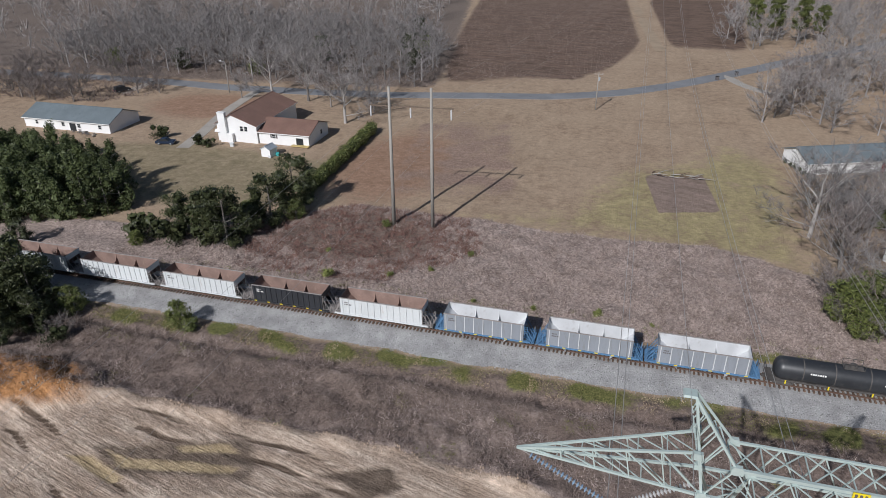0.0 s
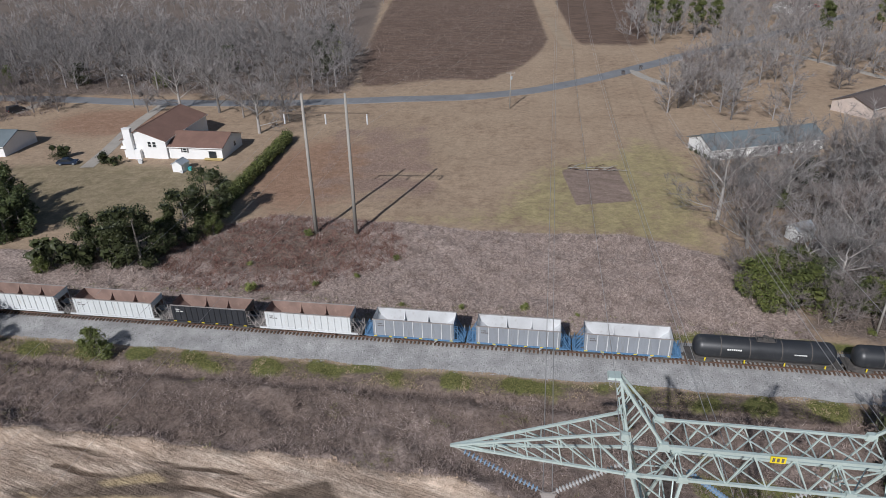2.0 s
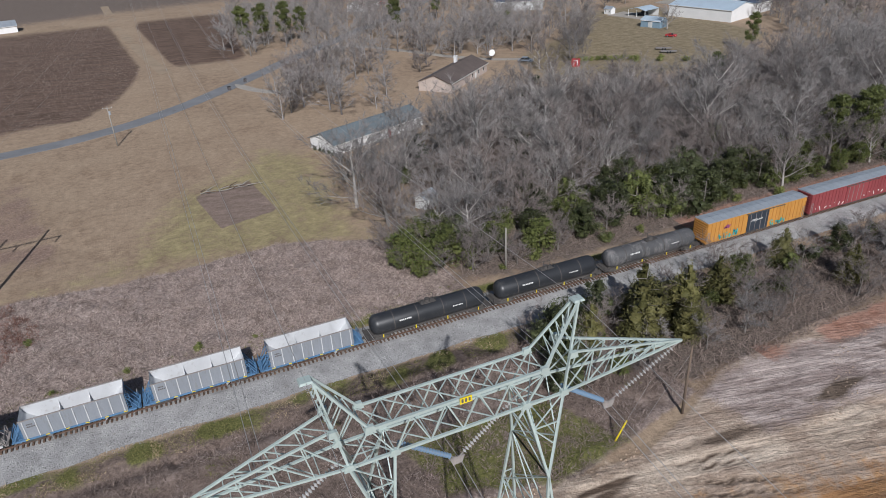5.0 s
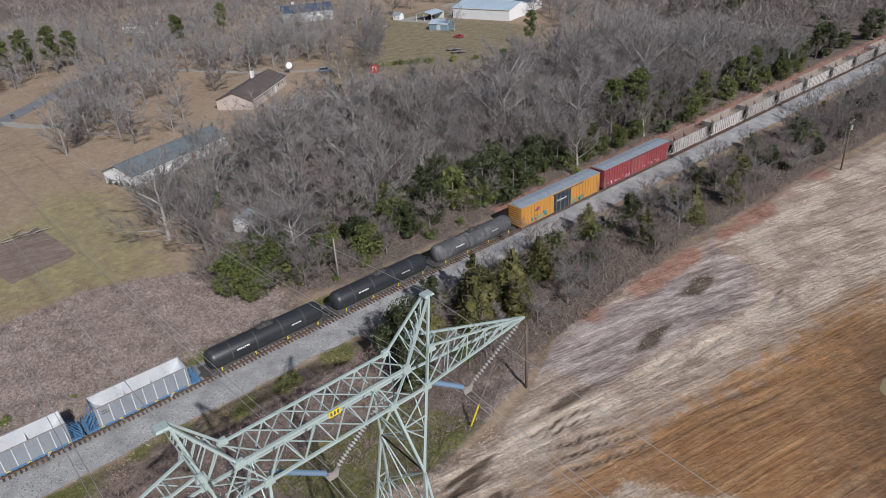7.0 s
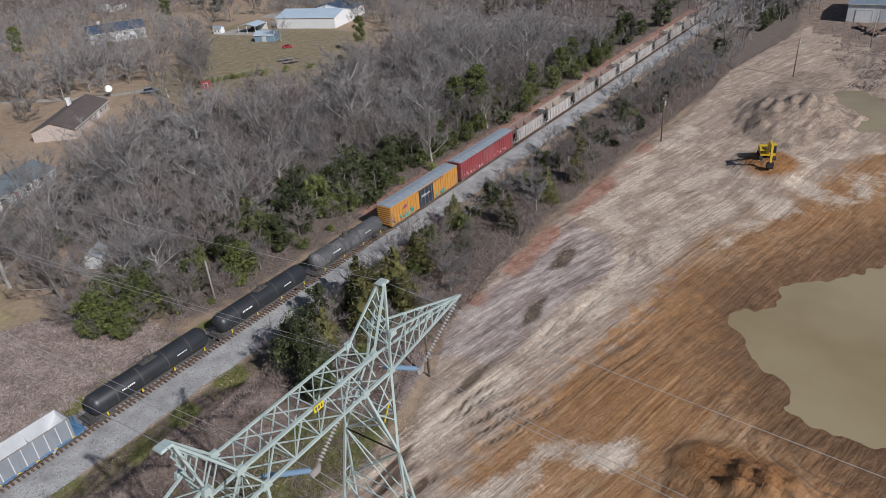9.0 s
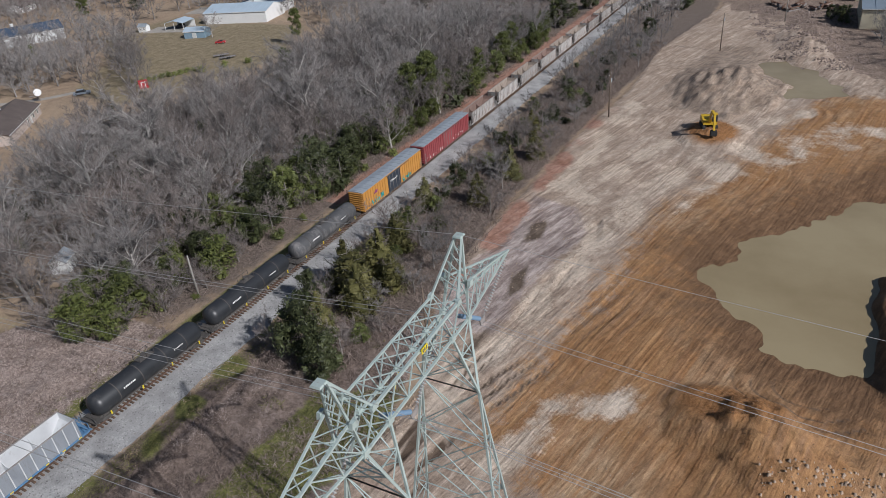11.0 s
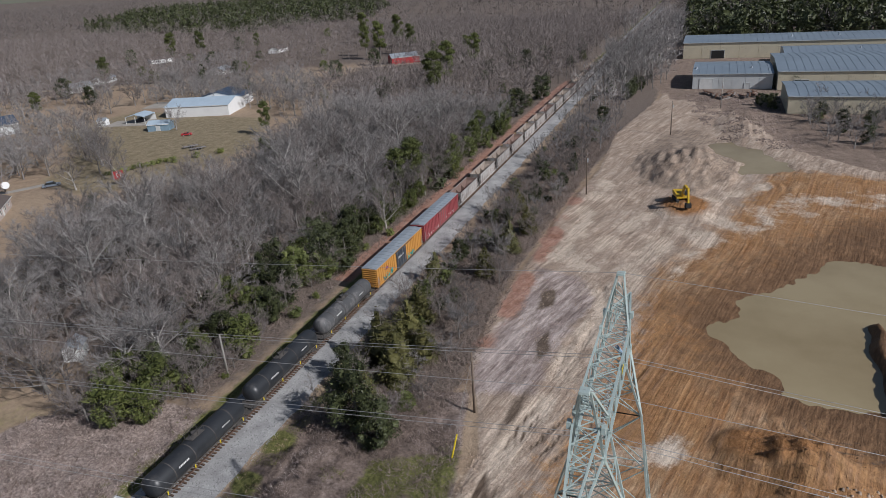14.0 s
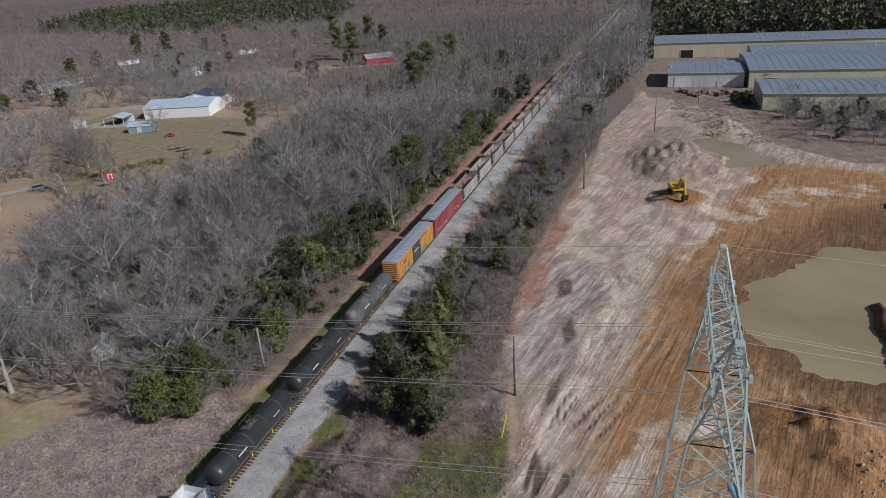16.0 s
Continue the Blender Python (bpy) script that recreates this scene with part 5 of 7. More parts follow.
def leaf_cloud(seed, lobes, n, size, up=0.35):
    """Small leaf sprays scattered over lumpy lobes (x, y, z, rx, rz)."""
    rng = np.random.RandomState(seed)
    lob = np.array(lobes)
    pick = rng.choice(len(lob), n, p=(lob[:, 3] ** 2) / (lob[:, 3] ** 2).sum())
    L = lob[pick]
    d = rng.normal(size=(n, 3))
    d[:, 2] += up * 0.5
    d /= np.linalg.norm(d, axis=1)[:, None]
    k = rng.uniform(0.55, 1.08, n) ** 0.6
    c = L[:, :3] + d * np.stack([L[:, 3], L[:, 3], L[:, 4]], 1) * k[:, None] + rng.normal(size=(n, 3)) * 0.16
    u = np.cross(d + rng.normal(size=(n, 3)) * 0.8, rng.normal(size=(n, 3)))
    u /= np.linalg.norm(u, axis=1)[:, None] + 1e-9
    w = np.cross(d + rng.normal(size=(n, 3)) * 1.3, u)
    w /= np.linalg.norm(w, axis=1)[:, None] + 1e-9
    s = size * rng.uniform(0.6, 1.3, n)[:, None]
    v = np.stack([c - u * s * 0.45 - w * s * 0.3, c - u * s * 0.45 + w * s * 0.3, c + u * s * 0.75], 1).reshape(-1, 3)
    v[:, 2] = np.maximum(v[:, 2], 0.02)
    return v, np.arange(3 * n).reshape(n, 3)


CORE_V = [(i, j, k) for i in (-1, 0, 1) for j in (-1, 0, 1) for k in (-1, 0, 1) if max(abs(i), abs(j), abs(k)) == 1]
CORE_F = []
for ax in range(3):
    for sgn in (-1, 1):
        for a in (-1, 0):
            for b in (-1, 0):
                quad = []
                for da, db in ((0, 0), (1, 0), (1, 1), (0, 1)):
                    p = [0, 0, 0]
                    p[ax], p[(ax + 1) % 3], p[(ax + 2) % 3] = sgn, a + da, b + db
                    quad.append(CORE_V.index(tuple(p)))
                CORE_F.append(quad)
CORE_F = np.array([t for q in CORE_F for t in ((q[0], q[1], q[2]), (q[0], q[2], q[3]))])
CORE_U = np.array(CORE_V, float) / np.linalg.norm(np.array(CORE_V, float), axis=1)[:, None]


def core_ball(x, y, z, rx, rz):
    """The shaded inner mass of one lobe of foliage."""
    jag = 1 + 0.22 * np.sin(np.arange(26) * 2.7 + x * 3 + z)
    out = CORE_U * np.array([rx, rx, rz]) * jag[:, None] + np.array([x, y, z])
    out[:, 2] = np.maximum(out[:, 2], 0.03)
    return out


def green_kind(seed, shape, n, size, material, h):
    rr = random.Random(seed)
    lobes = []
    if shape == "cedar":
        for k in range(16):
            f = k / 15
            rad = h * 0.3 * (1 - f) ** 0.75 + 0.25
            for j in range(3 if f < 0.7 else 1):
                a = rr.uniform(0, 6.28)
                lobes.append((math.cos(a) * rad * 0.6, math.sin(a) * rad * 0.6, 0.5 + f * (h - 0.8), rad * rr.uniform(0.45, 0.75) + 0.2, 0.5 + h * 0.06))
    elif shape == "round":
        for k in range(46):
            a, f = rr.uniform(0, 6.28), rr.uniform(0, 1)
            rad = h * 0.36 * math.sin(0.45 + f * 2.3) * rr.uniform(0.55, 1.12)
            lobes.append((math.cos(a) * rad, math.sin(a) * rad, 0.5 + f * (h - 1.0), h * rr.uniform(0.06, 0.15), h * rr.uniform(0.055, 0.12)))
    elif shape == "pine":
        for k in range(26):
            f = rr.uniform(0.0, 1)
            a, rad = rr.uniform(0, 6.28), h * 0.2 * math.sin(0.5 + f * 2.3) * rr.uniform(0.4, 1)
            lobes.append((math.cos(a) * rad, math.sin(a) * rad, h * (0.3 + 0.68 * f), h * rr.uniform(0.05, 0.095), h * rr.uniform(0.035, 0.06)))
    elif shape == "cane":
        for k in range(20):
            f = k / 19
            a, rad = rr.uniform(0, 6.28), 2.5 * (1.05 - 0.65 * f ** 3) * rr.uniform(0.1, 1)
            lobes.append((math.cos(a) * rad, math.sin(a) * rad, 0.5 + f * (h - 1), 1.0 - 0.3 * f, 1.05))
    else:
        for k in range(12):
            a, rad = rr.uniform(0, 6.28), h * rr.uniform(0, 0.6)
            lobes.append((math.cos(a) * rad, math.sin(a) * rad, h * rr.uniform(0.2, 0.75), h * rr.uniform(0.22, 0.36), h * rr.uniform(0.2, 0.3)))
    v, f = leaf_cloud(seed, lobes, n, size)
    cores = [core_ball(x, y, z, rx * 0.74, rz * 0.74) for x, y, z, rx, rz in lobes[::2]]
    base = len(v)
    v = np.concatenate([v] + [c for c in cores])
    f = np.concatenate([f] + [CORE_F + base + k * 26 for k in range(len(cores))])
    g = Geo().tube([(0, 0, -0.3), (0.08, 0.05, h * 0.4), (0, 0, h * 0.9)], [h * 0.025, h * 0.018, 0.03], 7, False)
    for k in range(7):
        a, z0 = rr.uniform(0, 6.28), h * rr.uniform(0.25, 0.75)
        g.tube([(0, 0, z0), (math.cos(a) * h * 0.12, math.sin(a) * h * 0.12, z0 + h * 0.04), (math.cos(a) * h * 0.22, math.sin(a) * h * 0.22, z0 + h * 0.09)], [0.06, 0.04, 0.02], 4, False)
    return g.mesh("trunk", M_BARK, True), fast_mesh("crown", v, f, material)


GREEN = {
    "cedar": (green_kind(21, "cedar", 5000, 0.265, M_LEAF_OLIVE, 8.5), "bushy olive-green cedar tree with dense foliage"),
    "dark": (green_kind(22, "round", 4200, 0.26, M_LEAF_DARK, 7.5), "dense dark evergreen tree with rounded crown"),
    "holly": (green_kind(23, "round", 3200, 0.24, M_LEAF, 5.5), "rounded mid-green evergreen tree"),
    "pine": (green_kind(24, "pine", 4800, 0.42, M_LEAF, 15), "tall green pine with a ragged crown"),
    "shrub": (green_kind(25, "shrub", 560, 0.27, M_LEAF, 2.6), "low evergreen shrub with glossy leaves"),
    "shrub_dark": (green_kind(26, "shrub", 560, 0.27, M_LEAF_DARK, 3.0), "low dark evergreen shrub"),
    "shrub_light": (green_kind(27, "shrub", 560, 0.23, M_LEAF_LIGHT, 1.7), "low yellow-green shrub in dry brush"),
    "bamboo": (green_kind(28, "cane", 1700, 0.44, M_BAMBOO, 9.0), "tall leafy green bamboo clump"),
}


def place_green(x, y, kind, scale=1.0, group="evergreens"):
    (tr, cr), label = GREEN[kind]
    rz = (x * 12.9 + y * 7.1) % 6.28
    t = thing("shrub" if "shrub" in kind else "bamboo" if kind == "bamboo" else "evergreen_tree", label, "shrub" if "shrub" in kind else "bamboo" if kind == "bamboo" else "tree",
              Matrix.LocRotScale((x, y, height_at(x, y) - 0.05), Euler((0, 0, rz)), (scale, scale, scale * (0.9 + 0.2 * ((x * 3.7) % 1)))), group)
    part("trunk", tr, None, t)
    part("crown", cr, None, t)
    return t


def scatter(poly, n, seed, keep=None):
    rng = np.random.RandomState(seed)
    p = np.array(poly, float)
    lo, hi = p.min(0), p.max(0)
    out = []
    while len(out) < n:
        x, y = rng.uniform(lo[0], hi[0], 4000), rng.uniform(lo[1], hi[1], 4000)
        ok = inside(poly, x, y)
        if keep is not None:
            ok &= keep(x, y)
        out += list(zip(x[ok], y[ok]))
        if not ok.any():
            break
    return out[:n]


def spaced(pts, gap):
    kept, cells = [], {}
    for p in pts:
        i, j = int(p[0] // gap), int(p[1] // gap)
        if all((p[0] - q[0]) ** 2 + (p[1] - q[1]) ** 2 > gap * gap for a in (-1, 0, 1) for b in (-1, 0, 1) for q in cells.get((i + a, j + b), ())):
            kept.append(p)
            cells.setdefault((i, j), []).append(p)
    return kept


LOW = []
for seed in range(4):
    g, (v, f) = tree_mesh(70 + seed, 12.5, 6.4, 0.26, cheap=True, twigs=7, subs=4, limbs=7, thick=1.75, low=0.15)
    tri = [t for q in g.f for t in ((q[0], q[1], q[2]), (q[0], q[2], q[3]))]
    LOW.append((np.concatenate([np.array(g.v), v]), np.concatenate([np.array(tri), f + len(g.v)])))


def joined_trees(name, pts, label, lo, hi, seed, twig=M_TWIG):
    """A stand of bare trees in one mesh."""
    rng2 = np.random.RandomState(seed)
    V, F, base = [], [], 0
    for x, y in pts:
        v, f = LOW[rng2.randint(4)]
        a, s = rng2.uniform(0, 6.28), rng2.uniform(lo, hi)
        c, n = math.cos(a), math.sin(a)
        w = v @ np.array([[c, n, 0], [-n, c, 0], [0, 0, 1]]) * s * np.array([1, 1, rng2.uniform(0.9, 1.15)]) + np.array([x, y, height_at(x, y)])
        V.append(w)
        F.append(f + base)
        base += len(v)
    return tagged(new(name, fast_mesh(name, np.concatenate(V), np.concatenate(F), twig)), label, "woodland", kind="stuff")


rng = random.Random(11)
# single large trees
for x, y, k, s in ((49.2, 33.8, 4, 1.05), (46.5, 45, 2, 1.1), (66, 70, 0, 0.9), (84, 74, 2, 0.95), (60, 52, 2, 1.0), (72, 58, 0, 1.05), (82, 62, 4, 1.0),
                   (54, 128, 5, 1.2), (60, 136, 5, 1.3), (50, 118, 5, 0.9), (68, 150, 5, 1.2), (76, 160, 3, 1.0), (84, 150, 5, 1.0), (58, 150, 1, 0.9),
                   (-92, 105, 2, 1.1), (-79, 103, 0, 1.15), (-60, 86, 2, 1.15), (-70, 99, 1, 0.95), (-60, 104, 0, 1.05), (-56, 97, 3, 0.8), (-87, 119, 0, 1), (-100, 101, 3, 0.8),
                   (100, 142, 5, 0.9), (112, 170, 5, 1.1), (124, 160, 1, 0.9), (135, 122, 4, 0.75), (146, 146, 0, 0.8), (156, 158, 5, 1.2), (165, 150, 0, 0.8), (140, 170, 1, 0.9), (150, 180, 0, 0.9), (212, 150, 2, 0.65),
                   (-150, 92, 5, 1.0), (-160, 84, 5, 0.9), (-128, 100, 5, 0.7), (-170, 95, 5, 1.0), (292, -22, 2, 1.35), (300, -27, 0, 1.1)):
    place_bare(x, y, k, s, rng.uniform(0, 6.28), group="single bare trees")
for x, y, k, s in ((146, 118, 0, 0.9), (152, 130, 1, 0.9), (160, 137, 4, 0.95), (166, 142, 1, 0.8), (172, 152, 0, 0.95), (180, 160, 1, 0.9), (186, 172, 0, 0.9), (194, 186, 1, 1.0), (200, 200, 2, 0.9),
                   (262, 140, 1, 0.8), (272, 156, 0, 0.95), (282, 172, 1, 1.0), (288, 190, 0, 1.0), (276, 206, 2, 1.0), (258, 216, 1, 1.0), (240, 214, 0, 1.0), (222, 206, 1, 0.9), (250, 122, 1, 0.85), (240, 110, 0, 0.9)):
    place_bare(x, y, k, s, rng.uniform(0, 6.28), group="single bare trees")
for x, y, k, s in ((330, -16, 2, 1.5), (322, -24, 0, 1.4), (338, -26, 2, 1.3), (312, -15, 0, 1.3), (346, -13, 1, 1.4), (356, -20, 0, 1.4)):
    place_bare(x, y, k, s, rng.uniform(0, 6.28), group="single bare trees")
for x, y in spaced(scatter([(-200, 84), (-146, 84), (-132, 100), (-135, 110), (-200, 110)], 60, 68), 8.0):
    place_bare(x, y, 5, rng.uniform(0.7, 1.2), rng.uniform(0, 6.28), group="single bare trees")

OPEN = [[(90, 30), (104, 42), (98, 54), (88, 46)], HOME, [(84, 112), (98, 104), (126, 126), (120, 142), (104, 150), (86, 138)], [(42, 58), (60, 60), (80, 74), (78, 96), (42, 92)], [(50, 25), (60, 26), (65, 42), (54, 43)]]


def not_open(x, y):
    ok = np.ones(np.shape(x), bool)
    for p in OPEN:
        ok &= ~inside(p, x, y)
    return ok


for x, y in spaced(scatter([(42, 24), (46, 10), (62, 9), (96, 11), (96, 24), (60, 28), (50, 34)], 120, 77), 4.2):
    place_bare(x, y, rng.choice((5, 5, 3, 1)), rng.uniform(0.45, 0.75), rng.uniform(0, 6.28), group="small bare trees beside the track")
near = spaced(scatter([(54, 18), (50, 34), (47, 52), (50, 66), (84, 78), (110, 92), (128, 84), (150, 68), (176, 76), (236, 88), (236, 12), (120, 12), (90, 24)], 1600, 3, not_open), 5.0)
near.sort(key=lambda p: math.hypot(p[0] - 5, p[1] + 65))
for x, y in spaced(scatter([(62, 30), (66, 56), (112, 86), (150, 64), (220, 70), (220, 20), (110, 24)], 160, 85, not_open), 15.0):
    place_bare(x, y, rng.choice((0, 2, 2, 4)), rng.uniform(1.0, 1.3), rng.uniform(0, 6.28), "broad pale-barked leafless tree above the wood", "tall bare trees of the wood")
for x, y in near[:210]:
    place_bare(x, y, rng.choice((0, 0, 1, 1, 2, 3, 4, 5)), rng.uniform(0.62, 0.98), rng.uniform(0, 6.28))
joined_trees("woodland", near[210:], "leafless grey woodland beside the railway", 0.7, 1.0, 1)
joined_trees("woodland", spaced(scatter([(-190, 119), (-50, 126), (-56, 160), (-70, 190), (-200, 190)], 1200, 4), 6.2), "leafless grey woodland across the road", 0.75, 1.1, 2)
belt = spaced(scatter([(54, -10), (52, -20), (70, -24), (110, -22), (180, -25), (230, -28), (230, -10)], 500, 5), 5.0)
belt.sort()
for x, y in belt[:46]:
    place_bare(x, y, rng.choice((1, 3, 5, 5)), rng.uniform(0.4, 0.68), rng.uniform(0, 6.28), group="small bare trees beside the track")
joined_trees("woodland", belt[46:], "leafless brush trees beside the track", 0.4, 0.65, 3)
for x, y in spaced(scatter([(-130, -8), (-60, -9), (-58, -16), (-130, -22)], 60, 6), 6.0):
    place_bare(x, y, 5, rng.uniform(0.4, 0.7), rng.uniform(0, 6.28), group="small bare trees beside the track")
stand = []
for poly, seed, gap in (([(46, 112), (66, 112), (80, 150), (112, 166), (128, 158), (146, 150), (160, 172), (176, 214), (120, 262), (86, 216), (62, 170), (50, 140)], 61, 7.5),
                        ([(60, 106), (82, 110), (84, 138), (102, 152), (120, 150), (130, 140), (172, 168), (206, 210), (176, 214), (112, 166)], 66, 9.0),
                        ([(236, 95), (300, 130), (330, 170), (300, 235), (264, 218), (258, 180), (252, 120)], 62, 7.0),
                        ([(176, 214), (200, 215), (236, 255), (300, 250), (330, 200), (420, 260), (300, 330), (140, 330), (120, 262)], 65, 9.0),
                        ([(40, 214), (50, 205), (86, 216), (120, 262), (120, 330), (64, 330)], 64, 7.5)):
    stand += spaced(scatter(poly, 400, seed, lambda x, y: not_open(x, y) & (np.hypot(x - 192, y - 237) > 15)), gap)
joined_trees("woodland", spaced(scatter([(212, -88), (262, -84), (252, -135), (196, -120)], 200, 67), 5.0), "leafless brush trees beside the works", 0.35, 0.6, 6)
joined_trees("woodland", stand, "leafless grey trees round the houses", 0.6, 0.95, 4)

# evergreens
for x, y, k, s in ((70, -13.0, "cedar", 1.25), (66.5, -17, "cedar", 1.1), (54.5, -16.5, "dark", 1.25), (52, -20.5, "dark", 0.9), (64, -9.5, "dark", 0.8), (75.5, -14.5, "cedar", 1.05), (83, -13.5, "cedar", 0.95), (88, -12, "holly", 1.0), (60.5, -14, "cedar", 0.7), (73, -18.5, "cedar", 0.8),
                   (60, -21, "holly", 0.6), (120, -14, "holly", 0.7), (132, -15, "dark", 0.5), (98, -13, "holly", 0.6), (146, -16, "dark", 0.5), (165, -17, "holly", 0.6), (200, -18, "dark", 0.6),
                   (46, 17.5, "holly", 1.35), (51.5, 14.5, "holly", 1.45), (49.5, 21, "holly", 1.3), (55, 17.5, "dark", 0.95), (47.5, 13, "holly", 1.0), (54, 22, "holly", 1.2), (56, 14, "shrub", 1.6), (62, 15.5, "holly", 1.1), (70, 17, "dark", 0.8), (78, 17, "holly", 1.1), (66, 21, "holly", 1.0), (74, 22, "dark", 0.8), (85, 14.5, "dark", 1.1), (91, 15.5, "holly", 1.5),
                   (97, 13.5, "dark", 1.2), (103, 16, "dark", 1.2), (109, 13.5, "dark", 1.1), (99, 20, "holly", 1.4), (92, 21, "dark", 1.2), (114, 16, "dark", 1.1), (106, 21, "dark", 1.2), (121, 12.5, "holly", 0.8), (130, 13.5, "holly", 0.7), (142, 17, "pine", 0.95), (149, 15.5, "pine", 1.05),
                   (155, 19, "pine", 0.9), (165, 14, "dark", 0.8), (176, 14, "pine", 0.7), (190, 12, "pine", 0.8), (205, 15, "pine", 0.7), (225, 13, "holly", 1.0), (245, 14, "pine", 0.7), (262, 13, "holly", 1.1), (160.6, 69.4, "pine", 0.8),
                   (207, 101.5, "pine", 0.8), (55, 224, "pine", 1.1), (63, 226, "pine", 1.2), (72, 223, "pine", 1.15), (80, 228, "pine", 1.0), (118, 214, "pine", 1.0), (148, 238, "pine", 0.9), (160, 190, "pine", 0.6),
                   (-64, 18, "dark", 1.1), (-58, 19, "dark", 1.2), (-52.5, 16, "dark", 1.4), (-49, 25.5, "dark", 1.25), (-48, 33, "dark", 1.5), (-53, 24, "holly", 0.9), (-68, 11.5, "holly", 0.6), (-60, 23, "holly", 0.9), (-50.5, 20, "dark", 0.8), (-45.5, 28.5, "holly", 0.8),
                   (-67.5, -11.5, "dark", 1.35), (-72, -9.8, "dark", 1.5), (-77.5, -10, "dark", 1.5), (-84, -9.5, "dark", 1.5), (-73, -15, "dark", 1.3), (-62.5, -9.5, "holly", 0.85), (-80, -15, "dark", 1.3), (-91, -11, "dark", 1.2), (-98, -9.5, "dark", 1.2), (-68, -15, "dark", 0.7), (-88, 6.5, "dark", 0.7), (-45, -8.6, "holly", 0.8), (-43.5, -9.6, "shrub", 1.0), (-83, -16, "dark", 0.6),
                   (-62, 148, "dark", 1.1), (-66, 158, "dark", 1.2), (-64, 172, "holly", 1.5), (-72, 190, "dark", 1.3), (-110, 128, "holly", 1.2), (-140, 130, "dark", 1.1), (-165, 126, "holly", 1.3), (-96, 150, "dark", 1.2), (-120, 8, "dark", 1.0), (-106, 9, "dark", 0.9), (-128, 10, "dark", 0.9), (268, -74, "dark", 0.6), (272, -77, "holly", 0.7), (214, -100, "dark", 0.7), (242, -90, "holly", 0.8), (228, -96, "dark", 0.7), (300, -88, "dark", 0.9), (262, -78, "dark", 0.8), (250, -92, "dark", 0.8), (240, -97, "dark", 0.7), (232, -104, "dark", 0.8), (224, -112, "dark", 0.8), (256, -100, "dark", 0.9),
                   (246, -112, "dark", 0.9), (236, -120, "dark", 0.9), (-101, 64, "shrub_dark", 1.2), (-88.5, 61, "shrub_dark", 1.0), (-85, 60.2, "shrub_dark", 0.8), (230, 250, "pine", 0.9), (262, 250, "dark", 1.3), (280, 118, "holly", 1.0)):
    place_green(x, y, k, s)
for x, y in spaced(scatter([(-132, 10), (-99, 12), (-83, 17), (-80, 23), (-84, 30), (-94, 36), (-106, 41), (-132, 44)], 3000, 7), 2.7):
    place_green(x, y, "bamboo", rng.uniform(0.75, 1.1), "bamboo grove")
for x, y, s in ((-30.5, 9.8, 1.0), (-27.5, 29.5, 0.8), (-20.8, 12.5, 0.6), (-9.8, 23, 0.6), (12.4, 9.8, 0.7), (-34, 18, 0.5), (-15, 16, 0.5), (3, 8.8, 0.5), (-6, 8.6, 0.4), (20, 9, 0.4)):
    place_green(x, y, "shrub_light", s, "shrubs in the brush")
for k in range(10):
    place_green(150 + k * 1.9, 124.8 - k * 1.0, "shrub_light", 1.0 + 0.1 * (k % 3), "clipped shrubs beside the yard")
for x, y, k, s in ((292, 178, "shrub_dark", 1.6), (297, 172, "shrub_dark", 1.8), (300, 150, "dark", 0.6), (304, 144, "holly", 0.7), (306, 138, "dark", 0.6)):
    place_green(x, y, k, s, "evergreens beside the yard")
for x, y in ((174, 108), (180, 103), (167, 112)):
    place_green(x, y, "shrub_light", 1.3, "clipped shrubs beside the yard")
for k in range(7):
    place_green(48.0 + k * 0.65, 83.0 - k * 1.55, "shrub_dark", 0.35, "foundation shrubs")
n_ = 0
for x, y in spaced(scatter([(54, 9), (60, 22), (84, 26), (140, 26), (230, 30), (230, 9)], 400, 8), 5.0):
    n_ += 1
    place_green(x, y, ("shrub", "shrub_dark", "shrub_light")[n_ % 3], rng.uniform(0.6, 1.3), "undergrowth beside the track")
for x, y in spaced(scatter([(60, -9), (60, -20), (110, -21), (230, -24), (230, -9)], 120, 9), 7.5):
    place_green(x, y, rng.choice(("shrub", "shrub_dark")), rng.uniform(0.5, 1.0), "undergrowth beside the track")

for x, y in spaced(scatter([(57, 12), (66, 27), (110, 30), (150, 26), (236, 30), (236, 11), (100, 10)], 300, 69), 6.5):
    place_green(x, y, rng.choice(("dark", "holly", "holly")), rng.uniform(0.55, 1.05), "evergreens in the wood")
for x, y in spaced(scatter(WOODS[1:9] + [(240, 30), (70, 30)], 60, 74, not_open), 12.0):
    place_green(x, y, rng.choice(("dark", "holly")), rng.uniform(0.5, 0.9), "evergreens in the wood")
for x, y in spaced(scatter([(60, -10), (58, -19), (110, -21), (180, -23), (180, -10)], 200, 75), 8.0):
    place_green(x, y, rng.choice(("cedar", "dark", "holly")), rng.uniform(0.45, 0.8), "evergreens beside the track")
for x, y in spaced(scatter([(-64, -9), (-59, -17), (-74, -22), (-120, -24), (-120, -9)], 300, 76), 4.5):
    place_green(x, y, rng.choice(("dark", "dark", "shrub_dark")), rng.uniform(0.5, 1.0), "evergreens beside the track")
for x, y in spaced(scatter([(58, 10), (60, 18), (100, 24), (160, 20), (240, 20), (240, 10)], 220, 86, not_open), 8.0):
    place_green(x, y, rng.choice(("holly", "holly", "dark")), rng.uniform(0.9, 1.35), "evergreens in the wood")
for x, y in ((-69, 13.5), (-66.5, 15.5), (-62, 14.5), (-56, 14.5), (-71, 17)):
    place_green(x, y, "shrub_dark", 1.3, "shrubs in the brush")

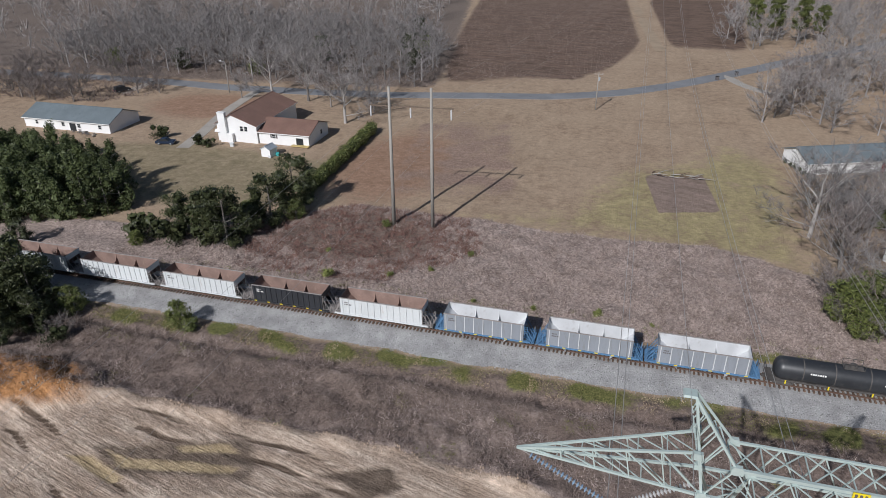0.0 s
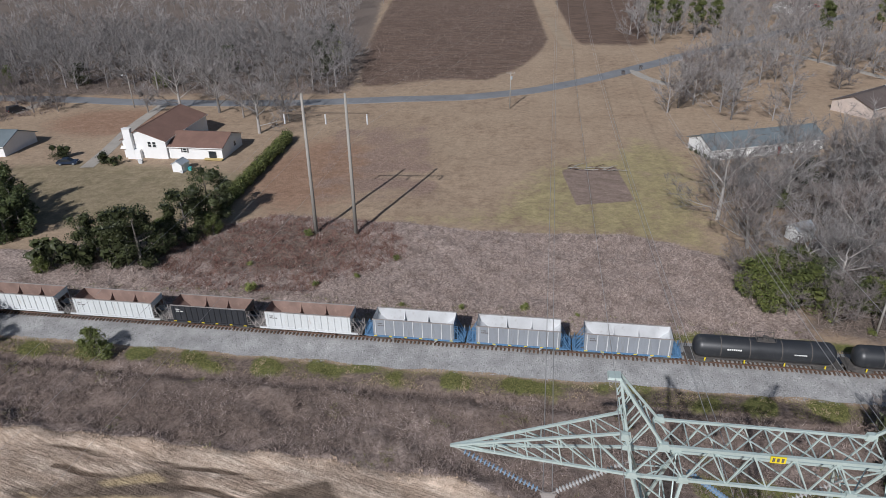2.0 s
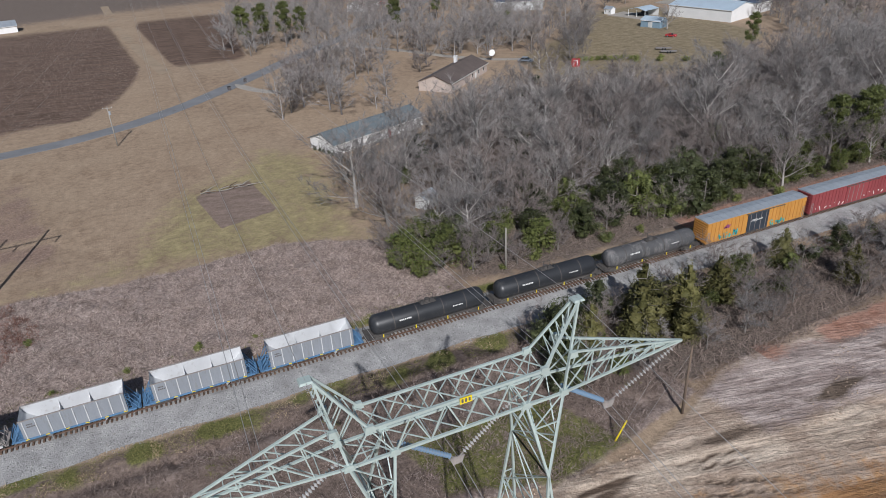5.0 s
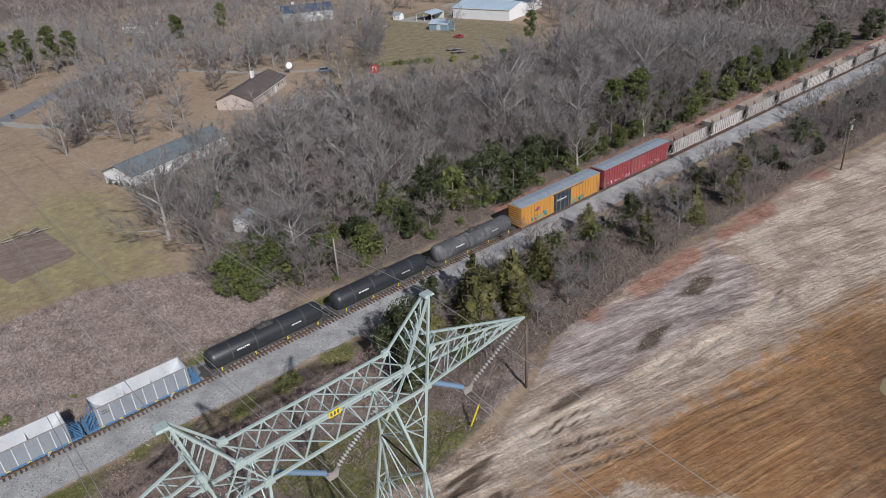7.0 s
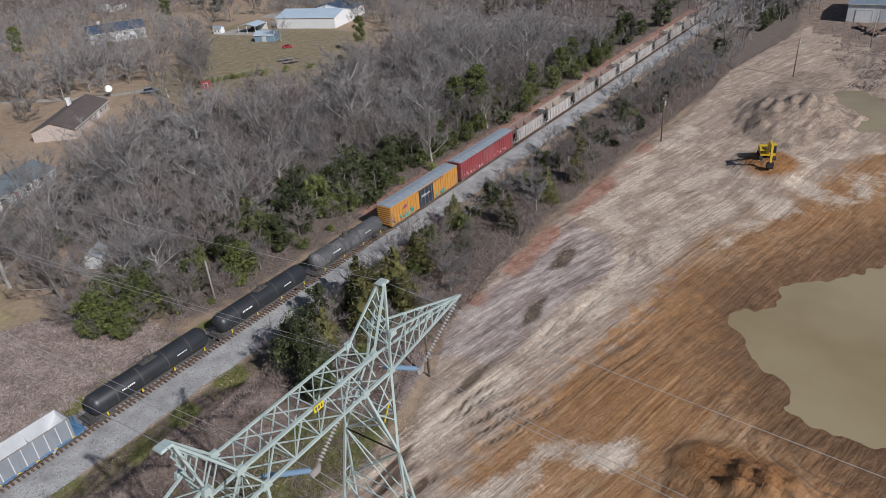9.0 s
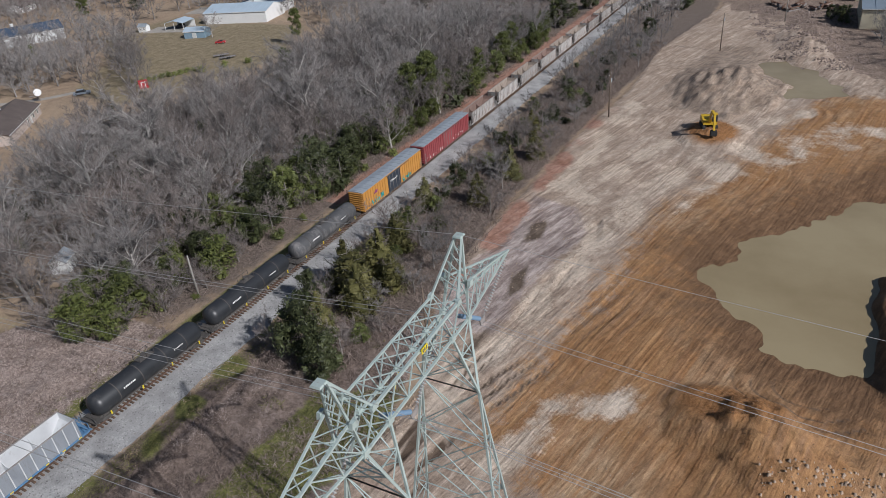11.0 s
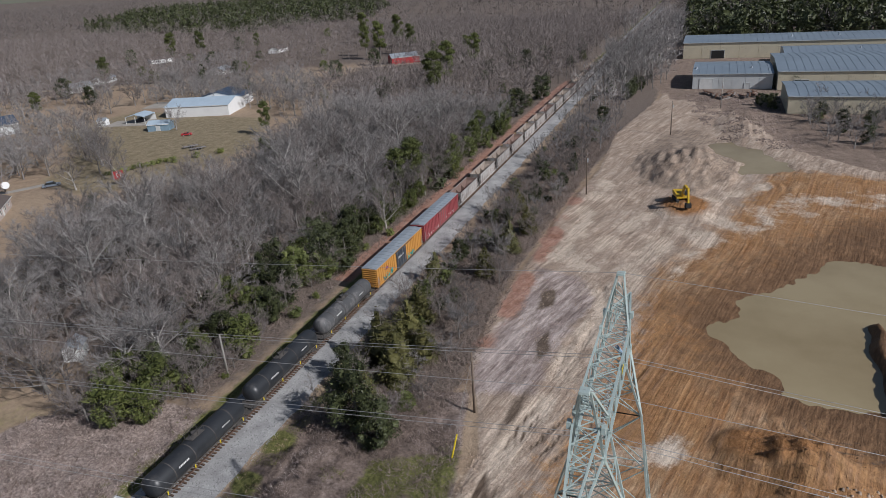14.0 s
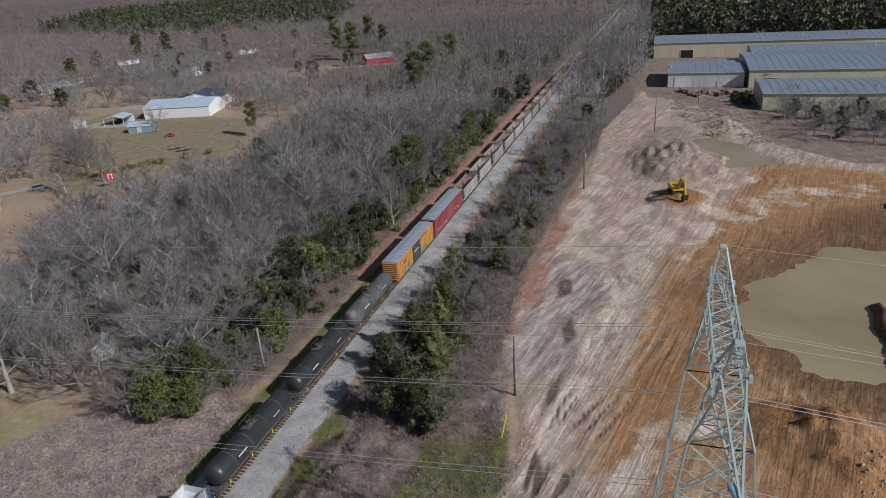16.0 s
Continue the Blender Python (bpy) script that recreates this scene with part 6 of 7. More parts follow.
for x, y in spaced(scatter([(240, 10), (430, 10), (430, 120), (330, 110), (240, 70)], 90, 82), 20.0):
    place_green(x, y, rng.choice(("pine", "dark", "dark", "holly")), rng.uniform(0.8, 1.5), "evergreens in the far wood")
for x, y in spaced(scatter([(232, -12), (232, -24), (300, -28), (400, -34), (400, -8)], 70, 83), 9.0):
    place_green(x, y, rng.choice(("dark", "shrub_dark", "holly")), rng.uniform(0.6, 1.1), "evergreens beside the far track")
for x, y in spaced(scatter([(330, 130), (420, 100), (620, 300), (420, 380), (260, 300)], 60, 84), 26.0):
    place_green(x, y, rng.choice(("pine", "dark", "holly")), rng.uniform(0.9, 1.6), "evergreens among the houses")

# the clipped hedge
hv, hf_ = leaf_cloud(31, [(-48.6 - 0.036 * k + 0.25 * math.sin(k), 38.5 + k, 1.35 + 0.2 * math.sin(k * 1.7), 1.55, 1.5) for k in range(0, 43)], 15000, 0.3)
for k in range(0, 43):
    hf_ = np.concatenate([hf_, CORE_F + len(hv)])
    hv = np.concatenate([hv, core_ball(-48.6 - 0.036 * k + 0.25 * math.sin(k), 38.5 + k, 1.3 + 0.2 * math.sin(k * 1.7), 1.25, 1.2)])
hedge = tagged(new("hedge", fast_mesh("hedge", hv, hf_, M_LEAF)), "long clipped green hedge beside the bare lot", "hedge")


def far_wood(name, pts, label, seed, hs=(9, 15), twig=M_TWIG, n_twigs=150, wide=1.0, grow=1.0):
    """Farther woodland as one mesh of small trees."""
    rng2 = np.random.RandomState(seed)
    V, F, base = [], [], 0
    for x, y in pts:
        h, s = rng2.uniform(*hs), rng2.uniform(3.2, 5.0) * grow
        z0 = 0.0
        c = rng2.normal(size=(n_twigs, 3))
        c /= np.linalg.norm(c, axis=1)[:, None]
        c *= (rng2.uniform(0.25, 1, n_twigs) ** 0.5)[:, None] * np.array([s, s, h * 0.36])
        root = np.array([x, y, z0 + h * 0.62]) + c
        d = c / (np.linalg.norm(c, axis=1)[:, None] + 1e-6) + rng2.normal(size=(n_twigs, 3)) * 0.5 + np.array([0, 0, 0.5])
        ln = rng2.uniform(0.8, 2.4, n_twigs)[:, None]
        u = np.cross(d, rng2.normal(size=(n_twigs, 3)))
        u /= np.linalg.norm(u, axis=1)[:, None] + 1e-6
        wd = rng2.uniform(0.05, 0.14, n_twigs)[:, None] * wide
        V.append(np.stack([root - u * wd, root + u * wd, root + d * ln], 1).reshape(-1, 3))
        F.append(np.arange(3 * n_twigs).reshape(-1, 3) + base)
        base += 3 * n_twigs
        m = 9
        a = rng2.uniform(0, 6.28, m)
        hub = np.array([x, y, z0 + h * 0.3])
        ends = np.array([x, y, z0 + h * 0.8]) + np.stack([np.cos(a) * s * 0.8, np.sin(a) * s * 0.8, rng2.uniform(-0.2, 0.2, m) * h], 1)
        tr = np.array([[[x - 0.22, y, z0 - 0.3], [x + 0.22, y, z0 - 0.3], [x, y, z0 + h * 0.8]], [[x, y - 0.22, z0 - 0.3], [x, y + 0.22, z0 - 0.3], [x, y, z0 + h * 0.8]]])
        li = np.stack([np.tile(hub - [0.1, 0.05, 0], (m, 1)), np.tile(hub + [0.1, 0.05, 0], (m, 1)), ends], 1)
        V.append(np.concatenate([tr, li]).reshape(-1, 3))
        F.append(np.arange(3 * (m + 2)).reshape(-1, 3) + base)
        base += 3 * (m + 2)
    return tagged(new(name, fast_mesh(name, np.concatenate(V), np.concatenate(F), twig)), label, "woodland", kind="stuff")


EAST = [(238, 11), (238, 95), (300, 130), (360, 95), (430, 150), (520, 220), (640, 300), (640, 8)]
pts = spaced(scatter(EAST, 2600, 12, lambda x, y: np.abs(y) > 7.0), 6.6)
# far crowns take the darker twigs, with their inner shade in the colour
far_wood("far_woodland", pts, "farther leafless grey-brown woodland beside the railway", 1, twig=M_TWIG_BROWN_SHADE, n_twigs=180, grow=1.25)
pts = spaced(scatter([(-330, 119), (-190, 119), (-200, 190), (-70, 190), (-84, 420), (-330, 420)], 700, 13), 11)
far_wood("far_woodland", pts, "farther leafless woodland across the road", 2, n_twigs=110)
pts = spaced(scatter([(90, 250), (110, 215), (150, 235), (170, 262), (260, 260), (300, 240), (330, 180), (420, 170), (640, 300), (900, 700), (200, 700), (90, 420)], 2600, 14), 10)
far_wood("far_woodland", pts, "distant leafless trees among the houses", 3, twig=M_TWIG_BROWN_SHADE, n_twigs=100, wide=1.6, grow=1.2)
pts = spaced(scatter([(440, -20), (900, -20), (900, -400), (440, -400)], 500, 15), 12)
far_wood("far_woodland", pts, "distant leafless trees behind the works", 4, (12, 20), M_TWIG_BROWN_SHADE, n_twigs=80, wide=2.0, grow=1.4)
pts = spaced(scatter([(236, -9), (236, -30), (285, -22), (310, -38), (640, -38), (640, 10), (330, 0)], 700, 16, lambda x, y: np.abs(y) > 5.5), 5.5)
far_wood("far_woodland", pts, "leafless brush trees along the far track", 5, (8, 15), n_twigs=110)
pts = spaced(scatter([(640, -400), (640, 900), (640, 1800), (1400, 2400), (2200, 1600), (2000, -900)], 9000, 17), 17) + spaced(scatter([(-500, 430), (640, 720), (640, 1800), (-800, 1800)], 2600, 18), 17)
far_wood("far_woodland", pts, "distant grey woodland on the horizon", 6, (14, 20), M_TWIG_BROWN_SHADE, n_twigs=52, wide=4.2, grow=1.9)


def far_pines(name, pts, label, seed):
    rng2 = np.random.RandomState(seed)
    V, n = [], 130
    for x, y in pts:
        h = rng2.uniform(16, 24)
        v, f = leaf_cloud(rng2.randint(9999), [(x + rng2.uniform(-2, 2), y + rng2.uniform(-2, 2), h * (0.3 + 0.62 * q), 4.6 * (1.15 - q * 0.8), 2.6) for q in np.linspace(0, 1, 6)], n, 2.8)
        V.append(v)
    V = np.concatenate(V)
    return tagged(new(name, fast_mesh(name, V, np.arange(len(V)).reshape(-1, 3), M_LEAF_DARK)), label, "woodland", kind="stuff")


far_pines("far_pines", spaced(scatter([(436, -36), (640, -36), (640, -420), (440, -420)], 900, 20), 7.5)[:520] + spaced(scatter([(620, 420), (760, 330), (1000, 420), (1300, 800), (1100, 1000), (680, 700)], 2600, 21), 12.5), "distant dark green pine wood", 1)


def blades(name, poly, n, seed, material, label, lo, hi, width, flat=0.8, keep=None):
    """Dry stems strewn over a stretch of land, as single slivers."""
    rng2 = np.random.RandomState(seed)
    p = np.array(scatter(poly, n, seed, keep))
    n = len(p)
    z = ground_height(p[:, 0], p[:, 1])
    root = np.stack([p[:, 0], p[:, 1], z - 0.03], 1)
    d = np.stack([rng2.normal(size=n) * flat, rng2.normal(size=n) * flat, rng2.uniform(0.35, 1.0, n)], 1)
    d /= np.linalg.norm(d, axis=1)[:, None]
    ln = rng2.uniform(lo, hi, n)[:, None]
    u = np.cross(d, rng2.normal(size=(n, 3)))
    u *= (width * rng2.uniform(0.6, 1.5, n) / (np.linalg.norm(u, axis=1) + 1e-6))[:, None]
    v = np.stack([root - u, root + u, root + d * ln], 1).reshape(-1, 3)
    return tagged(new(name, fast_mesh(name, v, np.arange(3 * n).reshape(-1, 3), material)), label, "brush", kind="stuff")


def tufts(name, poly, n, m, seed, material, label, size, width, keep=None):
    """Clumps of dry stems that lean out from their middle."""
    rng2 = np.random.RandomState(seed)
    p = np.array(scatter(poly, n, seed, keep))
    n = len(p)
    k = np.repeat(np.arange(n), m)
    s_ = np.repeat(rng2.uniform(0.5, 1.5, n), m) * size
    off = rng2.normal(size=(n * m, 2)) * 0.28 * s_[:, None]
    x, y = p[k, 0] + off[:, 0], p[k, 1] + off[:, 1]
    root = np.stack([x, y, ground_height(x, y) - 0.04], 1)
    d = np.stack([off[:, 0] / s_ * 2.2 + rng2.normal(size=n * m) * 0.5, off[:, 1] / s_ * 2.2 + rng2.normal(size=n * m) * 0.5, rng2.uniform(0.4, 1.1, n * m)], 1)
    d /= np.linalg.norm(d, axis=1)[:, None]
    u = np.cross(d, rng2.normal(size=(n * m, 3)))
    u *= (width * rng2.uniform(0.6, 1.6, n * m) / (np.linalg.norm(u, axis=1) + 1e-6))[:, None]
    v = np.stack([root - u, root + u, root + d * (s_ * rng2.uniform(0.5, 1.1, n * m))[:, None]], 1).reshape(-1, 3)
    return tagged(new(name, fast_mesh(name, v, np.arange(3 * n * m).reshape(-1, 3), material)), label, "brush", kind="stuff")


POLES = [(-54, 24), (-40, 37), (-14, 37), (-8, 24), (-22, 10), (-46, 9)]
tufts("dry_brush", SCRUB_N, 4600, 12, 41, M_BRUSH, "matted pale mauve-grey dry brush on the bank", 0.8, 0.026, lambda x, y: (x > -70) & (x < 48 + 4 * waves(x, y, 12, 57)) & (waves(x, y, 8, 50) > -0.5) & ~(inside(POLES, x, y) & (waves(x, y, 5, 52) > -0.4)))
# darker stems here carry the trees' shade in their colour
tufts("dry_brush", [(20, 6), (52, 6), (50, 20), (44, 30), (36, 34), (22, 36)], 320, 11, 151, M_BRUSH_DARK, "brown brush at the wood's edge, darker for tree shade", 0.9, 0.03)
tufts("dry_brush", SCRUB_N, 1900, 9, 141, M_BRUSH_DARK, "darker brown stems among the pale brush", 0.8, 0.035, lambda x, y: (x > -70) & (waves(x, y, 8, 50) < 0.3))
tufts("dry_brush", POLES, 1900, 9, 43, M_BRUSH_RED, "reddish dead brush round the timber poles", 0.95, 0.04, lambda x, y: inside(SCRUB_N, x, y))
tufts("dry_brush", SCRUB_S, 4600, 13, 42, M_BRUSH_DARK, "matted brown dry brush below the track", 0.9, 0.024, lambda x, y: (x > -75) & (y < -10) & (waves(x, y, 9, 53) > -0.7))
tufts("dry_brush", SCRUB_S, 1300, 12, 142, M_BRUSH, "paler dry stems below the track", 0.8, 0.02, lambda x, y: (x > -75) & (y < -10) & (waves(x, y, 13, 54) > 0.15))
tufts("dry_brush", SCRUB_S, 260, 8, 143, M_GRASS, "green weeds among brown brush", 0.5, 0.035, lambda x, y: (x > -60) & (y < -10) & (waves(x, y, 10, 55) > 0.75))
tufts("dry_brush", SCRUB_N, 360, 8, 144, M_GRASS, "green weeds along the track edge", 0.5, 0.035, lambda x, y: (x > -60) & (y < 9.5))
blades("dry_brush", FIELD_A, 22000, 44, M_BRUSH_DARK, "brown weedy growth in the fallow field", 0.4, 1.1, 0.06, 0.8)
blades("dry_brush", FALLOW, 5000, 45, M_BRUSH_DARK, "dry stubble on the fallow plot", 0.2, 0.6, 0.03, 1.0)
blades("undergrowth", [(52, 8), (60, 36), (58, 64), (84, 74), (110, 92), (160, 66), (236, 80), (236, 9)], 60000, 46, M_BRUSH_DARK, "tangled brown undergrowth of the wood", 0.6, 2.2, 0.035, 0.7, not_open)
blades("undergrowth", [(50, -9), (50, -22), (68, -27), (110, -24), (230, -29), (230, -9)], 30000, 47, M_BRUSH_DARK, "tangled dry undergrowth beside the track", 0.5, 2.0, 0.035, 0.7)
blades("undergrowth", WOODS_W[1:4] + [(-80, 200), (-190, 200), (-190, 118)], 16000, 145, M_BRUSH_DARK, "tangled brown undergrowth across the road", 0.6, 2.2, 0.06, 0.7)
tufts("dry_brush", [(-220, 84), (-140, 86), (-128, 100), (-130, 110), (-220, 110)], 1100, 9, 146, M_BRUSH_DARK, "brown brush behind the long house", 1.4, 0.06)
tufts("grass", [(-75, -6.3), (70, -6.3), (70, -9.8), (-75, -9.8)], 500, 9, 148, M_STRAW, "straw-coloured grass tufts below the ballast", 0.45, 0.03, lambda x, y: waves(x, y, 7, 56) > 0.1)
blades("grass", [(-75, -6.4), (70, -6.4), (70, -9.6), (-75, -9.6)], 14000, 48, M_GRASS, "tufty green winter grass below the ballast", 0.15, 0.5, 0.03, 0.9, lambda x, y: waves(x, y, 14, 51) > -0.35)
blades("grass", GREEN_S, 7000, 49, M_GRASS, "short green grass under the tower", 0.1, 0.3, 0.03, 0.9)


def clods(name, xy, seed, lo, hi, material, label):
    """Loose lumps of earth as small rough pyramids."""
    rng2 = np.random.RandomState(seed)
    xy = np.array(xy)
    n = len(xy)
    r = rng2.uniform(lo, hi, n)
    a = rng2.uniform(0, 6.28, n)
    c = np.stack([xy[:, 0], xy[:, 1], ground_height(xy[:, 0], xy[:, 1])], 1)
    ring = [c + np.stack([r * rng2.uniform(0.7, 1.2, n) * np.cos(a + k * 1.57), r * rng2.uniform(0.7, 1.2, n) * np.sin(a + k * 1.57), -0.05 + 0 * r], 1) for k in range(4)]
    top = [c + np.stack([r * 0.5 * np.cos(a + k * 1.57 + 0.6), r * 0.5 * np.sin(a + k * 1.57 + 0.6), r * rng2.uniform(0.5, 1.0, n)], 1) for k in range(4)]
    v = np.stack(ring + top, 1).reshape(-1, 3)
    b = np.arange(n)[:, None] * 8
    f = np.concatenate([b + np.array(q) for q in ((0, 1, 5, 4), (1, 2, 6, 5), (2, 3, 7, 6), (3, 0, 4, 7), (4, 5, 6, 7))])
    return tagged(new(name, fast_mesh(name, v, f, material)), label, "clods", kind="stuff")


M_CLOD = mat("crumbly pale earth", (0.37, 0.28, 0.21), 0.95, coarse=2, vary=0.2, island=0.35)
M_CLOD_O = mat("crumbly orange clay", (0.27, 0.15, 0.078), 0.95, coarse=2, vary=0.25, island=0.4)
rng3 = np.random.RandomState(77)
lip_line = [p for p in SAND if -60 <= p[0] <= 60 and p[1] > -40]
xy = []
for (x0, y0), (x1, y1) in zip(lip_line, lip_line[1:]):
    for _ in range(int(7 * math.hypot(x1 - x0, y1 - y0))):
        t = rng3.rand()
        xy.append((x0 + (x1 - x0) * t + rng3.normal() * 0.4, y0 + (y1 - y0) * t + rng3.normal() * 0.4))
clods("earth_clods", [p for p in xy if waves(np.array(p[0]), np.array(p[1]), 6, 90) > -0.1], 1, 0.05, 0.2, M_CLOD, "pale clods pushed up along the sand's edge")
clods("earth_clods", scatter([(-120, -28), (-43, -25), (-7, -25.5), (25, -31), (60, -38), (60, -60), (-120, -60)], 1500, 78, lambda x, y: waves(x, y, 8, 91) > 0.2), 2, 0.03, 0.13, M_CLOD, "pale lumps strewn over the graded sand")
heap = [(cx + rx * rng3.normal() * 0.5, cy + ry * rng3.normal() * 0.5) for cx, cy, rx, ry in ((-57, -24.5, 9, 4), (62.5, -68, 5, 6), (150, -53, 8, 6)) for _ in range(260)]
clods("clay_clods", heap, 3, 0.04, 0.12, M_CLOD_O, "orange clods over the clay spoil heaps")
clods("earth_clods", scatter([(64, -30), (110, -27), (160, -30), (200, -45), (196, -70), (140, -60), (100, -44), (70, -38)], 2200, 79, lambda x, y: waves(x, y, 9, 92) > 0.1), 4, 0.04, 0.17, M_CLOD, "grey and tan lumps on the rough ground")
clods("earth_clods", scatter([(56, -70), (62, -84), (50, -84), (48, -72)], 420, 80), 5, 0.06, 0.28, M_CLOD, "grey rubble beside the clay heap")
clods("debris", scatter([(205, -62), (258, -50), (296, -46), (290, -80), (250, -82), (205, -84)], 3200, 81, lambda x, y: waves(x, y, 12, 93) > -0.1), 6, 0.08, 0.42, M_BRUSH_DARK, "dark wood debris and roots on the cleared yard")

# ---- houses and works ----


def window(parent, x, y, z, w, h, face="y-", shutters=False, wall_off=0.0):
    """A window on a wall that faces along y- or x-/x+ of its house."""
    def at(dx, off, dz):
        return (x + dx, y - off, z + dz) if face == "y-" else (x + (off if face == "x+" else -off), y + dx, z + dz)

    def size(a, b, c):
        return (a, b, c) if face == "y-" else (b, a, c)
    win = part("window", Geo().box(at(0, 0.03, h / 2 + 0.04), size(w + 0.2, 0.08, 0.1)).box(at(0, 0.03, -h / 2 - 0.05), size(w + 0.24, 0.14, 0.08))
               .box(at(-w / 2 - 0.05, 0.03, 0), size(0.1, 0.08, h)).box(at(w / 2 + 0.05, 0.03, 0), size(0.1, 0.08, h)).box(at(0, 0.03, 0), size(w, 0.06, 0.06)), M_MARK_W, parent)
    part("pane", Geo().box(at(0, 0.012, 0), size(w, 0.03, h)), M_GLASS, win)
    if shutters:
        for s in (-1, 1):
            part("shutter", Geo().box(at(s * (w / 2 + 0.32), 0.03, 0), size(0.36, 0.05, h + 0.1)), M_MARK_D, win, "dark shutter")
    return win


def gable_house(name, label, at, L, W, eave, ridge, wall, roof, over=0.45, ridge_y=0.0, windows=(), doors=(), chimney=None, category="house", seams=0, gable_windows=()):
    """A house with its ridge along x; W is its depth in y."""
    h = thing(name, label, category, at)
    l, w = L / 2, W / 2
    part("wall", Geo().prism([(-w, -0.4), (w, -0.4), (w, eave), (ridge_y, ridge - 0.12), (-w, eave)], -l, l, "x"), wall, h)
    slope_a, slope_b = (ridge - eave) / (w + ridge_y), (ridge - eave) / (w - ridge_y)
    roof_ob = part("roof", Geo().prism([(-w - over, eave - over * slope_a), (ridge_y, ridge), (w + over, eave - over * slope_b), (w + over, eave - over * slope_b + 0.16), (ridge_y, ridge + 0.18), (-w - over, eave - over * slope_a + 0.16)], -l - over, l + over, "x"), roof, h)
    for k in range(seams):
        px = -l + L * (k + 0.5) / seams
        part("seam", Geo().prism([(-w - over, eave - over * slope_a + 0.16), (ridge_y, ridge + 0.18), (w + over, eave - over * slope_b + 0.16), (w + over, eave - over * slope_b + 0.21), (ridge_y, ridge + 0.23), (-w - over, eave - over * slope_a + 0.21)], px - 0.04, px + 0.04, "x"), roof, roof_ob)
    part("ridge_cap", Geo().box((0, ridge_y, ridge + 0.19), (L + 2 * over, 0.3, 0.06)), roof, h)
    for s in (-1, 1):
        part("fascia", Geo().box((0, s * (w + over), eave - over * (slope_a if s < 0 else slope_b) + 0.06), (L + 2 * over, 0.05, 0.2)), M_MARK_W, h)
    for x, z, ww, hh, sh in windows:
        window(h, x, -w, z, ww, hh, "y-", sh)
    for side, y, z, ww, hh in gable_windows:
        window(h, l if side == "x+" else -l, y, z, ww, hh, side)
    for x, ww, hh, m_ in doors:
        d = part("door", Geo().box((x, -w - 0.03, hh / 2), (ww, 0.08, hh)), m_, h)
        part("door_handle", Geo().box((x + ww * 0.35, -w - 0.09, hh * 0.48), (0.06, 0.05, 0.12)), M_STEEL, d)
        part("door_frame", Geo().box((x, -w - 0.02, hh + 0.06), (ww + 0.24, 0.1, 0.12)).box((x - ww / 2 - 0.06, -w - 0.02, hh / 2), (0.12, 0.1, hh)).box((x + ww / 2 + 0.06, -w - 0.02, hh / 2), (0.12, 0.1, hh)), M_MARK_W, d)
    if chimney:
        cx, cy, cw, top, m_ = chimney
        c = part("chimney", Geo().box((cx, cy, top / 2 - 0.1), (cw, cw * 0.7, top + 0.2)).box((cx, cy, top + 0.06), (cw + 0.2, cw * 0.7 + 0.2, 0.14)), m_, h)
        part("flue", Geo().tube([(cx, cy, top + 0.1), (cx, cy, top + 0.45)], 0.16, 8), M_STEEL, c)
    return h


# split-level white house: tall gabled block and lower wing
main = gable_house("house", "white two-storey gabled house with brown shingle roof", (-80.0, 76.0, 0, 0, 0, 90), 21, 11.0, 4.5, 6.9, M_SIDING, M_ROOF_BROWN, ridge_y=1.2)
for y, z in ((-2.6, 3.5), (-1.4, 3.5)):
    window(main, -10.5, y, z, 0.8, 1.2, "x-")
part("chimney", Geo().box((-10.95, 3.4, 3.6), (0.9, 1.9, 7.5)).box((-10.95, 3.4, 7.4), (1.1, 2.1, 0.14)), M_SIDING, main, "broad white chimney stack")
part("porch_hood", Geo().prism([(-11.2, 2.4), (-10.4, 2.9), (-10.4, 2.4)], 4.4, 6.0), M_SIDING, main)
part("basement_bay", Geo().box((-11.0, 1.6, 1.1), (1.1, 1.5, 2.3), top=(0.8, 1)), M_SIDING, main)
wing = gable_house("house_wing", "low white house wing with brown shingle roof", (-67.6, 71.5, 0), 13.4, 11, 3.0, 4.9, M_SIDING, M_ROOF_BROWN, category="house",
                   windows=((-2.6, 2.1, 0.9, 0.9, True),), doors=((4.3, 1.9, 2.1, M_GLASS),), gable_windows=(("x+", 1.5, 1.8, 0.9, 1.1),))
part("deck", Geo().box((4.6, -6.0, 0.35), (4.6, 1.2, 0.2)), mat("yellowed deck boards", (0.5, 0.38, 0.16), 0.8), wing)
gable_house("garden_shed", "small white metal garden shed beside the house", (-67.6, 58.6, 0, 0, 0, 80), 2.6, 2.6, 1.9, 2.6, M_SIDING, M_GALV, 0.15, category="shed", doors=((0, 1.2, 1.7, M_MARK_W),))
for x, y, s, m_, lab in ((-65.6, 58.9, 0.7, M_TEAL, "blue plastic bin by the garden shed"), (-66.6, 57.0, 0.5, M_GREYWALL, "grey board pile by the garden shed"), (-79.8, 62.3, 0.8, M_GREYWALL, "grey air-conditioning unit by the house wall"), (-64.0, 59.5, 0.4, M_DARK, "dark barrel on the lawn")):
    b = thing("bin", lab, "bin", (x, y, height_at(x, y)))
    part("body", Geo().box((0, 0, s / 2), (s, s * 0.9, s), 10, (1.1, 1.1)), m_, b)
    part("lid", Geo().box((0, 0, s + 0.04), (s * 1.16, s * 1.05, 0.08), 10), m_, b)

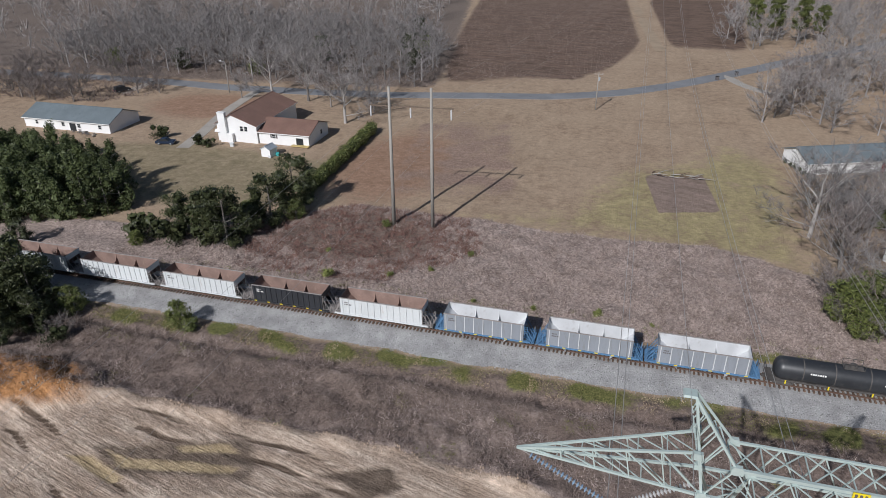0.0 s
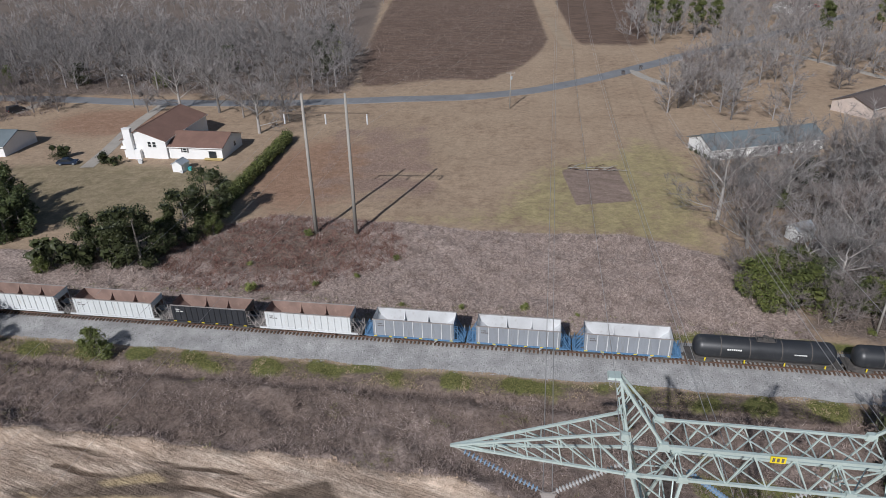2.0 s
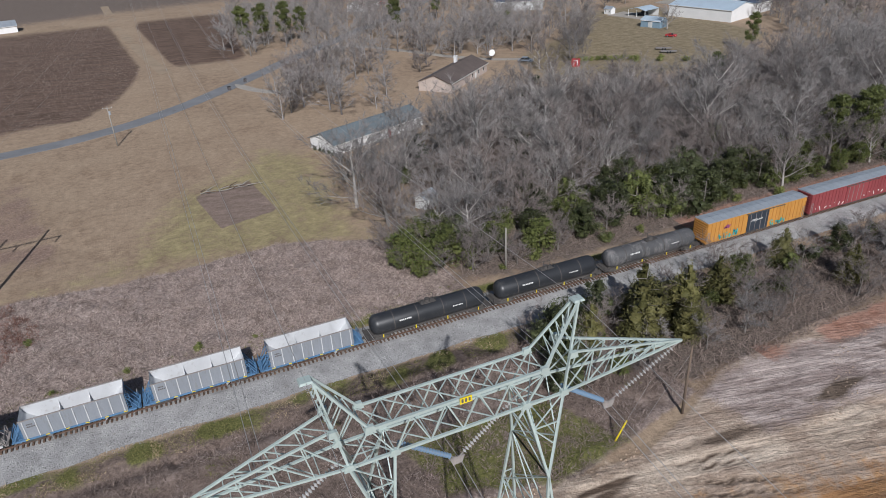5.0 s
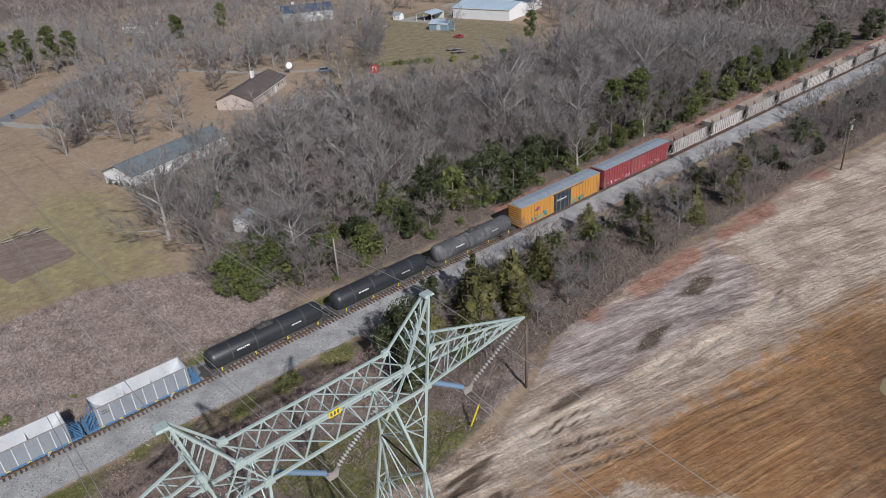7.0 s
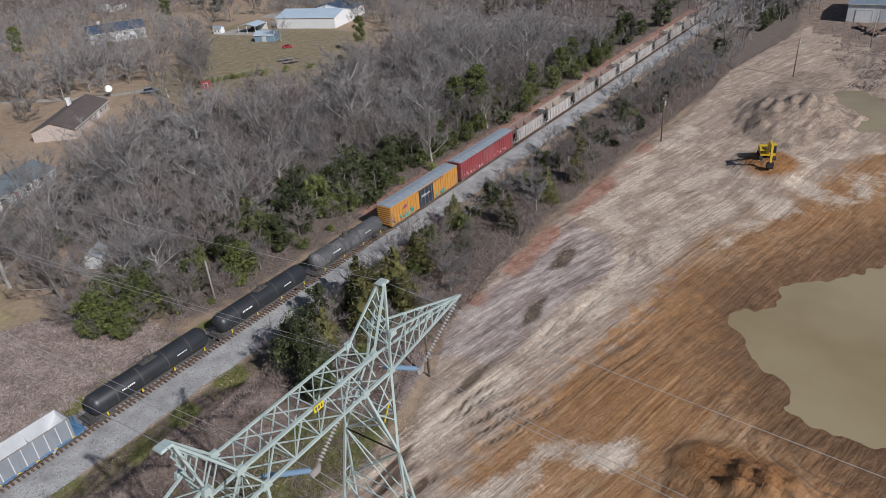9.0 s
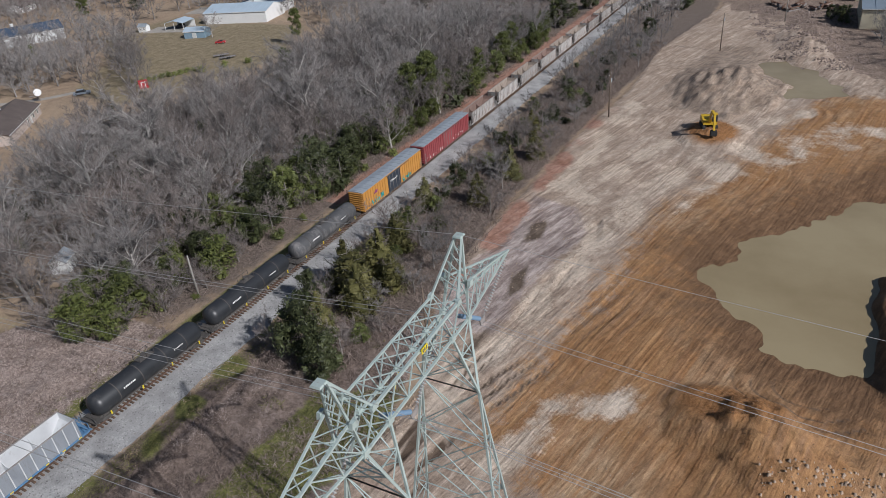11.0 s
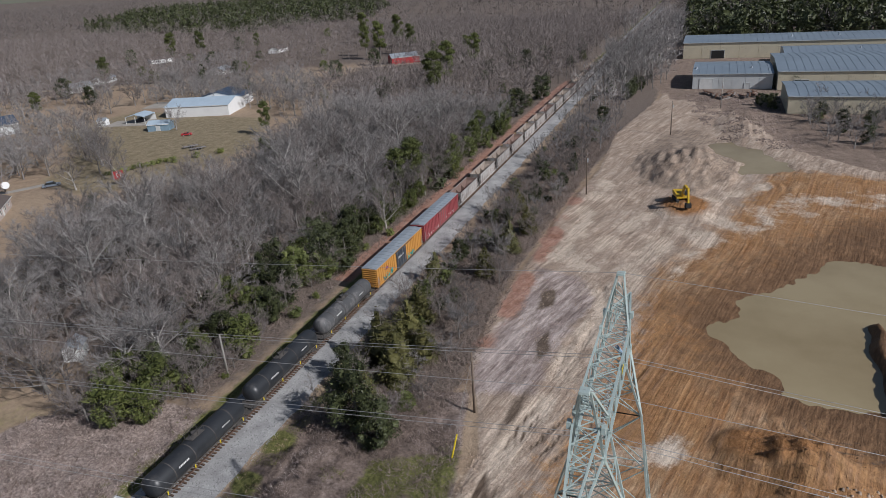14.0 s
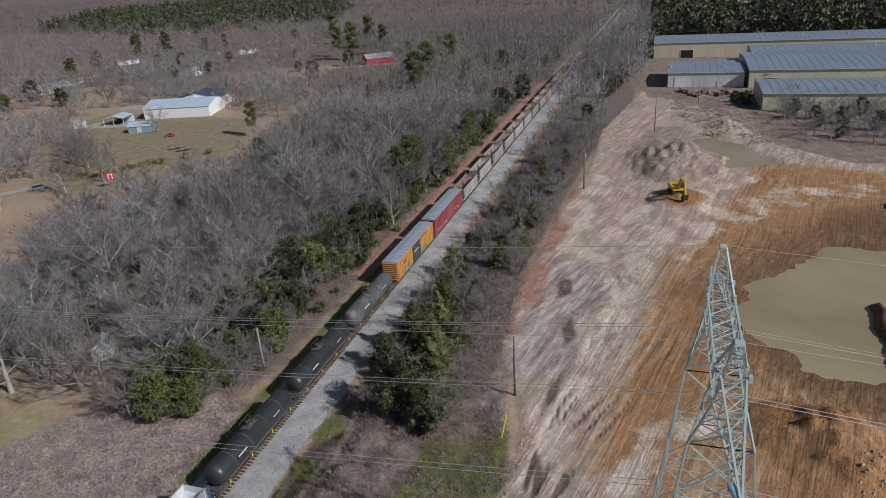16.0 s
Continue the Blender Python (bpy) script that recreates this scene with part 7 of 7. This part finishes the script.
gable_house("house", "long low white house with grey-blue shingle roof", (-129, 68.4, 0), 27, 11.5, 2.7, 4.9, M_SIDING, M_ROOF_BLUE, windows=((-9.5, 1.6, 0.8, 1.0, False), (-1, 1.6, 0.9, 1.0, False), (4.0, 1.5, 1.0, 1.0, False), (10.5, 1.6, 0.9, 1.0, False)),
            doors=((-6.5, 0.95, 2.05, M_GREYWALL), (2.0, 1.9, 2.05, M_GLASS)))
for k, (x, y, s) in enumerate(((-124, 61.2, 0.8), (-122.4, 60.7, 0.6), (-120.5, 60.2, 0.9), (-119, 61, 0.5), (-126, 61.4, 0.5), (-118.2, 59.6, 0.6))):
    b = thing("patio_clutter", "dark weathered patio furniture beside the house wall", "furniture", (x, y, height_at(x, y), 0, 0, k * 33), "patio clutter")
    part("seat", Geo().box((0, 0, s * 0.5), (s, s, 0.08)), M_MARK_D, b)
    part("back", Geo().box((0, s * 0.45, s * 0.85), (s, 0.07, s * 0.7)), M_GRIME, b)
    for i in (-1, 1):
        for j in (-1, 1):
            part("leg", Geo().box((i * s * 0.42, j * s * 0.42, s * 0.25), (0.06, 0.06, s * 0.5)), M_STEEL, b)
gable_house("house", "white ranch house with grey-blue shingle roof under bare trees", (62.8, 86.0, 0, 0, 0, 21.5), 29, 9.8, 2.7, 4.6, M_SIDING, M_ROOF_BLUE,
            windows=((-8, 1.6, 1.0, 1.2, False), (-1, 1.5, 1.4, 1.2, False), (6, 1.6, 1.0, 1.2, False), (10.5, 1.6, 1.0, 1.2, False)), doors=((2.8, 1.0, 2.05, M_RED),), gable_windows=(("x-", 0.8, 3.2, 0.4, 0.3),))
gable_house("house", "pale brick ranch house with dark brown roof and white chimney", (104.8, 124.8, 0, 0, 0, 40), 28, 11.2, 2.8, 5.0, M_STONE_PALE, M_ROOF_DARK,
            windows=((2, 1.6, 1.0, 1.2, False), (7, 1.6, 1.2, 1.2, False), (11, 1.6, 1.0, 1.2, False)), doors=((4.5, 1.0, 2.05, M_MARK_W),), chimney=(7.0, 2.6, 1.2, 6.2, M_SIDING))
gable_house("garden_shed", "small white shed with pale blue-grey boards in the wood", (58.8, 38.5, 0, 0, 0, 30), 3.6, 2.8, 2.2, 3.1, M_SIDING, M_GALV, 0.2, category="shed", doors=((0, 1.2, 1.8, M_GREYWALL),))
gable_house("house", "grey-sided house with navy roof and white trim", (192, 237, 0, 0, 0, -25), 24, 12, 4.4, 7.2, M_GREYWALL, M_ROOF_NAVY, windows=((-8, 3.2, 1.0, 1.2, False), (-4, 3.2, 1.0, 1.2, False), (3, 3.0, 1.0, 1.2, False)), chimney=(-6, 3.5, 1.2, 8.2, M_MARK_W),
            gable_windows=(("x-", 0, 4.6, 0.9, 1.1), ("x-", 2.5, 1.8, 0.9, 1.1), ("x-", -2.5, 1.8, 0.9, 1.1)))

# large pale metal workshop and its yard
shop = gable_house("workshop", "large white metal workshop with pale blue metal roof", (246.5, 162, 0, 0, 0, -75), 30, 20, 4.6, 6.8, M_SIDING, M_METAL_ROOF, 0.3, category="workshop", seams=10)
part("rear_block", Geo().prism([(-9, 4.5), (2, 7.2), (13, 4.5), (13, 0), (-9, 0)], 9, 26), M_SIDING, shop)
part("rear_roof", Geo().prism([(-9.4, 4.45), (2, 7.3), (13.4, 4.45), (13.4, 4.6), (2, 7.5), (-9.4, 4.6)], 8.7, 26.3), M_ROOF_NAVY, shop)
port = thing("carport", "open white metal carport with parked dark machinery", "carport", (224, 180, 0, 0, 0, -75))
part("roof", Geo().prism([(-4.5, 3.2), (0, 4.2), (4.5, 3.2), (4.5, 3.3), (0, 4.32), (-4.5, 3.3)], -5, 5), M_METAL_ROOF, port)
part("back_wall", Geo().box((0, 4.9, 1.6), (9, 0.1, 3.2)), M_SIDING, port)
for i in (-4.4, 0, 4.4):
    part("post", Geo().box((i, -4.9, 1.6), (0.16, 0.16, 3.3)), M_MARK_W, port)
mach = thing("parked_machine", "dark covered machine parked under the carport", "machine", (224, 180, 0, 0, 0, -75))
part("body", Geo().box((0, 0, 0.9), (4.2, 2.4, 1.2), 0, (0.85, 0.8)), M_CARGREY, mach)
part("cover", Geo().box((0.4, 0, 1.75), (2.6, 1.9, 0.6), 0, (0.8, 0.75)), M_DARK, mach)
slab = tagged(part("pavement", Geo().box((221, 183, 0.12), (20, 12, 0.35), -75), M_CONC), "pale concrete apron in front of the workshop", "pavement", kind="structure")
slab2 = tagged(part("pavement", Geo().box((262, 196, 0.12), (24, 16, 0.35), -75), M_CONC), "pale concrete yard behind the workshop", "pavement", kind="structure")
gable_house("garden_shed", "blue-grey boarded shed beside the workshop", (212, 158, 0, 0, 0, -70), 9, 6, 2.6, 3.8, M_BLUESHED, M_METAL_ROOF, 0.25, category="shed", doors=((0, 1.6, 2.0, M_GREYWALL),))
gable_house("playhouse", "tiny white playhouse on the workshop apron", (216, 194, 0.2, 0, 0, -75), 4, 3, 2.2, 3.2, M_SIDING, M_GALV, 0.2, category="shed", windows=((-1, 1.2, 0.6, 0.6, False), (1, 1.2, 0.6, 0.6, False)))

# works across the clay yard


def works(label, x0, x1, y0, y1, h, rise, wall, panels, openings=()):
    b = thing("factory_building", label, "factory", ((x0 + x1) / 2, (y0 + y1) / 2, 0), "works buildings")
    l, w = (x1 - x0) / 2, (y1 - y0) / 2
    part("wall", Geo().prism([(-l, -0.3), (l, -0.3), (l, h), (0, h + rise), (-l, h)], -w, w), wall, b)
    part("roof", Geo().prism([(-l - 0.4, h - 0.05), (0, h + rise), (l + 0.4, h - 0.05), (l + 0.4, h + 0.2), (0, h + rise + 0.25), (-l - 0.4, h + 0.2)], -w - 0.3, w + 0.3), M_FACT_ROOF, b)
    me = Geo().prism([(-l - 0.35, h + 0.2), (0, h + rise + 0.25), (l + 0.35, h + 0.2), (l + 0.35, h + 0.29), (0, h + rise + 0.34), (-l - 0.35, h + 0.29)], -0.07, 0.07).mesh("roof_rib", M_FACT_ROOF)
    n = int(2 * w / 3.0)
    for k in range(n):
        part("roof_rib", me, None, b, at=(0, -w + 1.5 + k * 3.0, 0))
    pl = 2 * w / panels
    me = Geo().box((0, 0, 0), (0.12, pl - 0.18, h - 0.5)).mesh("wall_panel", wall)
    for k in range(panels):
        part("wall_panel", me, None, b, at=(-l - 0.06, -w + pl * (k + 0.5), h / 2 - 0.1))
    part("gutter", Geo().box((-l - 0.45, 0, h + 0.02), (0.2, 2 * w, 0.22)), M_GREYWALL, b)
    for y, ww, hh, m_ in openings:
        d = part("bay_door", Geo().box((-l - 0.16, y, hh / 2), (0.12, ww, hh)), m_, b)
        part("door_frame", Geo().box((-l - 0.18, y, hh + 0.12), (0.16, ww + 0.4, 0.24)).box((-l - 0.18, y - ww / 2 - 0.1, hh / 2), (0.16, 0.2, hh)).box((-l - 0.18, y + ww / 2 + 0.1, hh / 2), (0.16, 0.2, hh)), M_GREYWALL, d)
    for k in range(max(2, int(w / 14))):
        part("roof_vent", Geo().tube([(-l * 0.4, -w + 8 + k * 22, h + rise * 0.5), (-l * 0.4, -w + 8 + k * 22, h + rise + 0.6)], [0.5, 0.4], 10), M_GALV, b)
    return b


works("long cream metal factory building with blue-grey roof", 392, 428, -190, -41, 8.2, 1.4, M_CREAM, 16, ((57, 6.5, 4.2, M_DARK), (22, 4, 3.4, M_MARK_W), (-10, 6, 4.0, M_DARK)))
works("grey and white metal works building with roller doors", 302, 336, -80, -49, 6.2, 1.0, M_GREYWALL, 6, ((10, 5, 4.2, M_MARK_W), (-6, 2, 2.4, M_GREYWALL)))
works("broad cream metal works building with blue-grey roof", 299, 352, -165, -81.5, 7.4, 1.8, M_CREAM, 10, ((33, 5, 4.0, M_DARK),))
works("low cream metal store building with grey roof", 254, 284, -150, -82, 6.0, 1.0, M_CREAM, 8)
works("low blue-grey works annex", 356, 384, -150, -88, 6.5, 1.4, M_GREYWALL, 6)
gable_house("red_barn", "red metal barn with pale roof", (398, 128, 0, 0, 0, -50), 18, 10, 4, 6, M_RED, M_GALV, 0.3, category="barn")
for x, y, rz, L in ((330, 310, 20, 14), (420, 345, -30, 16), (470, 270, 10, 18), (300, 300, -20, 14), (360, 240, 0, 10), (250, 330, 30, 15), (330, 420, -10, 16)):
    gable_house("house", "small distant white house among bare trees", (x, y, 0, 0, 0, rz), L, 9, 3, 5, M_SIDING, M_ROOF_DARK if L > 14 else M_GALV, windows=((-3, 1.6, 1, 1.2, False), (3, 1.6, 1, 1.2, False)))
gable_house("house", "pale distant house beside the road", (128, 290, 0, 0, 0, 40), 16, 10, 3.2, 5.4, M_SIDING, M_ROOF_DARK, windows=((-3, 1.6, 1, 1.2, False), (3, 1.6, 1, 1.2, False)))
gable_house("house", "pale low building beyond the wood", (-55, 352, 0, 0, 0, 10), 26, 12, 3.2, 5.2, M_SIDING, M_GALV)
gable_house("house", "pale low house beyond the wood", (-175, 330, 0, 0, 0, -10), 22, 11, 3.2, 5.2, M_SIDING, M_GALV)

# ---- vehicles ----


def vehicle(name, label, at, paint, L=4.7, W=1.8, H=1.5, boxy=False):
    c = thing(name, label, "car", at)
    l = L / 2
    low = [(-l, 0.35), (l, 0.35), (l, 0.75), (l - 0.25, 0.92), (-l + 0.1, 0.95), (-l, 0.8)]
    part("body", Geo().prism(low, -W / 2, W / 2), paint, c)
    if boxy:
        cab = [(-l + 0.12, 0.93), (l - 1.25, 0.93), (l - 1.8, H), (-l + 0.3, H)]
    else:
        cab = [(-l + 0.7, 0.93), (l - 1.2, 0.93), (l - 2.0, H), (-l + 1.4, H)]
    cabin = part("cabin", Geo().prism(cab, -W / 2 + 0.1, W / 2 - 0.1), M_GLASS, c, "dark glazed cabin")
    xs_ = [p[0] for p in cab]
    part("roof", Geo().box(((cab[2][0] + cab[3][0]) / 2, 0, H + 0.03), (cab[2][0] - cab[3][0] + 0.1, W - 0.18, 0.07), 0, (0.94, 0.92)), paint, cabin)
    for x in (-l + 0.85, l - 0.85):
        for y in (-1, 1):
            wv = part("wheel", Geo().tube([(x, y * (W / 2 - 0.2), 0.33), (x, y * (W / 2 + 0.01), 0.33)], 0.33, 14), M_RUBBER, c)
            part("rim", Geo().tube([(x, y * (W / 2 + 0.0), 0.33), (x, y * (W / 2 + 0.02), 0.33)], 0.2, 10), M_GALV, wv)
    for y in (-0.6, 0.6):
        part("headlight", Geo().box((l, y, 0.68), (0.05, 0.35, 0.16)), M_MARK_W, c)
        part("tail_light", Geo().box((-l, y, 0.75), (0.05, 0.25, 0.2)), M_RED, c)
    return c


vehicle("suv", "dark grey sport utility parked on the drive", (-140.5, 98.5, 0.16, 0, 0, 65), M_CARGREY, 4.8, 1.9, 1.8, True)
vehicle("car", "dark blue sedan parked on the lawn edge", (-97, 60.0, height_at(-97, 60) + 0.0, 0, 0, 12), M_CARBLUE)
vehicle("pickup", "silver-blue car parked in the yard", (137, 134.6, height_at(137, 134.6), 0, 0, -40), M_CARSILVER, 5.2, 1.9, 1.6)
vehicle("car", "small red car parked beside the shed", (203, 137, height_at(203, 137), 0, 0, -60), M_RED, 4.0, 1.7, 1.3)
vehicle("car", "red car parked on the distant street", (142, 300, height_at(142, 300), 0, 0, 20), M_RED)
for x, y, rz in ((186, 121, -35), (184, 116, -35)):
    t = thing("trailer", "low dark utility trailer parked on grass", "trailer", (x, y, height_at(x, y), 0, 0, rz), "trailers")
    part("deck", Geo().box((0, 0, 0.6), (5.5, 2.0, 0.12)), M_GRIME, t)
    for s in (-1, 1):
        part("side_rail", Geo().beam((-2.7, s, 1.05), (2.7, s, 1.05), 0.07), M_STEEL, t)
        for px_ in (-2.7, 0, 2.7):
            part("post", Geo().beam((px_, s, 0.6), (px_, s, 1.05), 0.06), M_STEEL, t)
        for px_ in (-0.45, 0.45):
            part("wheel", Geo().tube([(px_, s * 1.02, 0.35), (px_, s * 1.25, 0.35)], 0.34, 12), M_RUBBER, t)
    part("tongue", Geo().beam((2.7, 0, 0.55), (4.0, 0, 0.5), 0.1), M_STEEL, t)
bh = thing("basketball_board", "red basketball backboard with white marking on a post", "backboard", (141.5, 110.5, height_at(141.5, 110.5), 0, 0, -38))
part("post", Geo().tube([(0, 0.5, -0.2), (0, 0.5, 3.0)], 0.09, 8), M_GRIME, bh)
brd = part("board", Geo().box((0, 0, 3.4), (2.7, 0.08, 2.6)), M_RED, bh)
part("marking", Geo().box((-0.55, -0.06, 3.3), (0.25, 0.02, 1.6)).box((0.55, -0.06, 3.3), (0.25, 0.02, 1.6)).box((0, -0.06, 4.0), (1.35, 0.02, 0.25)), M_MARK_W, brd, "white frame marking")
dish = thing("satellite_dish", "white satellite dish on a short post", "dish", (128, 142.5, height_at(128, 142.5)))
part("post", Geo().tube([(0, 0, -0.2), (0, 0, 2.6)], 0.07, 8), M_GRIME, dish)
part("bowl", Geo().tube([(0, 0, 2.6), (-0.25, -0.3, 2.75), (-0.5, -0.6, 2.95)], [0.15, 0.8, 1.15], 16), M_MARK_W, dish)
for x, y in ((38.1, 156.5), (44.5, 164), (-136.5, 108)):
    b = thing("rubbish_bin", "dark green wheeled rubbish bin beside the road", "bin", (x, y, height_at(x, y)), "roadside bins")
    part("body", Geo().box((0, 0, 0.55), (0.75, 0.8, 1.1), 20, (1.15, 1.15)), M_MARK_D, b)
    part("lid", Geo().box((0, 0, 1.15), (0.95, 1.0, 0.1), 20), M_DARK, b)
    for s in (-0.3, 0.3):
        part("wheel", Geo().tube([(s - 0.05, -0.35, 0.12), (s + 0.05, -0.35, 0.12)], 0.13, 8), M_RUBBER, b)

# cut branches heaped along the garden plot
rr = random.Random(29)
pile = thing("brush_pile", "loose pile of cut branches beside the garden plot", "brush pile", (24.5, 68.2, height_at(24.5, 68.2)))
for k in range(22):
    x, y, a, ln = rr.uniform(-5.5, 4.5), rr.uniform(-0.9, 0.9), rr.uniform(-0.5, 0.7), rr.uniform(1.6, 3.6)
    part("branch", Geo().tube([(x, y, 0.06 + 0.02 * k), (x + ln * 0.5 * math.cos(a), y + ln * 0.5 * math.sin(a), 0.25 + 0.02 * k), (x + ln * math.cos(a), y + ln * math.sin(a), 0.1 + 0.03 * k)], [0.1, 0.08, 0.03], 5), M_POLE if k % 3 else M_TIE, pile)

# ---- machines on the clay ----
ez = height_at(151, -52.5)
ex = thing("excavator", "yellow tracked excavator with a dark bucket on the clay", "excavator", (151, -52.0, ez, 0, 0, 198))
for s in (-1, 1):
    part("track", Geo().prism([(-2.1, 0.25), (-1.8, 0.0), (1.8, 0.0), (2.1, 0.25), (2.1, 0.65), (1.8, 0.9), (-1.8, 0.9), (-2.1, 0.65)], s * 1.25 - 0.3, s * 1.25 + 0.3), M_RUBBER, ex)
part("house", Geo().prism([(-2.4, 1.0), (1.6, 1.0), (1.6, 1.7), (0.2, 2.0), (-2.2, 2.1), (-2.4, 1.8)], -1.4, 1.4), M_EXC, ex)
cabx = part("cab", Geo().prism([(0.0, 1.7), (1.6, 1.7), (1.45, 2.7), (1.2, 3.1), (0.0, 3.1)], 0.35, 1.4), M_GLASS, ex)
part("cab_roof", Geo().box((0.6, 0.88, 3.14), (1.4, 1.15, 0.1)), M_EXC, cabx)
part("counterweight", Geo().box((-2.4, 0, 1.5), (0.7, 2.7, 1.0), 0, (0.9, 0.9)), M_DARK, ex)
part("boom", Geo().beam((1.4, -0.2, 1.7), (3.4, -0.2, 4.6), 0.5, 0.7).beam((3.4, -0.2, 4.6), (6.0, -0.2, 4.4), 0.45, 0.6), M_EXC, ex)
part("stick", Geo().beam((5.7, -0.2, 4.9), (6.6, -0.2, 1.6), 0.38, 0.5), M_EXC, ex)
part("ram", Geo().tube([(1.6, -0.2, 1.9), (3.9, -0.2, 3.9)], 0.1, 8), M_GALV, ex)
part("bucket", Geo().prism([(6.2, 1.6), (7.0, 1.5), (7.1, 0.6), (6.3, 0.15), (5.7, 0.5), (5.9, 1.1)], -0.8, 0.4), M_DARK, ex)
dz = height_at(150, -103)
dt = thing("dump_truck", "brown articulated dump truck parked on the clay", "truck", (149, -104, height_at(149, -104), 0, 0, -95))
part("dump_body", Geo().prism([(-4.2, 2.6), (-3.4, 1.3), (0.6, 1.3), (1.2, 2.9), (0.4, 3.2), (-4.0, 3.0)], -1.45, 1.45), M_RUSTBROWN, dt)
part("chassis", Geo().box((-0.4, 0, 1.05), (8.4, 1.1, 0.5)), M_STEEL, dt)
cb = part("cab", Geo().prism([(1.7, 1.2), (4.4, 1.2), (4.4, 1.9), (3.3, 2.1), (3.1, 3.2), (1.7, 3.2)], -1.3, 1.3), M_EXC, dt)
part("windscreen", Geo().box((3.25, 0, 2.65), (0.1, 2.0, 0.9)), M_GLASS, cb)
for wx_ in (-3.2, -1.4, 3.2):
    for s in (-1, 1):
        wv = part("wheel", Geo().tube([(wx_, s * 1.0, 0.85), (wx_, s * 1.55, 0.85)], 0.85, 16), M_RUBBER, dt)
        part("rim", Geo().tube([(wx_, s * 1.54, 0.85), (wx_, s * 1.57, 0.85)], 0.42, 12), M_EXC, wv)
# scrap and timber in front of the works
rr = random.Random(17)
for k in range(16):
    x, y = 286 + rr.uniform(-6, 6), -62 - rr.uniform(-8, 14)
    p = thing("scrap_stack", "stack of dark rusty steel and timber in the yard", "scrap", (x, y, height_at(x, y), 0, 0, rr.uniform(-40, 40)), "scrap stacks")
    for j in range(4):
        part("bar", Geo().box((rr.uniform(-0.3, 0.3), rr.uniform(-0.4, 0.4), 0.2 + j * 0.35), (rr.uniform(3, 6), 0.6, 0.3), rr.uniform(-8, 8)), M_RUSTBROWN if j % 2 else M_GRIME, p)

# ---- track ties ----
rng = random.Random(7)
tie = Geo().box((0, 0, 0), (0.23, 2.6, 0.18), top=(0.94, 0.99)).mesh("tie", M_TIE)
for k in range(260):
    part("tie", tie, M_TIE, ballast, at=(-66 + k * 0.56 + rng.uniform(-0.03, 0.03), rng.uniform(-0.06, 0.06), 0.59, 0, 0, rng.uniform(-1.5, 1.5)))
g = Geo()
for k in range(1920):
    x = -320 + k * 0.56
    if x < -66 or x > -66 + 260 * 0.56:
        g.box((x, 0, 0.59), (0.23, 2.6, 0.18))
tagged(part("ties", g, M_TIE), "dark timber ties of the farther track", "ties", kind="stuff")
